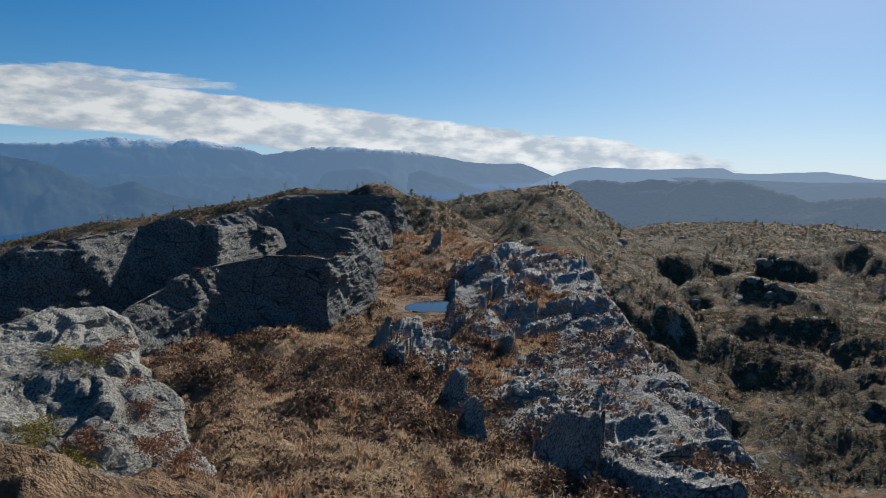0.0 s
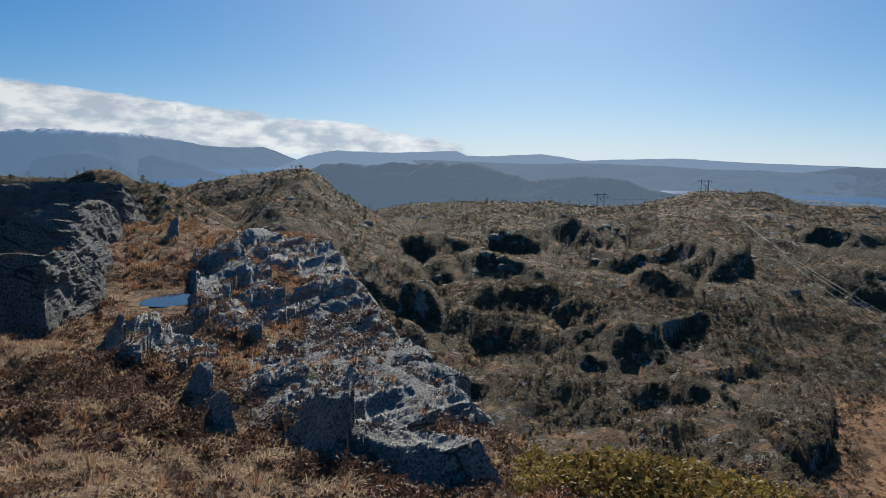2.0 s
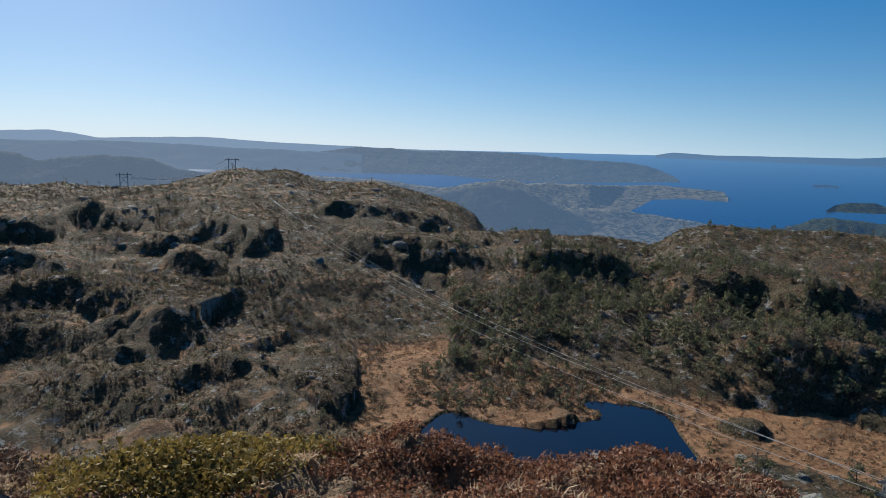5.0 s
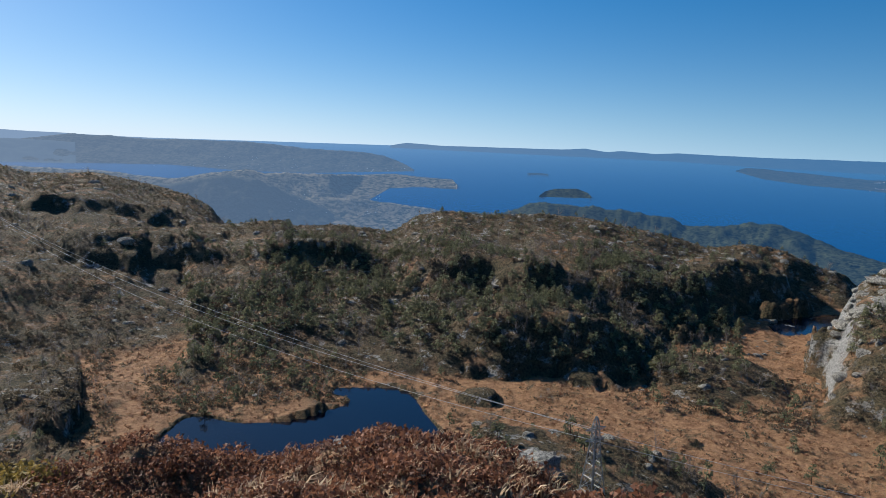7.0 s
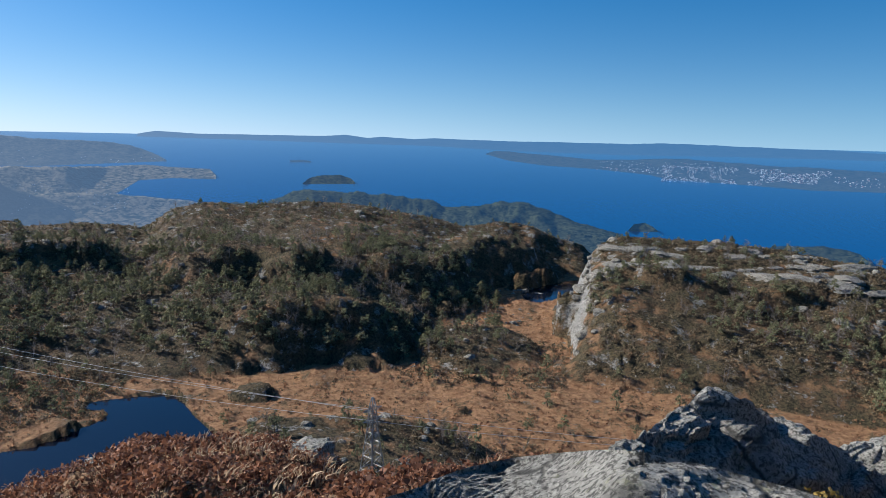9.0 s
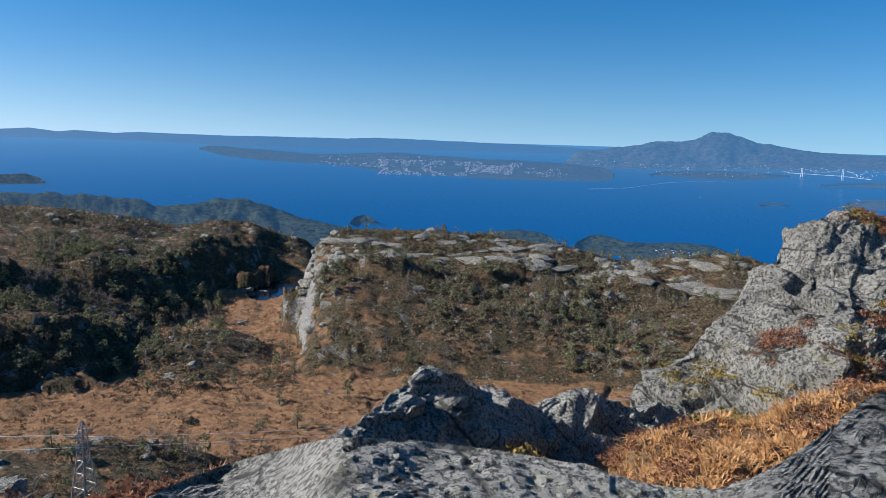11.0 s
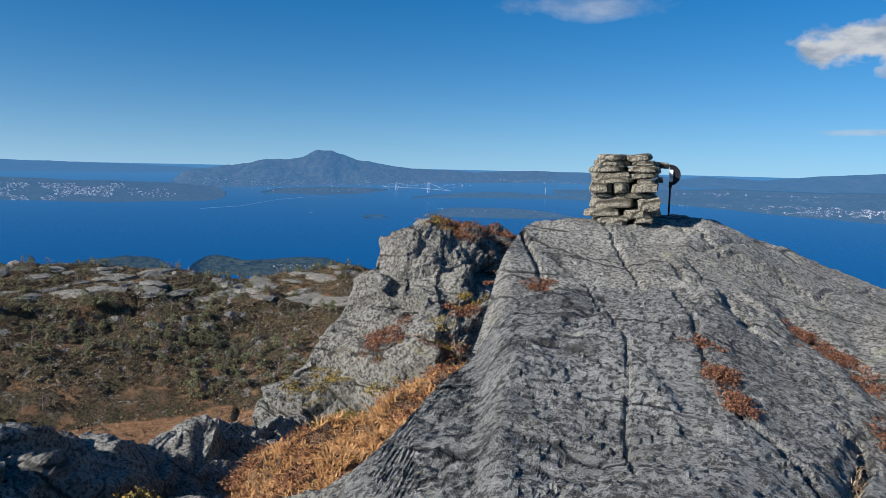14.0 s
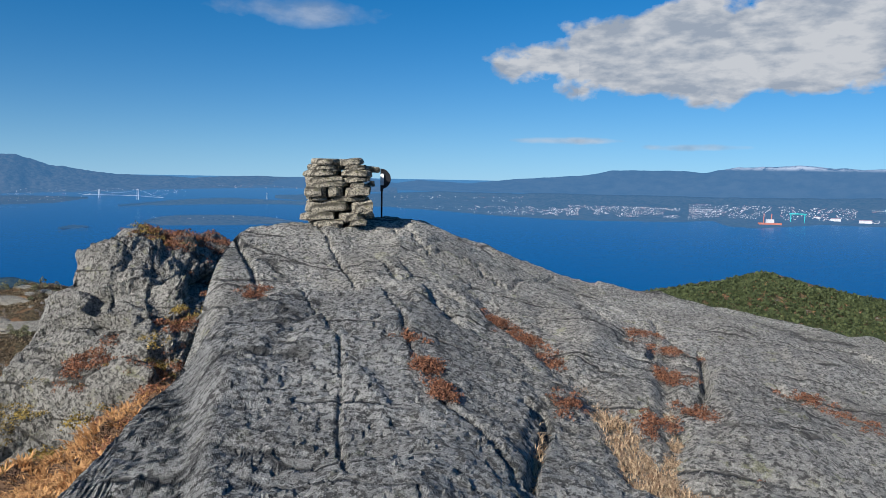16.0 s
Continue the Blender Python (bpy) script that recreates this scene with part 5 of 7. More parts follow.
def block_mesh(size, seed, detail=4, lean=18.0):
    """An angular block: flat joint faces, knocked-off corners, fine layers."""
    rnd = random.Random(seed)
    bm = bmesh.new()
    bmesh.ops.create_icosphere(bm, subdivisions=detail, radius=1.0)
    v = np.array([x.co[:] for x in bm.verts])
    f = np.array([[x.index for x in g.verts] for g in bm.faces])
    bm.free()
    v /= np.linalg.norm(v, axis=1, keepdims=True)
    planes = [((1, 0, 0), 1.0), ((-1, 0, 0), 1.0), ((0, 1, 0), 1.0), ((0, -1, 0), 1.0), ((0, 0, 1), 1.0), ((0, 0, -1), 1.0)]
    for _ in range(8):
        n = Vector((rnd.uniform(-1, 1), rnd.uniform(-1, 1), rnd.uniform(-0.3, 0.8))).normalized()
        planes.append((tuple(n), rnd.uniform(0.85, 1.2)))
    rad = np.full(len(v), 9.0)
    for n, d in planes:
        n = Vector(n) + Vector((rnd.uniform(-0.28, 0.28), rnd.uniform(-0.28, 0.28), rnd.uniform(-0.28, 0.28)))
        c = v @ np.array(n)
        rad = np.minimum(rad, np.where(c > 0.05, d / np.maximum(c, 0.05), 9.0))
    p = v * rad[:, None] * np.array(size) * 0.5
    s = float(np.mean(size))
    q = p @ np.array(Matrix.Rotation(radians(lean), 3, (0.3, 1, 0))) + seed * 3.1
    lam = fbm(q * np.array((0.4, 0.4, 6.0)) / (0.5 * s), 4, 0.6, seed)
    pl, ed = facets(q / (0.42 * s), seed + 1, 0.6)
    d = s * (0.034 * lam + 0.06 * pl - 0.02 * smooth01(1 - ed / 0.06) + 0.05 * fbm(q / (0.6 * s), 2, 0.5, seed + 6)) + 0.012 * fbm(q / 0.13, 2, 0.6, seed + 4)
    p = p + v * d[:, None]
    return p, f


def place_block(crest_az, crest_el, r, width, height, depth, seed, mat, yaw=38.0, lean=14.0, detail=4, label="tilted grey rock block on the ridge above the slope"):
    p, f = block_mesh((width, depth, height), seed, detail)
    turn = Matrix.Rotation(radians(-crest_az), 3, "Z") @ Matrix.Rotation(radians(lean * 0.35), 3, "X") @ Matrix.Rotation(radians(-lean), 3, "Y") @ Matrix.Rotation(radians(yaw), 3, "Z")
    p = p @ np.array(turn).T
    top = r * math.tan(radians(crest_el))
    at = polar(np.array([crest_az]), np.array([r]), np.array([top]))[0]
    p = p + at - np.array((0, 0, p[:, 2].max() * 0.92))
    ob = new("rock_block", raw_mesh("rock_block", p, f, mat, False))
    return tagged(ob, label, "rock", "blocks along the ridge")


RIDGE_EDGE = "-1,-4.84 3,-3.34 7.3,-3.6 10.5,-5.38 14.7,-11.74 19.6,-17.02 23.6,-18.45 26.6,-23.45 22.9,-24.57 17.5,-24.28 12.3,-22.94 7.1,-21.02 2.5,-20.21 -1.1,-15.87 -4.7,-14.62 -4.6,-12.46 0.7,-11.98 0.8,-6.64"


def ridge_ground(az, r):
    return ground_z(np.minimum(az, 8.0), r)


def build_ridge_beds():
    """The ridge between the meadow and the steep side: beds of gneiss that rise to one side and break off along their joints."""
    q = pairs(RIDGE_EDGE)
    rs = np.arange(9.0, 62.0, 0.1)
    rim = []
    for a, e in q:
        met = np.degrees(np.arctan2(ridge_ground(np.full(len(rs), a), rs), rs)) >= e
        rim.append(polar(np.array([a]), np.array([rs[np.argmax(met)] if met.any() else 56.0]), 0)[0, :2])
    rim = np.array(rim)
    az = np.arange(-9.0, 27.0, 0.085)
    rr = 11.5 * 1.0062 ** np.arange(0, 275)
    A, R = np.meshgrid(az, rr)
    a, r = A.ravel(), R.ravel()
    p = polar(a, r, ridge_ground(a, r))
    out = np.full(len(a), 1e9)
    for (x0, y0), (x1, y1) in zip(rim, np.roll(rim, -1, 0)):
        dx, dy = x1 - x0, y1 - y0
        t = np.clip(((p[:, 0] - x0) * dx + (p[:, 1] - y0) * dy) / (dx * dx + dy * dy + 1e-9), 0, 1)
        out = np.minimum(out, np.hypot(p[:, 0] - x0 - t * dx, p[:, 1] - y0 - t * dy))
    out = np.where(inside(rim, p[:, 0], p[:, 1]), -out, out)
    # beds: cells drawn out along the ridge
    turn = radians(9)
    u = p[:, 0] * math.cos(turn) + p[:, 1] * math.sin(turn)
    v = -p[:, 0] * math.sin(turn) + p[:, 1] * math.cos(turn)
    u = u + 0.35 * fbm(p / 2.5, 2, 0.5, 251)
    v = v + 0.5 * fbm(p / 2.5, 2, 0.5, 252)
    U, V = u / 1.9, v / (2.3 + 0.03 * r)
    i, j = np.floor(U).astype(np.int64), np.floor(V).astype(np.int64)
    best, cell = np.full(len(a), 9.0), np.zeros(len(a), np.int64)
    off, lift, lean = np.zeros(len(a)), np.zeros(len(a)), np.zeros(len(a))
    back = np.zeros(len(a))
    for di in (-1, 0, 1):
        for dj in (-1, 0, 1):
            ci, cj = i + di, j + dj
            h = [hash01(ci, cj, ci * 0, 260 + k) for k in range(4)]
            du, dv = U - ci - h[0], V - cj - h[1]
            d = np.maximum(np.abs(du), np.abs(dv)) + 0.15 * (np.abs(du) + np.abs(dv))
            near = d < best
            best = np.where(near, d, best)
            cell = np.where(near, (ci + 500) * 1000 + cj + 500, cell)
            off, back = np.where(near, du * 1.9, off), np.where(near, dv * 2.5, back)
            lift, lean = np.where(near, h[2], lift), np.where(near, h[3], lean)
    height = 0.75 * lift - 0.05 + (0.16 + 0.30 * lean) * off + 0.10 * (lean - 0.3) * back - 0.9 * (lift < 0.22)
    bed = (height + 0.3 * off + 0.2 * fbm(p / 1.4, 2, 0.5, 253)) / 0.10
    lam = fbm(np.stack([p[:, 0] * 0.6, p[:, 1] * 0.6, bed], 1), 3, 0.6, 254)
    chip, _ = facets(p * np.array((1, 1, 0.0)) / 0.45, 255, 0.7)
    crumb, _ = facets(p * np.array((1, 1, 0.0)) / 0.16, 256, 0.7)
    z = p[:, 2] + height + 0.05 * lam + 0.06 * chip + 0.02 * crumb
    z = z - 1.6 * np.maximum(0, out + 0.25)
    p[:, 2] = z
    keep = (out < 3.5).reshape(A.shape)
    k = np.arange(len(a)).reshape(A.shape)
    quads = np.stack([k[:-1, :-1], k[:-1, 1:], k[1:, 1:], k[1:, :-1]], -1).reshape(-1, 4)
    quads = quads[keep[:-1, :-1].ravel()]
    ridge = new("rock_ridge")
    ids = cell[quads[:, 0]]
    order = np.argsort(ids, kind="stable")
    quads, ids = quads[order], ids[order]
    cuts = np.nonzero(np.diff(ids))[0] + 1
    for group in np.split(quads, cuts):
        if len(group) < 130:
            continue
        used, index = np.unique(group, return_inverse=True)
        ob = new("bed", raw_mesh("bed", p[used], index.reshape(-1, 4), ROCK_RIDGE, False))
        ob.parent = ridge
    tagged(ridge, "ridge of tilted grey gneiss beds with heather between", "rock")


def build_ridge_rocks():
    build_ridge_beds()
    place_block(13.6, -14.6, 22.6, 4.0, 1.9, 3.4, 301, ROCK_RIDGE, -8, 16, 5, "rounded grey boulder with fine layers at the lip")
    place_block(21.9, -18.2, 17.6, 1.2, 2.4, 2.0, 307, ROCK_RIDGE, -10, 14, 5, "pale shard split from a large boulder at the lip")
    place_block(18.4, -17.6, 18.0, 3.0, 2.6, 3.0, 302, ROCK_RIDGE, -10, 13, 5, "large pale broken boulder at the lip of the slope")
    place_block(82.0, -23.9, 10.6, 1.7, 0.9, 1.2, 304, ROCK, 15, 4, 5, "flat lichened rock among the heather")
    place_block(70.0, -23.0, 12.0, 0.7, 0.4, 0.6, 306, ROCK, 15, 4, 4, "small grey rock on the heather lip")


build_ridge_rocks()
# ---- the cairn and the post on the summit ----
def slab_top(az, r):
    a, q = np.array([float(az)]), np.array([float(r)])
    return float(slab_height(a, q)[0])


def stone_mesh(w, d, h, seed):
    """A flat split stone with a broken outline and worn edges."""
    rnd = random.Random(seed)
    bm = bmesh.new()
    n = 9
    ring = []
    for k in range(n):
        a = 2 * math.pi * k / n
        sq = 1 / max(abs(math.cos(a)), abs(math.sin(a)))
        rr = (0.5 + 0.5 * min(sq, 1.35)) * rnd.uniform(0.74, 1.05)
        ring.append((math.cos(a) * w * 0.5 * rr, math.sin(a) * d * 0.5 * rr))
    levels = ((-0.5, 0.88), (-0.30, 1.0), (0.30, rnd.uniform(0.90, 1.03)), (0.5, 0.86))
    loops = []
    for lz, s in levels:
        loops.append([bm.verts.new((x * s + rnd.uniform(-0.012, 0.012), y * s + rnd.uniform(-0.012, 0.012), lz * h + rnd.uniform(-0.1, 0.1) * h + 0.12 * h * x / w)) for x, y in ring])
    for lo, hi in zip(loops[:-1], loops[1:]):
        for k in range(n):
            bm.faces.new((lo[k], lo[(k + 1) % n], hi[(k + 1) % n], hi[k]))
    bm.faces.new(list(reversed(loops[0])))
    bm.faces.new(loops[-1])
    return bm


def build_cairn():
    at = polar(np.array([161.4]), np.array([11.9]), np.array([0.0]))[0]
    z0 = slab_top(161.4, 11.9) + 0.02
    cairn = new("cairn")
    cairn.matrix_world = Matrix.Translation((at[0], at[1], z0)) @ Matrix.Rotation(radians(-161.4), 4, "Z")
    rnd = random.Random(5)
    z = 0.0
    courses = ((0.09, 0.86), (0.12, 1.06), (0.19, 1.04), (0.07, 0.94), (0.16, 0.96), (0.08, 0.98), (0.09, 0.98), (0.10, 0.98), (0.09, 0.90), (0.09, 0.76))
    for row, (h, width) in enumerate(courses):
        for side, depth in ((-0.30, 0.40), (0.0, 0.44), (0.30, 0.40)):
            x = -width / 2 + rnd.uniform(-0.03, 0.03)
            while x < width / 2 - 0.08:
                w = min(rnd.uniform(0.2, 0.75), width / 2 - x + 0.06)
                if width / 2 - x - w < 0.12:
                    w = width / 2 - x + rnd.uniform(-0.02, 0.08)
                hh = h * rnd.uniform(0.82, 1.06)
                ob = part("stone", stone_mesh(w * 1.02, depth * rnd.uniform(0.9, 1.15), hh * 1.05, row * 31 + int(x * 100) + int(side * 10)), CAIRN_STONE, cairn)
                ob.matrix_local = Matrix.Translation((x + w / 2, side + rnd.uniform(-0.05, 0.05), z + h / 2)) @ Euler((rnd.uniform(-0.06, 0.06), rnd.uniform(-0.07, 0.07), rnd.uniform(-0.25, 0.25))).to_matrix().to_4x4()
                x += w
        z += h * 0.95
    for x, y, zz, w in ((0.50, -0.05, 0.88, 0.36), (0.47, 0.05, 0.66, 0.34), (-0.05, -0.38, 0.02, 0.3)):
        ob = part("stone", stone_mesh(w, 0.3, 0.09, int(w * 999)), CAIRN_STONE, cairn)
        ob.matrix_local = Matrix.Translation((x, y, zz)) @ Euler((0.05, 0.1, 0.3)).to_matrix().to_4x4()
    plate = part("marker_plate", box_bm(0.14, 0.02, 0.16, bevel=0.004), WHITE, cairn, "small white weathered marker plate")
    plate.matrix_local = Matrix.Translation((0.46, -0.38, 0.74)) @ Euler((0, -0.25, 0.9)).to_matrix().to_4x4()
    tagged(cairn, "square cairn of flat grey stones on the summit slab", "cairn")


def build_post():
    az, r = 164.9, 12.4
    at = polar(np.array([az]), np.array([r]), np.array([0.0]))[0]
    z0 = slab_top(az, r) - 0.06
    post = new("summit_post")
    post.matrix_world = Matrix.Translation((at[0], at[1], z0)) @ Matrix.Rotation(radians(-az), 4, "Z")
    top = 0.05 - z0
    bm = bmesh.new()
    rod(bm, (0, 0, 0), (0, 0, top - 0.05), 0.016, 10)
    part("pole", bm, BLACK, post)
    # curved hood, open to one side, with a paper stuck on it
    bm = bmesh.new()
    rows = []
    for k in range(13):
        a = math.pi * (k / 12) - math.pi / 2
        rows.append([bm.verts.new((0.17 * math.cos(a) * s - 0.02, y, top - 0.16 + 0.17 * math.sin(a) * s)) for s, y in ((1, -0.06), (1, 0.06), (0.86, 0.06), (0.86, -0.06))])
    for a, b in zip(rows[:-1], rows[1:]):
        for k in range(4):
            bm.faces.new((a[k], a[(k + 1) % 4], b[(k + 1) % 4], b[k]))
    bm.faces.new(rows[0])
    bm.faces.new(list(reversed(rows[-1])))
    for v in bmesh.ops.create_cone(bm, cap_ends=True, segments=24, radius1=0.15, radius2=0.15, depth=0.08, matrix=Matrix.Translation((-0.02, 0.0, top - 0.16)) @ Matrix.Rotation(radians(90), 4, "X"))["verts"]:
        v.co.x = max(v.co.x, -0.025)
    bmesh.ops.recalc_face_normals(bm, faces=bm.faces[:])
    part("hood", bm, BLACK, post, "black rounded metal hood")
    part("paper", box_bm(0.06, 0.012, 0.19, (0.004, -0.068, top - 0.17), 0.003), WHITE, post, "white paper sheet")
    part("bracket", box_bm(0.05, 0.05, 0.06, (0, 0, top - 0.34), 0.006), BLACK, post)
    tagged(post, "thin black post with a rounded hood beside the cairn", "post")


build_cairn()
build_post()


# ---- power line over the valley ----
def lattice_pylon(height, base):
    """Four legs drawn in to a mast with three cross-arms and bracing."""
    pylon = new("lattice_pylon")
    lv = [0, 0.16, 0.32, 0.47, 0.60, 0.72, 0.82, 0.91, 1.0]
    wd = [1.0, 0.82, 0.66, 0.52, 0.40, 0.32, 0.27, 0.22, 0.05]
    corner = ((-1, -1), (1, -1), (1, 1), (-1, 1))
    pt = lambda k, c: (corner[c % 4][0] * base / 2 * wd[k], corner[c % 4][1] * base / 2 * wd[k], lv[k] * height)
    for c in range(4):
        bm = bmesh.new()
        for k in range(8):
            rod(bm, pt(k, c), pt(k + 1, c), 0.13)
        part("leg", bm, STEEL, pylon)
    for c in range(4):
        bm = bmesh.new()
        for k in range(8):
            rod(bm, pt(k, c), pt(k + 1, c + 1), 0.07, 4)
            rod(bm, pt(k, c + 1), pt(k + 1, c), 0.07, 4)
            rod(bm, pt(k, c), pt(k, c + 1), 0.07, 4)
        part("bracing", bm, STEEL, pylon)
    for zz in (0.74, 0.86):
        bm = bmesh.new()
        for s in (-1, 1):
            tip = (0, s * base * 0.62, zz * height)
            for e in (-0.3, 0.3):
                rod(bm, (e, s * 0.5, zz * height + 0.5), tip, 0.09, 4)
                rod(bm, (e, s * 0.5, zz * height - 0.5), tip, 0.09, 4)
        part("cross_arm", bm, STEEL, pylon)
    return pylon


def frame_pylon(height, width):
    pylon = new("frame_pylon")
    for s in (-1, 1):
        bm = bmesh.new()
        rod(bm, (s * width / 4, 0, 0), (s * width / 4, 0, height), 0.35, 8)
        part("pole", bm, STEEL, pylon)
    bm = bmesh.new()
    rod(bm, (-width / 2, 0, height * 0.9), (width / 2, 0, height * 0.9), 0.30, 6)
    part("cross_arm", bm, STEEL, pylon)
    bm = bmesh.new()
    rod(bm, (-width / 4, 0, height * 0.3), (width / 4, 0, height * 0.85), 0.15, 4)
    rod(bm, (width / 4, 0, height * 0.3), (-width / 4, 0, height * 0.85), 0.15, 4)
    part("bracing", bm, STEEL, pylon)
    for k in (-1, 0, 1):
        bm = bmesh.new()
        rod(bm, (k * width * 0.46, 0, height * 0.9), (k * width * 0.46, 0, height * 0.9 - 1.6), 0.16, 6)
        part("insulator", bm, STEEL, pylon)
    return pylon


def place(ob, az, r, turn=0.0, sink=0.5):
    at = polar(np.array([az]), np.array([r]), np.array([0.0]))[0]
    ob.matrix_world = Matrix.Translation((at[0], at[1], float(ground_z(np.array([az]), np.array([r]))[0]) - sink)) @ Matrix.Rotation(radians(turn), 4, "Z")
    return ob


def wire(a, b, sag, radius, label="thin pale power cable hanging over the valley"):
    cu = bpy.data.curves.new("power_cable", "CURVE")
    cu.dimensions, cu.bevel_depth, cu.bevel_resolution = "3D", radius, 1
    sp = cu.splines.new("POLY")
    n = 40
    sp.points.add(n)
    for k in range(n + 1):
        s = k / n
        p = Vector(a).lerp(Vector(b), s)
        sp.points[k].co = (p.x, p.y, p.z - 4 * sag * s * (1 - s), 1)
    cu.materials.append(WIRE)
    return tagged(new("power_cable", cu), label, "cable", "power cables")


def build_power_line():
    p = place(lattice_pylon(22.5, 5.2), 90.2, 172, 42)
    tagged(p, "grey lattice steel pylon below the summit", "pylon")
    ends = []
    for az in (40.1, 32.5):
        q = place(frame_pylon(13.0 if az > 35 else 15.0, 13.0), az, 705, -az, 1.0)
        tagged(q, "twin-pole power pylon on the far crest", "pylon", "pylons on the crest")
        ends.append(q)
    P = p.matrix_world
    A, B = ends[0].matrix_world, ends[1].matrix_world
    for k in (-1, 0, 1):
        wire(A @ Vector((k * 6, 0, 10.5)), P @ Vector((0, k * 3.2, 17.5 + (1.8 if k == 0 else 0))), 21 + 4 * k, 0.05)
        wire(B @ Vector((k * 6, 0, 12)), A @ Vector((k * 6, 0, 10.5)), 9, 0.10)
    for k in (-1, 1):
        wire(P @ Vector((0, k * 3.2, 17.5)), polar(np.array([150.0]), np.array([330.0]), np.array([-76.0]))[0], 9, 0.05)


build_power_line()


# ---- bridge, boats and towns across the water ----
def sea_point(az, el):
    d = DROP / math.tan(math.radians(-el))
    r = float(drawn_in(np.array([d]))[0])
    return polar(np.array([az]), np.array([r]), np.array([r * math.tan(math.radians(el))]))[0]


# White walls and steel across the water, with haze painted in as emission.
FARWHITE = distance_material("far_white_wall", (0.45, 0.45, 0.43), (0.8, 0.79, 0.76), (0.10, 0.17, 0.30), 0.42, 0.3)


def build_bridge():
    bridge = new("suspension_bridge")
    feet = [Vector(sea_point(144.1, -2.20)), Vector(sea_point(146.65, -2.36))]
    feet[1] = feet[1].normalized() * feet[0].length * 0.93
    tops = []
    for f, e in zip(feet, (-1.60, -1.57)):
        flat = math.hypot(f.x, f.y)
        top = flat * math.tan(math.radians(e))
        side = Vector((f.y, -f.x, 0)).normalized()
        bm = bmesh.new()
        for s in (-1, 1):
            rod(bm, f + side * 3.2 * s, Vector((f.x, f.y, top)) + side * 2.2 * s, 0.9, 6)
        for h in (0.45, 0.97):
            m = f.lerp(Vector((f.x, f.y, top)), h)
            rod(bm, m - side * 3, m + side * 3, 0.9, 4)
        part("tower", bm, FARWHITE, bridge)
        tops.append(Vector((f.x, f.y, top)))
    along_deck = (feet[1] - feet[0])
    deck0, deck1 = feet[0].lerp(tops[0], 0.36), feet[1].lerp(tops[1], 0.40)
    d = deck1 - deck0
    ends = [deck0 - d * 0.75 - Vector((0, 0, 1.5)), deck1 + d * 0.62 - Vector((0, 0, 6))]
    bm = bmesh.new()
    for a, b in ((ends[0], deck0), (deck0, deck1), (deck1, ends[1])):
        rod(bm, a, b, 0.5, 4)
    part("deck", bm, FARWHITE, bridge)
    for a, b, sag in ((tops[0], tops[1], 14), (ends[0], tops[0], 3), (tops[1], ends[1], 3)):
        bm = bmesh.new()
        pts = [a.lerp(b, k / 14) - Vector((0, 0, 4 * sag * (k / 14) * (1 - k / 14))) for k in range(15)]
        for p, q in zip(pts[:-1], pts[1:]):
            rod(bm, p, q, 0.22, 4)
        part("main_cable", bm, FARWHITE, bridge)
    tagged(bridge, "white suspension bridge with two towers over the strait", "bridge")
    f = Vector(sea_point(155.9, -2.41))
    tower = new("white_tower")
    bm = bmesh.new()
    flat = math.hypot(f.x, f.y)
    rod(bm, f - Vector((0, 0, 4)), (f.x, f.y, flat * math.tan(math.radians(-1.74))), 1.5, 8)
    part("mast", bm, FARWHITE, tower)
    tagged(tower, "slender white tower on a low island", "tower")


def build_boats():
    for az, el, n in ((137.4, -4.08, 7.0), (84.1, -2.33, 5.0)):
        boat = new("motor_boat")
        boat.matrix_world = Matrix.Translation(sea_point(az, el)) @ Matrix.Rotation(radians(20 - az), 4, "Z")
        bm = box_bm(n, n * 0.28, n * 0.16, (0, 0, n * 0.06))
        for v in bm.verts:
            if v.co.x > 0:
                v.co.y *= 0.25
        part("hull", bm, FARWHITE, boat)
        part("cabin", box_bm(n * 0.35, n * 0.2, n * 0.16, (-n * 0.08, 0, n * 0.2), 0.05 * n), FARWHITE, boat)
        tagged(boat, "small white boat crossing the fjord", "boat")
    line = pairs("129.1,-3.83 132.1,-3.62 134.9,-3.10 137.4,-2.86 140,-2.85")
    az = np.linspace(129.1, 139.5, 60)
    el = np.interp(az, line[:, 0], line[:, 1])
    rows = []
    for s in (-0.016, 0.0, 0.016):
        d = DROP / np.tan(np.radians(-(el + s * np.linspace(1.4, 0.5, 60))))
        r = drawn_in(d)
        rows.append(polar(az, r, sea_height(r) + 0.6))
    # the foam colour also gets a share of painted haze glow
    tagged(new("water_wake", grid_mesh("water_wake", np.array(rows), distance_material("wake_foam", (0.06, 0.15, 0.30), (0.12, 0.23, 0.38), (0.05, 0.14, 0.3), 0.3, 0.05))), "pale wake of a boat on the blue fjord", "water", kind="structure")


def far_tree():
    from mathutils.bvhtree import BVHTree
    V, F = [], []
    for ob in scene.objects:
        if ob.name.startswith("backdrop") and ob.type == "MESH":
            n = len(V)
            V += [v.co[:] for v in ob.data.vertices]
            F += [[i + n for i in q.vertices] for q in ob.data.polygons]
    return BVHTree.FromPolygons(V, F)


FAR_TREE = far_tree()


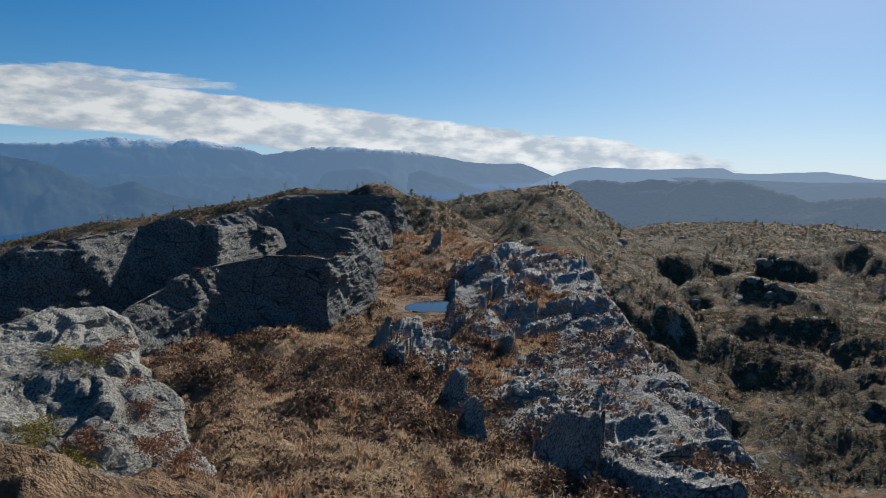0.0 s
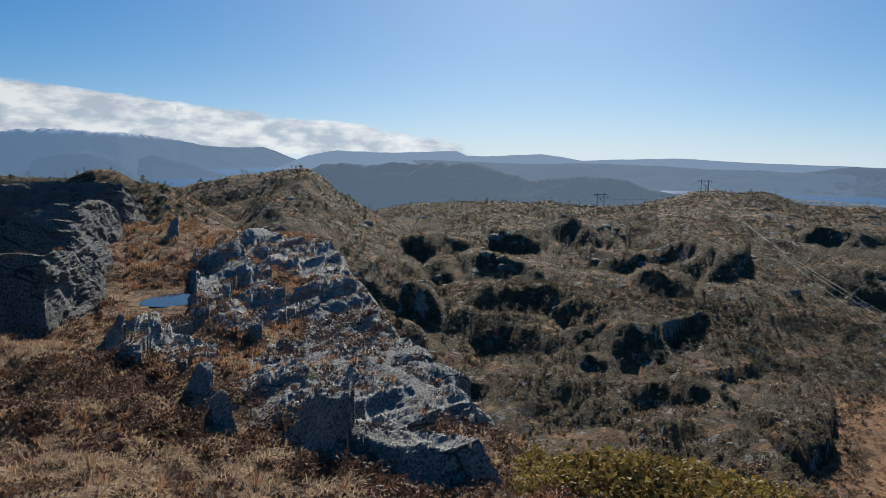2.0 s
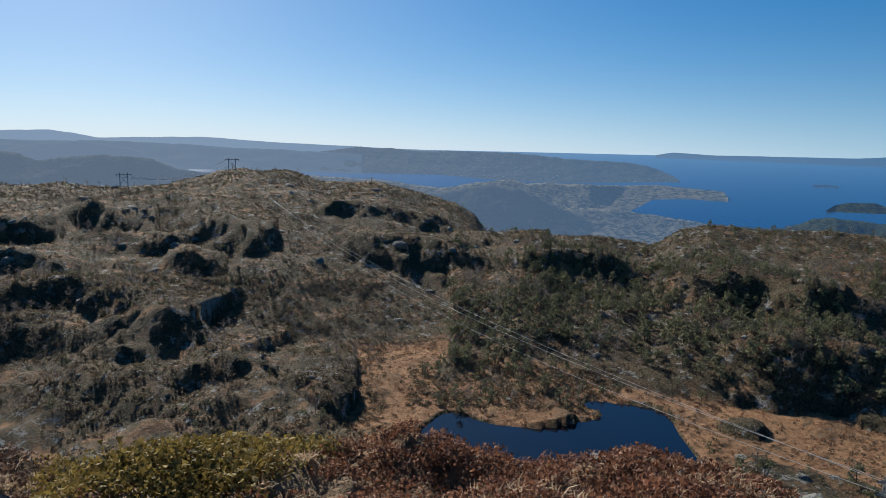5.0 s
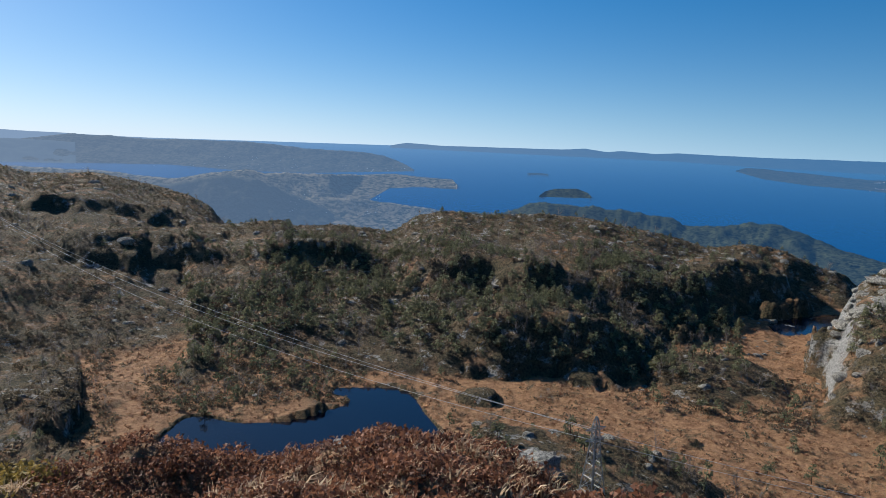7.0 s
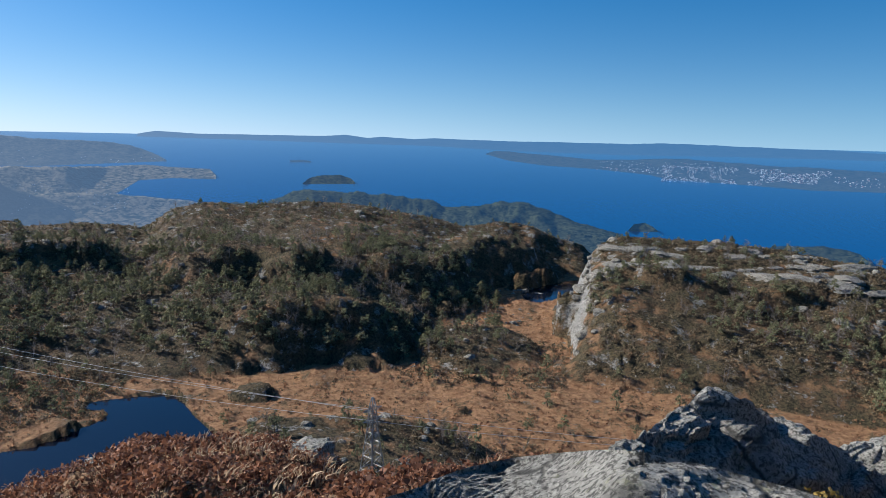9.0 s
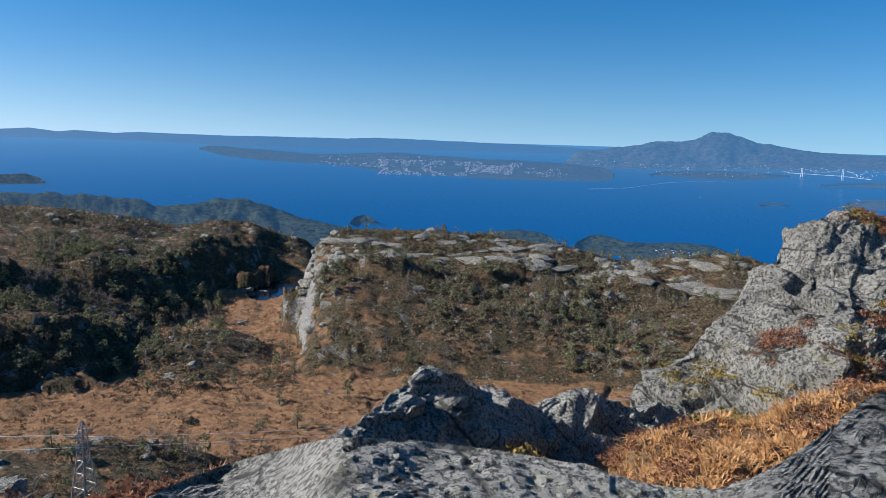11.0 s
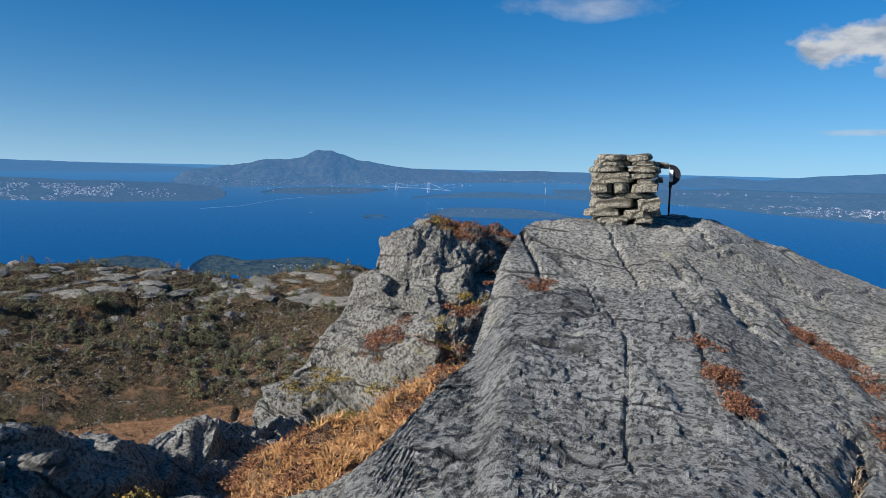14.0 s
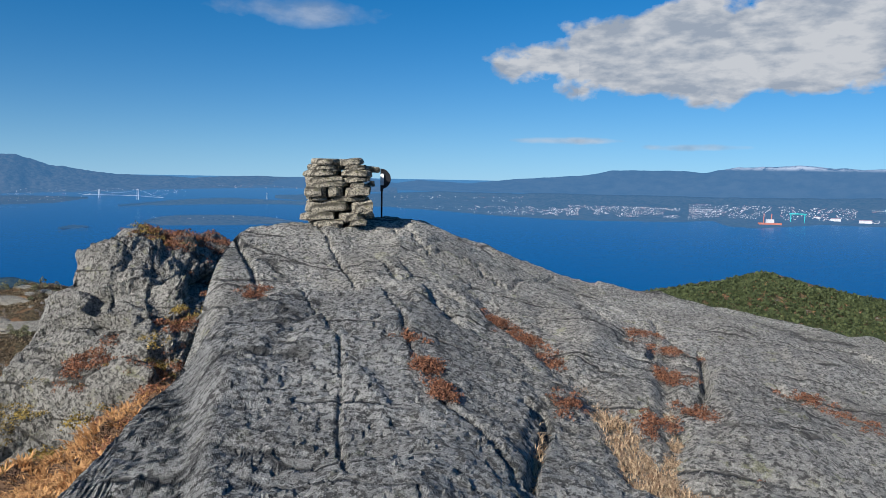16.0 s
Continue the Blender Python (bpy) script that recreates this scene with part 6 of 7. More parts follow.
def house_cloud(name, spots, label, seed, mat, size=1.0):
    """Far houses as one mesh: spots are (azimuth range, elevation range, number)."""
    rng = np.random.default_rng(seed)
    V, F, n = [], [], 0
    for a0, a1, e0, e1, count in spots:
        az, t = rng.uniform(a0, a1, count), rng.uniform(0, 1, count)
        keep = vnoise(np.stack([az * 1.1, t * 2.0, np.full(count, seed)], 1), seed) > -0.25
        az, t = az[keep], t[keep]
        el = e0 + (e1 - e0) * t
        d = DROP / np.tan(np.radians(-el)) * 0.985
        r = drawn_in(d)
        c = polar(az, r, r * np.tan(np.radians(el)))
        for i in range(len(az)):
            hit = FAR_TREE.ray_cast(Vector((0, 0, 0)), Vector(c[i]).normalized())[0]
            if hit:
                c[i] = np.array(hit) * 0.999
        r = np.hypot(c[:, 0], c[:, 1])
        w = r * np.radians(rng.uniform(0.016, 0.05, len(az))) * size
        h = r * np.radians(rng.uniform(0.014, 0.028, len(az))) * size
        for k in range(len(az)):
            a = math.radians(az[k])
            s, o = np.array((math.cos(a), -math.sin(a), 0)), np.array((math.sin(a), math.cos(a), 0))
            W, H, q = w[k], h[k], c[k]
            base = [q - s * W, q + s * W, q + s * W + o * W * 1.4, q - s * W + o * W * 1.4]
            V += base + [b + np.array((0, 0, H)) for b in base] + [q + o * W * 0.7 - s * W + np.array((0, 0, H * 1.7)), q + o * W * 0.7 + s * W + np.array((0, 0, H * 1.7))]
            F += [(n, n + 1, n + 5, n + 4), (n + 1, n + 2, n + 6, n + 5), (n + 3, n, n + 4, n + 7), (n + 4, n + 5, n + 9, n + 8), (n + 6, n + 7, n + 8, n + 9)]
            n += 10
    return tagged(new(name, raw_mesh(name, np.array(V), F, mat)), label, "houses", kind="stuff")


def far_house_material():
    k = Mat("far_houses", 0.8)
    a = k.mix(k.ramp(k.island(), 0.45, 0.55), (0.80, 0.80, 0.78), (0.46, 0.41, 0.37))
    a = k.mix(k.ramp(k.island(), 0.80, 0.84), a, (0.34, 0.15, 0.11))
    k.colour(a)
    # half of the houses' look is haze, painted on as emission
    with_haze_glow(k, (0.10, 0.17, 0.30), 0.5, 0.75)
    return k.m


HOUSES = far_house_material()


def build_towns():
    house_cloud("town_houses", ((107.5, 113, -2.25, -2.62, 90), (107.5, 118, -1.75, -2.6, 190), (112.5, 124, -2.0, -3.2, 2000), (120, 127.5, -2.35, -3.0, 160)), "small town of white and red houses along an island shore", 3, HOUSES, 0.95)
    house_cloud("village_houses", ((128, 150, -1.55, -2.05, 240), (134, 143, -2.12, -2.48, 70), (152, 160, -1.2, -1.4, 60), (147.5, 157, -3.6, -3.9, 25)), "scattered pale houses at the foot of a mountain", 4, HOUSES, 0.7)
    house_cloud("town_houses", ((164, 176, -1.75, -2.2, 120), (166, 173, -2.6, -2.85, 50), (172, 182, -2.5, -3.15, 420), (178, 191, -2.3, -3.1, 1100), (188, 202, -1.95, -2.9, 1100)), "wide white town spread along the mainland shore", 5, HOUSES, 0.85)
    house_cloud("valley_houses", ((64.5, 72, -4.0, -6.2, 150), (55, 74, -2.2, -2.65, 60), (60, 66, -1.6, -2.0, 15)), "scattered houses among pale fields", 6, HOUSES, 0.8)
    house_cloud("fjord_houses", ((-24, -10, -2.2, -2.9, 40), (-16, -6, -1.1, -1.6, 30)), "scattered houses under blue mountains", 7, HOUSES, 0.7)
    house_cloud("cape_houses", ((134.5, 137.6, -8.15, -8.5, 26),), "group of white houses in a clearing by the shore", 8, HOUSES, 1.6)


def build_shipyard():
    """Harbour sheds, a teal gantry crane and a red drilling rig on the mainland shore."""
    teal = plain_material("teal_paint", (0.05, 0.42, 0.46), 0.5)
    red = plain_material("red_paint", (0.42, 0.16, 0.12), 0.6)
    base = Vector(sea_point(196.0, -3.05))
    flat = math.hypot(base.x, base.y)
    deg = flat * math.radians(1.0)
    side = Vector((base.y, -base.x, 0)).normalized()
    crane = new("gantry_crane")
    for s in (-0.45, 0.45):
        bm = bmesh.new()
        rod(bm, base + side * deg * s, base + side * deg * s + Vector((0, 0, deg * 0.62)), deg * 0.035, 4)
        part("leg", bm, teal, crane)
    bm = bmesh.new()
    rod(bm, base - side * deg * 0.55 + Vector((0, 0, deg * 0.62)), base + side * deg * 0.55 + Vector((0, 0, deg * 0.62)), deg * 0.05, 4)
    part("girder", bm, teal, crane)
    tagged(crane, "large teal gantry crane at a shipyard", "crane")
    rig = new("drilling_rig")
    b = Vector(sea_point(194.2, -3.30))
    part("hull", box_bm(deg * 1.5, deg * 0.4, deg * 0.12, b + Vector((0, 0, deg * 0.1))), red, rig)
    part("deck_house", box_bm(deg * 0.5, deg * 0.3, deg * 0.26, b + Vector((0, 0, deg * 0.28))), FARWHITE, rig)
    for s in (-0.4, 0.1):
        bm = bmesh.new()
        rod(bm, b + side * deg * s, b + side * deg * s + Vector((0, 0, deg * 0.8)), deg * 0.03, 4)
        part("derrick", bm, red, rig)
    tagged(rig, "red and white drilling rig moored at the quay", "rig")
    for a, e, w in ((197.2, -2.78, 0.5), (198.4, -2.85, 0.8), (200.2, -2.9, 1.0)):
        q = Vector(sea_point(a, e))
        shed = new("harbour_shed")
        shed.matrix_world = Matrix.Translation(q) @ Matrix.Rotation(radians(-a), 4, "Z")
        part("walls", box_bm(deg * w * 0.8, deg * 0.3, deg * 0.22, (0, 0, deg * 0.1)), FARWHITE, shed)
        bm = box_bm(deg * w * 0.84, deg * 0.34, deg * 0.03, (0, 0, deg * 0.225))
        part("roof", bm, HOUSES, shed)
        tagged(shed, "long white harbour shed", "shed", "harbour sheds")


build_bridge()
build_boats()
build_towns()
build_shipyard()
# ---- plants ----
def blades(name, base, height, spread, per, width, label, mat, seed, lean=0.5, category="grass"):
    """Tufts of bent blades as one mesh; base: n x 3, height: n."""
    rng = np.random.default_rng(seed)
    n = len(base)
    a = rng.uniform(0, 2 * np.pi, (n, per))
    out = np.stack([np.cos(a), np.sin(a), 0 * a], -1)
    side = np.stack([-np.sin(a), np.cos(a), 0 * a], -1)
    foot = base[:, None, :] + out * (rng.uniform(0, 0.5, (n, per)) * spread[:, None])[..., None]
    h = (height[:, None] * rng.uniform(0.5, 1.1, (n, per)))[..., None]
    up = np.array((0, 0, 1.0))
    wind = np.array((0.25, -0.35, 0.0))
    bend = rng.uniform(0.2, 1.0, (n, per))[..., None] * lean
    mid = foot + up * h * 0.62 + (out + wind) * h * bend * 0.45
    tip = foot + up * h * (1.0 - 0.35 * bend) + (out + wind) * h * bend * 1.25
    w = (width * rng.uniform(0.6, 1.4, (n, per)))[..., None]
    v = np.stack([foot - side * w, foot + side * w, mid + side * w * 0.7, mid - side * w * 0.7, tip], 2).reshape(-1, 3)
    k = np.arange(n * per) * 5
    f = np.concatenate([np.stack([k, k + 1, k + 2], 1), np.stack([k, k + 2, k + 3], 1), np.stack([k + 3, k + 2, k + 4], 1)])
    return tagged(new(name, raw_mesh(name, v, f, mat)), label, category, kind="stuff")


def sprays(base, size, per, leaf, seed, tall=0.7, up=0.2):
    """Bushes as many small leaves through a dome; returns vertices and faces."""
    rng = np.random.default_rng(seed)
    n = len(base)
    d = rng.normal(size=(n, per, 3))
    d[..., 2] = np.abs(d[..., 2]) + up
    d /= np.linalg.norm(d, axis=2, keepdims=True)
    c = base[:, None, :] + d * (size[:, None] * rng.uniform(0.55, 1.05, (n, per)))[..., None] * np.array((1, 1, tall))
    s = (leaf * size[:, None] * rng.uniform(0.6, 1.4, (n, per)))[..., None]
    e1 = rng.normal(size=(n, per, 3))
    e1 /= np.linalg.norm(e1, axis=2, keepdims=True)
    e2 = np.cross(e1, d + 0.4 * rng.normal(size=(n, per, 3)))
    e2 /= np.linalg.norm(e2, axis=2, keepdims=True) + 1e-6
    v = np.stack([c - e1 * s, c + e1 * s, c + e2 * s * 1.5 + d * s * 0.5], 2).reshape(-1, 3)
    return v, np.arange(len(v)).reshape(-1, 3)


def bushes(name, base, size, per, leaf, label, mat, seed, category="shrub", tall=0.7):
    v, f = sprays(base, size, per, leaf, seed, tall)
    return tagged(new(name, raw_mesh(name, v, f, mat)), label, category, kind="stuff")


def scatter(seed, count, a0, a1, r0, r1, keep=None, lift=0.0):
    """Points spread evenly over a sector of the ground."""
    rng = np.random.default_rng(seed)
    az = rng.uniform(a0, a1, count)
    r = np.sqrt(rng.uniform(r0 * r0, r1 * r1, count))
    if keep is not None:
        ok = keep(az, r, rng)
        az, r = az[ok], r[ok]
    z = ground_z(az, r) + lift
    return polar(az, r, z), az, r, rng


def patchy(scale, level, seed):
    def keep(az, r, rng):
        p = polar(az, r, 0 * r)
        return fbm(p / scale, 3, 0.55, seed) > level + 0.25 * rng.normal(size=len(r))
    return keep


def dry(az, r):
    p = polar(az, r, 0 * r)
    wet = np.zeros(len(r), bool)
    for poly in TARN_POLY.values():
        wet |= inside(poly, p[:, 0], p[:, 1])
    return ~wet


def build_meadow():
    free = lambda az, r, rng: (np.abs(az + 1.0) > 2.8) | (np.abs(r - 36) > 3.5)
    p, az, r, rng = scatter(1, 11000, -21, 27, 9.5, 40, free)
    blades("meadow_grass", p, rng.uniform(0.08, 0.20, len(p)), rng.uniform(0.10, 0.30, len(p)), 7, 0.012, "pale dry grass of the moor meadow", GRASS, 2, 0.8)
    p, az, r, rng = scatter(3, 2600, -24, 28, 9.5, 60, lambda az, r, rng: free(az, r, rng) & patchy(3.0, 0.05, 8)(az, r, rng))
    blades("rusty_tufts", p, rng.uniform(0.16, 0.36, len(p)), rng.uniform(0.14, 0.34, len(p)), 22, 0.011, "rust-brown tufts of deer grass", GRASS_RED, 4, 0.7)
    p, az, r, rng = scatter(5, 4200, -22, 27, 10, 48, lambda az, r, rng: free(az, r, rng) & patchy(1.5, 0.02, 9)(az, r, rng))
    bushes("heather_clumps", p, rng.uniform(0.16, 0.46, len(p)), 60, 0.11, "dark brown heather clumps in the meadow", HEATHER_DARK, 6)
    p, az, r, rng = scatter(9, 700, -20, 25, 10, 26, lambda az, r, rng: free(az, r, rng) & patchy(2.2, 0.1, 29)(az, r, rng))
    bushes("heather_tussocks", p, rng.uniform(0.25, 0.55, len(p)), 110, 0.085, "dark rounded heather tussocks in pale grass", HEATHER_DARK, 30, "shrub", 0.8)
    p, az, r, rng = scatter(7, 2600, -4, 17, 22, 66, lambda az, r, rng: free(az, r, rng) & patchy(3.0, -0.15, 10)(az, r, rng))
    blades("ridge_grass", p, rng.uniform(0.2, 0.5, len(p)), rng.uniform(0.2, 0.5, len(p)), 20, 0.02, "rusty grass between the ridge blocks", GRASS_RED, 8, 0.8)


def rock_tops(names, count, seed, level, a0, a1, r0, r1, flat=0.8):
    """Points on the gentle tops of rocks, in patches."""
    from mathutils.bvhtree import BVHTree
    V, F = [], []
    for ob in scene.objects:
        if ob.type == "MESH" and ob.name.split(".")[0] in names:
            n = len(V)
            V += [v.co[:] for v in ob.data.vertices]
            F += [[i + n for i in q.vertices] for q in ob.data.polygons]
    tree = BVHTree.FromPolygons(V, F)
    p, az, r, rng = scatter(seed, count, a0, a1, r0, r1, patchy(2.6, level, seed + 1))
    out = []
    for x, y, z in p:
        hit, normal, _, _ = tree.ray_cast(Vector((x, y, 4.0)), Vector((0, 0, -1)))
        if hit and abs(normal.z) > flat and hit.z > z - 0.3:
            out.append(hit[:])
    return np.array(out), rng


def build_ridge_plants():
    """Heather, moss and straw packed between the beds of the ridge and on the rocks behind the meadow."""
    p, rng = rock_tops(("bed",), 5200, 121, 0.05, -6, 24, 14, 60, 0.6)
    bushes("ridge_heather", p, rng.uniform(0.14, 0.40, len(p)), 46, 0.11, "dark brown heather packed between the ridge beds", HEATHER_DARK, 123)
    p, rng = rock_tops(("bed",), 1800, 133, 0.2, -6, 24, 14, 60, 0.6)
    blades("ridge_straw", p, rng.uniform(0.12, 0.3, len(p)), rng.uniform(0.15, 0.4, len(p)), 18, 0.014, "rusty straw between the ridge beds", GRASS_RED, 134, 1.2)
    p, rng = rock_tops(("bed",), 900, 137, 0.35, -6, 24, 18, 55, 0.6)
    bushes("ridge_moss", p, rng.uniform(0.08, 0.24, len(p)), 40, 0.12, "yellow moss on the ridge beds", MOSS, 138, "moss")
    p, rng = rock_tops(("rock_outcrop",), 3600, 141, 0.15, -40, -2, 24, 76, 0.88)
    bushes("outcrop_heather", p, rng.uniform(0.12, 0.34, len(p)), 40, 0.12, "rust-brown heather on the backs of the rocks", HEATHER, 142)
    p, az, r, rng = scatter(125, 1600, -16, 24, 9.5, 20, patchy(1.6, -0.05, 126))
    blades("straw_tufts", p, rng.uniform(0.10, 0.24, len(p)), rng.uniform(0.15, 0.4, len(p)), 26, 0.008, "pale straw tufts at the meadow's near edge", GRASS, 127, 1.5)


def build_heath():
    p, az, r, rng = scatter(11, 3400, 26, 106, 5.0, 15.5, patchy(1.6, -0.35, 12))
    bushes("heather_bank", p, rng.uniform(0.12, 0.32, len(p)), 66, 0.105, "red-brown heather on the lip below the summit", HEATHER, 12)
    p, az, r, rng = scatter(13, 1500, 24, 108, 5.0, 15, patchy(2.0, 0.05, 14))
    blades("lip_grass", p, rng.uniform(0.10, 0.24, len(p)), rng.uniform(0.12, 0.3, len(p)), 20, 0.012, "dry straw grass among the heather", GRASS, 14, 0.9)
    p, az, r, rng = scatter(15, 420, 27, 47, 11, 17, patchy(2.0, -0.2, 16))
    bushes("juniper_mat", p, rng.uniform(0.3, 0.6, len(p)), 140, 0.075, "olive-yellow juniper mat on the lip", JUNIPER, 16)
    # the grassy gully beside the slab
    p, az, r, rng = scatter(17, 2600, 129, 153, 5.4, 14, None)
    blades("gully_grass", p, rng.uniform(0.05, 0.12, len(p)), rng.uniform(0.10, 0.30, len(p)), 13, 0.010, "golden dry grass in the gully", GRASS_GOLD, 18, 1.9)
    p, az, r, rng = scatter(19, 800, 129, 153, 6.0, 15, patchy(1.2, 0.1, 20))
    bushes("gully_heather", p, rng.uniform(0.09, 0.24, len(p)), 110, 0.09, "dark heather in the gully", HEATHER, 20)
    # junipers against the rocks
    for k, (a, q, s, n) in enumerate(((126.0, 8.0, 0.30, 20), (140.3, 13.3, 0.42, 26), (145.0, 12.6, 0.24, 12), (150.5, 11.0, 0.2, 10))):
        rng = np.random.default_rng(40 + k)
        az, r = a + rng.normal(size=n) * 1.3, q + rng.normal(size=n) * 0.3
        base = polar(az, r, ground_z(az, r) + rng.uniform(0.0, s, n))
        v, f = sprays(base, rng.uniform(0.5, 0.9, n) * s, 160, 0.085, 50 + k, 0.8)
        tagged(new("juniper_bush", raw_mesh("juniper_bush", v, f, JUNIPER)), "low olive-green juniper bush against the rock", "shrub", "juniper bushes")


def build_ledge_plants():
    """Moss cushions and heather in the hollows of the near ledge."""
    rng = np.random.default_rng(90)
    for name, mat, label, n, spots in (("moss_cushions", MOSS, "yellow-green moss cushions on the rock ledge", 60, ((-27.3, 13.6, -12.9), (-26.6, 13.4, -13.6), (-29.5, 11.0, -17.6), (-31, 10.4, -19.4), (-27.0, 10.4, -20.0))),
                                       ("ledge_heather", HEATHER, "brown heather in the hollows of the ledge", 60, ((-23.6, 13.4, -15.2), (-22.6, 12.6, -17.0), (-26, 11.0, -18.6), (-21.4, 10.6, -19.6), (-19.6, 10.4, -21.0), (-24.4, 13.8, -12.6)))):
        pts = []
        for a, r, e in spots:
            q = polar(a + rng.normal(size=n) * 0.7, r + rng.normal(size=n) * 0.25, np.full(n, r * math.tan(radians(e))))
            q[:, 2] += rng.uniform(-0.15, 0.05, n)
            pts.append(q)
        p = np.concatenate(pts)
        bushes(name, p, rng.uniform(0.06, 0.13, len(p)), 40, 0.12, label, mat, 91, "moss" if mat is MOSS else "shrub")
    p, az, r, rng = scatter(92, 260, 2, 14, 26, 60, patchy(4.0, 0.1, 93))
    bushes("moss_cushions", p, rng.uniform(0.12, 0.35, len(p)), 40, 0.12, "yellow moss between the ridge blocks", MOSS, 94, "moss")


def build_outcrop_plants():
    """Heather caps and ledge tufts on the tall outcrop beside the slab: azimuth, distance, spread."""
    from mathutils.bvhtree import BVHTree
    rock = bpy.data.objects["rock_outcrop"]
    tree = BVHTree.FromPolygons([v.co[:] for v in rock.data.vertices], [q.vertices[:] for q in rock.data.polygons])
    rng = np.random.default_rng(110)
    for name, mat, label, spots in (
            ("outcrop_heather", HEATHER, "rust-brown heather caps on the tall outcrop", ((148.6, 19.6, 0.35, 60), (149.4, 19.9, 0.4, 60), (152.6, 20.2, 0.7, 110), (154.2, 20.8, 0.6, 80), (149.6, 15.8, 0.25, 40), (148.4, 14.2, 0.28, 44), (143.2, 15.0, 0.3, 50))),
            ("outcrop_grass_cap", JUNIPER, "olive moss and juniper on the outcrop's ledges", ((147.9, 19.3, 0.3, 40), (149.9, 16.2, 0.2, 26), (148.0, 14.6, 0.2, 26), (137.6, 15.2, 0.4, 60), (142.6, 13.9, 0.3, 40)))):
        pts = []
        for a, r, s, n in spots:
            c = polar(np.array([a]), np.array([r]), np.array([0.0]))[0]
            for _ in range(n):
                x, y = c[0] + rng.normal() * s, c[1] + rng.normal() * s
                hit = tree.ray_cast(Vector((x, y, 5.0)), Vector((0, 0, -1)))[0]
                if hit:
                    pts.append(hit[:])
        p = np.array(pts)
        bushes(name, p, rng.uniform(0.08, 0.2, len(p)), 50, 0.11, label, mat, 111)


def slab_points(az, r):
    return polar(az, r, slab_height(az, r))


def build_slab_plants():
    rng = np.random.default_rng(70)
    A, R, H = [], [], []
    for line, n, wide in (("176.7,7.25 178.9,6.55 181.5,6.10 183.6,5.45", 150, 0.16), ("183.6,5.45 185.2,4.90 187.6,4.53 190.0,4.39 193,4.0", 330, 0.30), ("186.8,6.45 187.7,5.55 187.4,4.9", 170, 0.14), ("176.3,5.41 177.2,4.7 176.8,3.93", 50, 0.06), ("172.6,8.0 174.1,7.58", 50, 0.08), ("191,4.6 194,4.4 197,4.6", 160, 0.3)):
        q = pairs(line)
        t = rng.uniform(0, len(q) - 1, n)
        A.append(np.interp(t, np.arange(len(q)), q[:, 0]) + rng.normal(size=n) * wide * 7)
        R.append(np.interp(t, np.arange(len(q)), q[:, 1]) + rng.normal(size=n) * wide)
    az, r = np.concatenate(A), np.concatenate(R)
    p = slab_points(az, r) - np.array((0, 0, 0.13))
    blades("crack_grass", p, rng.uniform(0.03, 0.075, len(p)), rng.uniform(0.06, 0.16, len(p)), 18, 0.004, "golden dry grass growing in the slab's cracks", GRASS, 71, 1.6)
    A, R = [], []
    for a, q, n, s in ((167.4, 6.05, 30, 0.10), (168.6, 5.45, 36, 0.09), (169.8, 5.0, 30, 0.07), (174.4, 7.6, 40, 0.10), (176.2, 7.3, 46, 0.13), (178.5, 6.8, 30, 0.14), (184.8, 9.4, 30, 0.15), (186.9, 8.6, 36, 0.16), (187, 7.3, 40, 0.14), (160.9, 6.5, 24, 0.08), (155.2, 8.6, 30, 0.12), (191.6, 6.0, 30, 0.16), (193.6, 5.3, 30, 0.16), (189.2, 6.2, 20, 0.1), (196, 7.9, 24, 0.14), (199.5, 7.4, 30, 0.2), (186.3, 5.6, 26, 0.14), (179.6, 5.6, 20, 0.1)):
        A.append(a + rng.normal(size=n) * s * 7)
        R.append(q + rng.normal(size=n) * s)
    az, r = np.concatenate(A), np.concatenate(R)
    p = slab_points(az, r) - np.array((0, 0, 0.04))
    bushes("crack_heather", p, rng.uniform(0.035, 0.085, len(p)), 60, 0.12, "rust-red heather sprigs rooted in the slab", HEATHER, 72)


def pine_parts(seed, tall=1.0):
    """A unit pine: uneven tiers of needle clumps on bare limbs; vertices and faces of crown and trunk."""
    rng = np.random.default_rng(seed)
    n = 20
    h = np.sort(rng.uniform(0.22, 0.97, n))
    reach = (1.03 - h) ** 0.75 * 0.34 * rng.uniform(0.45, 1.15, n) + 0.03
    a = rng.uniform(0, 2 * np.pi, n)
    c = np.stack([np.cos(a) * reach, np.sin(a) * reach, h * tall], 1)
    v, f = sprays(c, 0.055 + 0.09 * (1.05 - h), 8, 0.54, seed + 1, 0.6, 0.1)
    tv, tf = [], []
    for k in range(4):
        b = k / 3
        rr = 0.022 * (1 - b) + 0.003
        for j in range(5):
            tv.append((math.cos(j * 1.2566) * rr + 0.015 * math.sin(b * 5 + seed), math.sin(j * 1.2566) * rr, b * 0.95 * tall))
    for k in range(3):
        for j in range(5):
            tf.append((k * 5 + j, k * 5 + (j + 1) % 5, k * 5 + 5 + (j + 1) % 5, k * 5 + 5 + j))
    for k in range(0, n, 5):
        i = len(tv)
        tv += [(0, 0, h[k] * tall - 0.06), (0.006, 0.006, h[k] * tall - 0.05), tuple(c[k]), tuple(c[k] + np.array((0, 0, 0.01)))]
        tf.append((i, i + 1, i + 2, i + 3))
    return v, f, np.array(tv, float), np.array(tf)


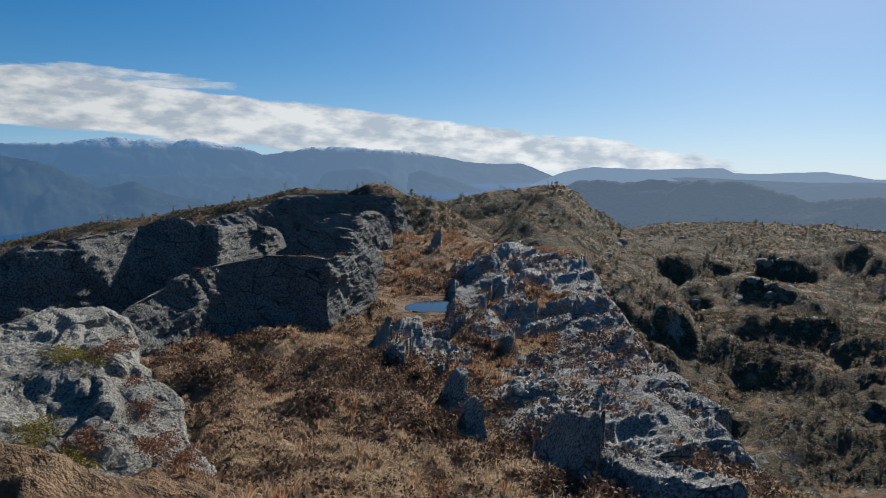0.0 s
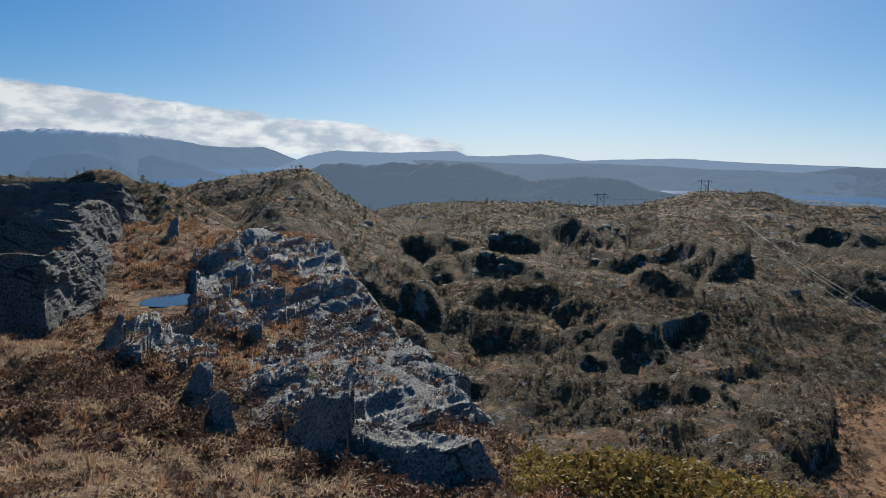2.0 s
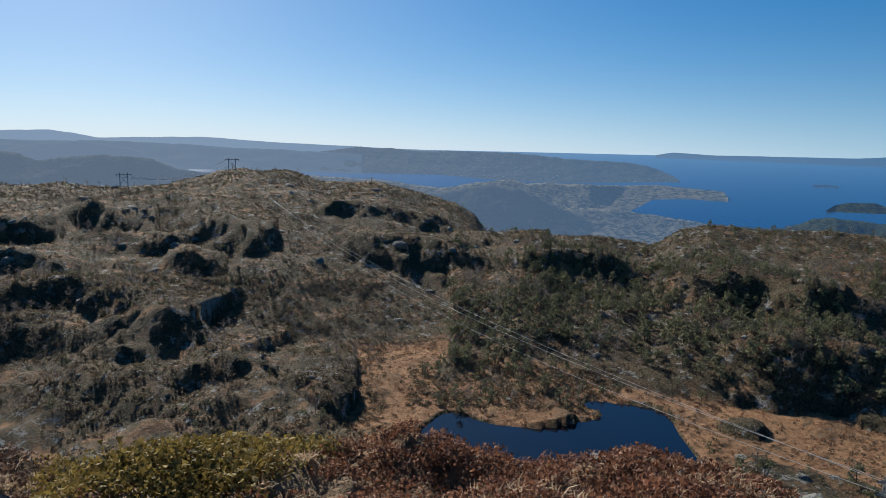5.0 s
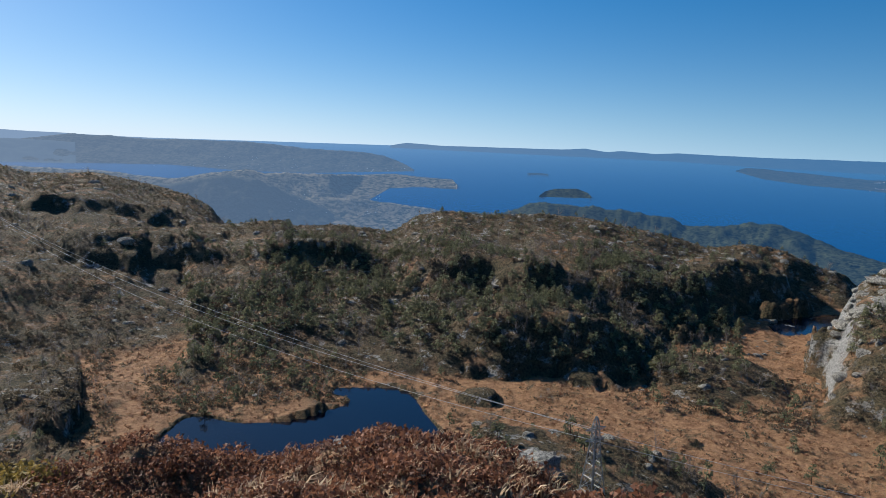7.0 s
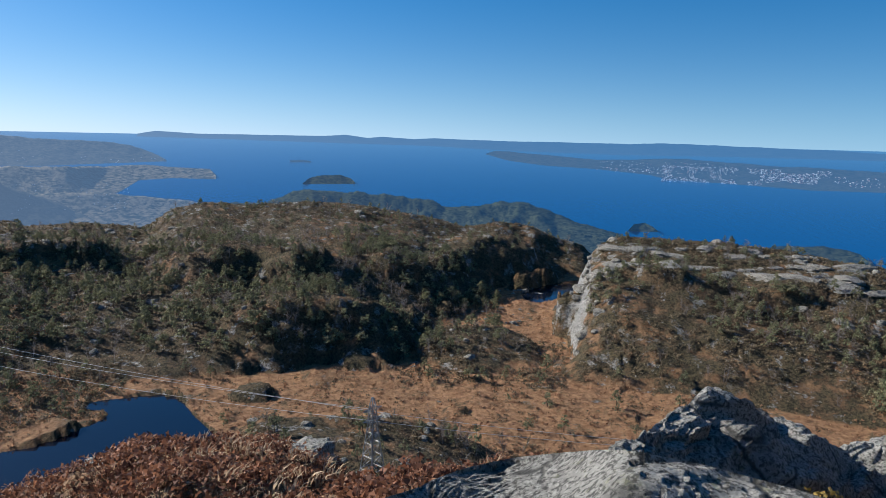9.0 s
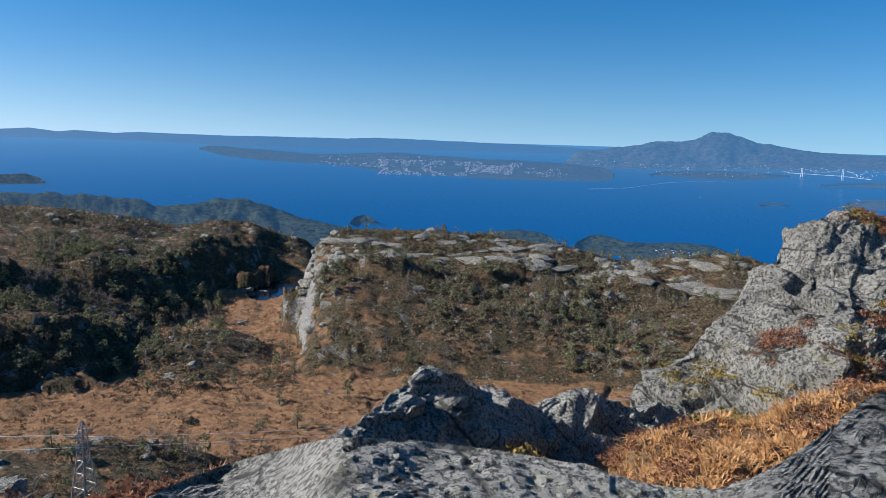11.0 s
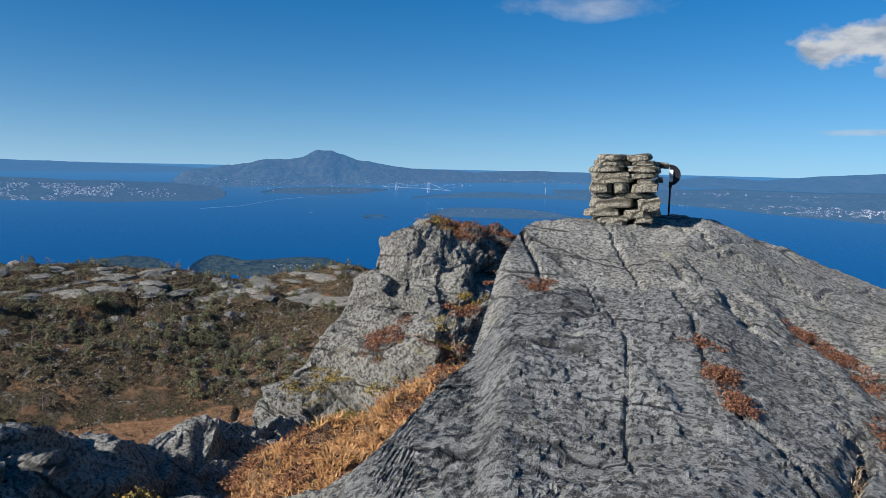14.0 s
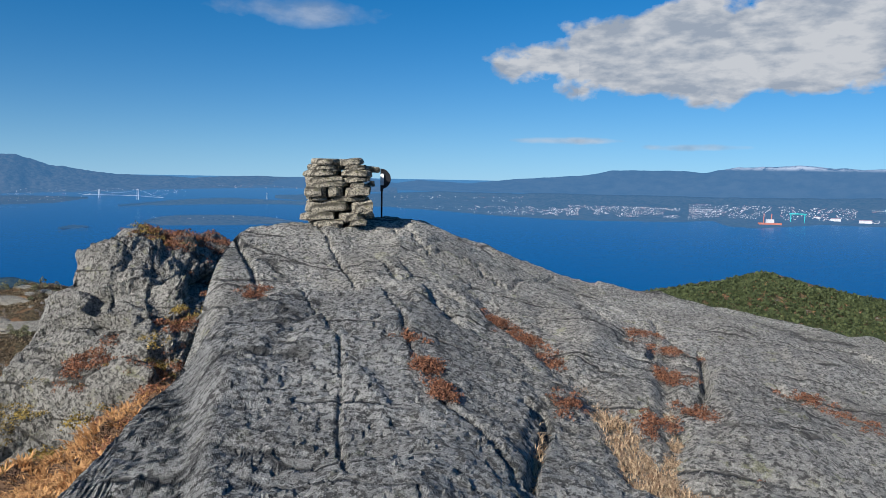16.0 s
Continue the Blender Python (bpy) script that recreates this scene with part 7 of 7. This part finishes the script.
def birch_unit(seed):
    """A bare birch: thin forked twigs fanning upwards."""
    rng = np.random.default_rng(seed)
    v, f = [], []

    def stick(a, b, w):
        i = len(v)
        d = b - a
        s = np.cross(d, rng.normal(size=3))
        s = s / (np.linalg.norm(s) + 1e-9) * w
        v.extend([a - s, a + s, b + s * 0.4, b - s * 0.4])
        f.append((i, i + 1, i + 2, i + 3))
    for _ in range(3):
        foot = np.array((rng.normal() * 0.05, rng.normal() * 0.05, 0))
        top = foot + np.array((rng.normal() * 0.13, rng.normal() * 0.13, rng.uniform(0.7, 1.0)))
        stick(foot, top, 0.014)
        for _ in range(6):
            t = rng.uniform(0.25, 0.95)
            a = foot + (top - foot) * t
            b = a + np.array((rng.normal() * 0.16, rng.normal() * 0.16, rng.uniform(0.08, 0.26)))
            stick(a, b, 0.011)
            for _ in range(2):
                q = a + (b - a) * rng.uniform(0.4, 1)
                stick(q, q + np.array((rng.normal() * 0.08, rng.normal() * 0.08, rng.uniform(0.03, 0.13))), 0.010)
    return np.array(v), np.array(f)


def merged(units, base, height, seed):
    """Many turned and scaled copies of unit shapes as arrays."""
    rng = np.random.default_rng(seed)
    V, F, n = [], [], 0
    for k in range(len(base)):
        v, f = units[k % len(units)]
        a, s = rng.uniform(0, 6.283), height[k]
        w = s * rng.uniform(0.8, 1.25)
        x = np.stack([(v[:, 0] * math.cos(a) - v[:, 1] * math.sin(a)) * w, (v[:, 0] * math.sin(a) + v[:, 1] * math.cos(a)) * w, v[:, 2] * s], 1)
        V.append(x + base[k])
        F.append(f + n)
        n += len(v)
    return np.concatenate(V), np.concatenate(F)


PINES = [pine_parts(300 + 7 * k) for k in range(6)]
BIRCHES = [birch_unit(400 + k) for k in range(5)]


def build_near_pines():
    """Pines by the tarn, on the knolls and on the mound, each a tree of its own."""
    protos = []
    for k, (v, f, tv, tf) in enumerate(PINES):
        t = new("pine_tree")
        tr = new("trunk", raw_mesh("trunk", tv, tf, BARK))
        cr = new("crown", raw_mesh("crown", v, f, PINE))
        tr.parent = cr.parent = t
        tagged(t, "small green pine on the valley moor", "tree", "pines in the valley")
        protos.append(t)
    rng = np.random.default_rng(77)
    first = [True] * len(protos)
    for a0, a1, r0, r1, n in ((55, 70, 254, 305, 34), (74, 101, 165, 215, 34), (93, 105, 268, 325, 26), (58, 80, 225, 290, 20), (101, 120, 215, 280, 16)):
        az, r = rng.uniform(a0, a1, n), rng.uniform(r0, r1, n)
        ok = dry(az, r)
        p = polar(az, r, ground_z(az, r) - 0.3)
        for k in np.nonzero(ok)[0]:
            i = int(rng.integers(0, len(protos)))
            m = Matrix.Translation(p[k]) @ Matrix.Rotation(rng.uniform(0, 6.28), 4, "Z")
            s = rng.uniform(2.6, 7.0)
            if first[i]:
                protos[i].matrix_world, first[i] = m @ Matrix.Scale(s, 4), False
            else:
                c = copy_thing(protos[i], m)
                c.scale = (s, s, s)
    for i, t in enumerate(protos):
        if first[i]:
            az, r = np.array([62.0 + i]), np.array([275.0])
            t.matrix_world = Matrix.Translation(polar(az, r, ground_z(az, r))[0]) @ Matrix.Scale(4.0, 4)


def build_woods():
    slopes = (  # azimuths, distances, pines, birches, bushes, patchiness, pine heights
        (57, 100.5, 292, 455, 1000, 520, 4600, -0.2, (4, 8.5)), (62, 102, 440, 538, 120, 60, 1800, 0.0, (3, 6)),
        (107.5, 142, 280, 350, 260, 120, 3200, -0.15, (3, 6.5)), (109, 142, 345, 405, 110, 20, 2400, -0.1, (3, 5)),
        (12, 60, 330, 715, 150, 420, 11000, -0.2, (2.2, 4.5)), (15, 52, 150, 420, 60, 260, 6500, -0.2, (2.5, 5)),
        (72, 106, 150, 212, 0, 30, 1900, -0.1, (3, 5)), (92, 106, 265, 325, 0, 14, 700, -0.1, (3, 5)), (54, 71, 252, 300, 0, 30, 1300, -0.4, (3, 5)), (108, 143, 374, 406, 60, 10, 2600, -0.4, (2, 4)), (60, 107, 496, 546, 90, 30, 3200, -0.4, (2.5, 5)), (12, 60, 640, 724, 60, 40, 2400, -0.4, (2, 3.5)), (-34, 2, 330, 424, 500, 80, 1500, -0.6, (1.8, 3.6)), (-3, 14, 330, 515, 40, 20, 1600, 0.0, (3, 6)))
    for k, (a0, a1, r0, r1, n, b, s, level, hh) in enumerate(slopes):
        if n:
            p, az, r, rng = scatter(500 + k, n * 2, a0, a1, r0, r1, patchy(40.0, level, 600 + k))
            p = p[dry(az, r)][:n]
            h = rng.uniform(*hh, len(p))
            v, f = merged([(q[0], q[1]) for q in PINES], p - np.array((0, 0, 0.3)), h, 520 + k)
            tagged(new("pine_wood", raw_mesh("pine_wood", v, f, PINE)), "scattered green pines on the rocky hillside", "trees", kind="stuff")
            v, f = merged([(q[2], q[3]) for q in PINES], p - np.array((0, 0, 0.3)), h, 520 + k)
            tagged(new("pine_trunks", raw_mesh("pine_trunks", v, f, BARK)), "brown pine trunks on the hillside", "trees", kind="stuff")
        p, az, r, rng = scatter(540 + k, b * 2, a0, a1, r0, r1, patchy(30.0, level, 640 + k))
        p = p[dry(az, r)][:b]
        v, f = merged(BIRCHES, p - np.array((0, 0, 0.3)), rng.uniform(3, 7, len(p)), 560 + k)
        tagged(new("birch_thicket", raw_mesh("birch_thicket", v, f, BIRCH)), "bare grey birches on the slope", "trees", kind="stuff")
        p, az, r, rng = scatter(580 + k, s * 2, a0, a1, r0, r1, patchy(18.0, level, 680 + k))
        p = p[dry(az, r)][:s]
        bushes("hill_scrub", p, rng.uniform(0.35, 1.5, len(p)) * (0.6 if r1 < 230 else 1.0), 15, 0.27, "dark heath and juniper scrub on the hillside", SCRUB, 700 + k, "scrub")
    # tussocks on the bog
    p, az, r, rng = scatter(595, 12000, 44, 146, 205, 440)
    p = p[dry(az, r) & (p[:, 2] < TARN_Z + 2.5)]
    bushes("bog_tussocks", p, rng.uniform(0.3, 0.8, len(p)), 9, 0.5, "rust-brown tussocks covering the bog", GRASS_RED, 721, "grass", 0.6)
    p, az, r, rng = scatter(597, 5200, 44, 146, 195, 330, patchy(16.0, 0.12, 598))
    p = p[dry(az, r) & (p[:, 2] < TARN_Z + 4.0)]
    bushes("bog_shrubs", p, rng.uniform(0.3, 1.1, len(p)), 15, 0.28, "low dark shrubs along the bog", SCRUB, 723, "scrub", 0.8)
    # pale crags breaking through the heath
    units = []
    for k in range(6):
        v, f = block_mesh((1.2, 1.0, 0.8), 900 + k, 2, 35.0)
        v[:, 2] *= (1.0, 0.6, 0.8)[k % 3]
        units.append((v, f))
    V, F, n = [], [], 0
    for k, (a0, a1, r0, r1, cnt, lo, hi, lv) in enumerate(((109, 141, 352, 396, 70, 7.5, 16.0, -9.0), (107, 142, 330, 402, 90, 2.0, 7.5, 0.0), (106.2, 109.5, 300, 400, 40, 3.0, 8.0, -9.0), (62, 106, 430, 545, 220, 1.8, 6.0, -0.1), (62, 106, 300, 430, 130, 1.2, 4.0, 0.1), (74, 100, 160, 206, 70, 1.0, 3.8, 0.0), (93, 105, 270, 325, 40, 1.2, 4.0, 0.0), (12, 60, 340, 720, 240, 2.0, 7.0, 0.0), (14, 50, 160, 430, 130, 0.9, 3.2, 0.1), (-3, 14, 340, 520, 90, 2.0, 5.0, 0.0), (54, 71, 255, 300, 20, 1.0, 2.6, 0.0))):
        p, az, r, rng = scatter(930 + k, cnt * 2, a0, a1, r0, r1, patchy(34.0, lv, 950 + k))
        p = p[:cnt]
        size = lo + (hi - lo) * rng.uniform(0, 1, len(p)) ** 2
        p[:, 2] -= (0.06 if lo > 7 else 0.16) * size
        shapes = [(v * np.array((1.5, 0.9, 0.42)), f) for v, f in units] if lo > 7 else units
        v, f = merged(shapes, p, size, 970 + k)
        V.append(v)
        F.append(f + n)
        n += len(v)
    tagged(new("hill_rocks", raw_mesh("hill_rocks", np.concatenate(V), np.concatenate(F), CRAG_STONE)), "pale grey crags and boulders breaking through the heath", "rocks", kind="stuff")
    # dense wood on the green hill beyond the slab
    p, az, r, rng = scatter(590, 7500, 182, 206, 620, 960)
    bushes("hill_wood", p, rng.uniform(2.2, 4.2, len(p)), 16, 0.42, "dense green wood over a rounded hill", WOODGREEN, 720, "trees", 1.0)


build_meadow()
build_ridge_plants()
build_heath()
build_slab_plants()
build_ledge_plants()
build_outcrop_plants()
build_near_pines()
build_woods()
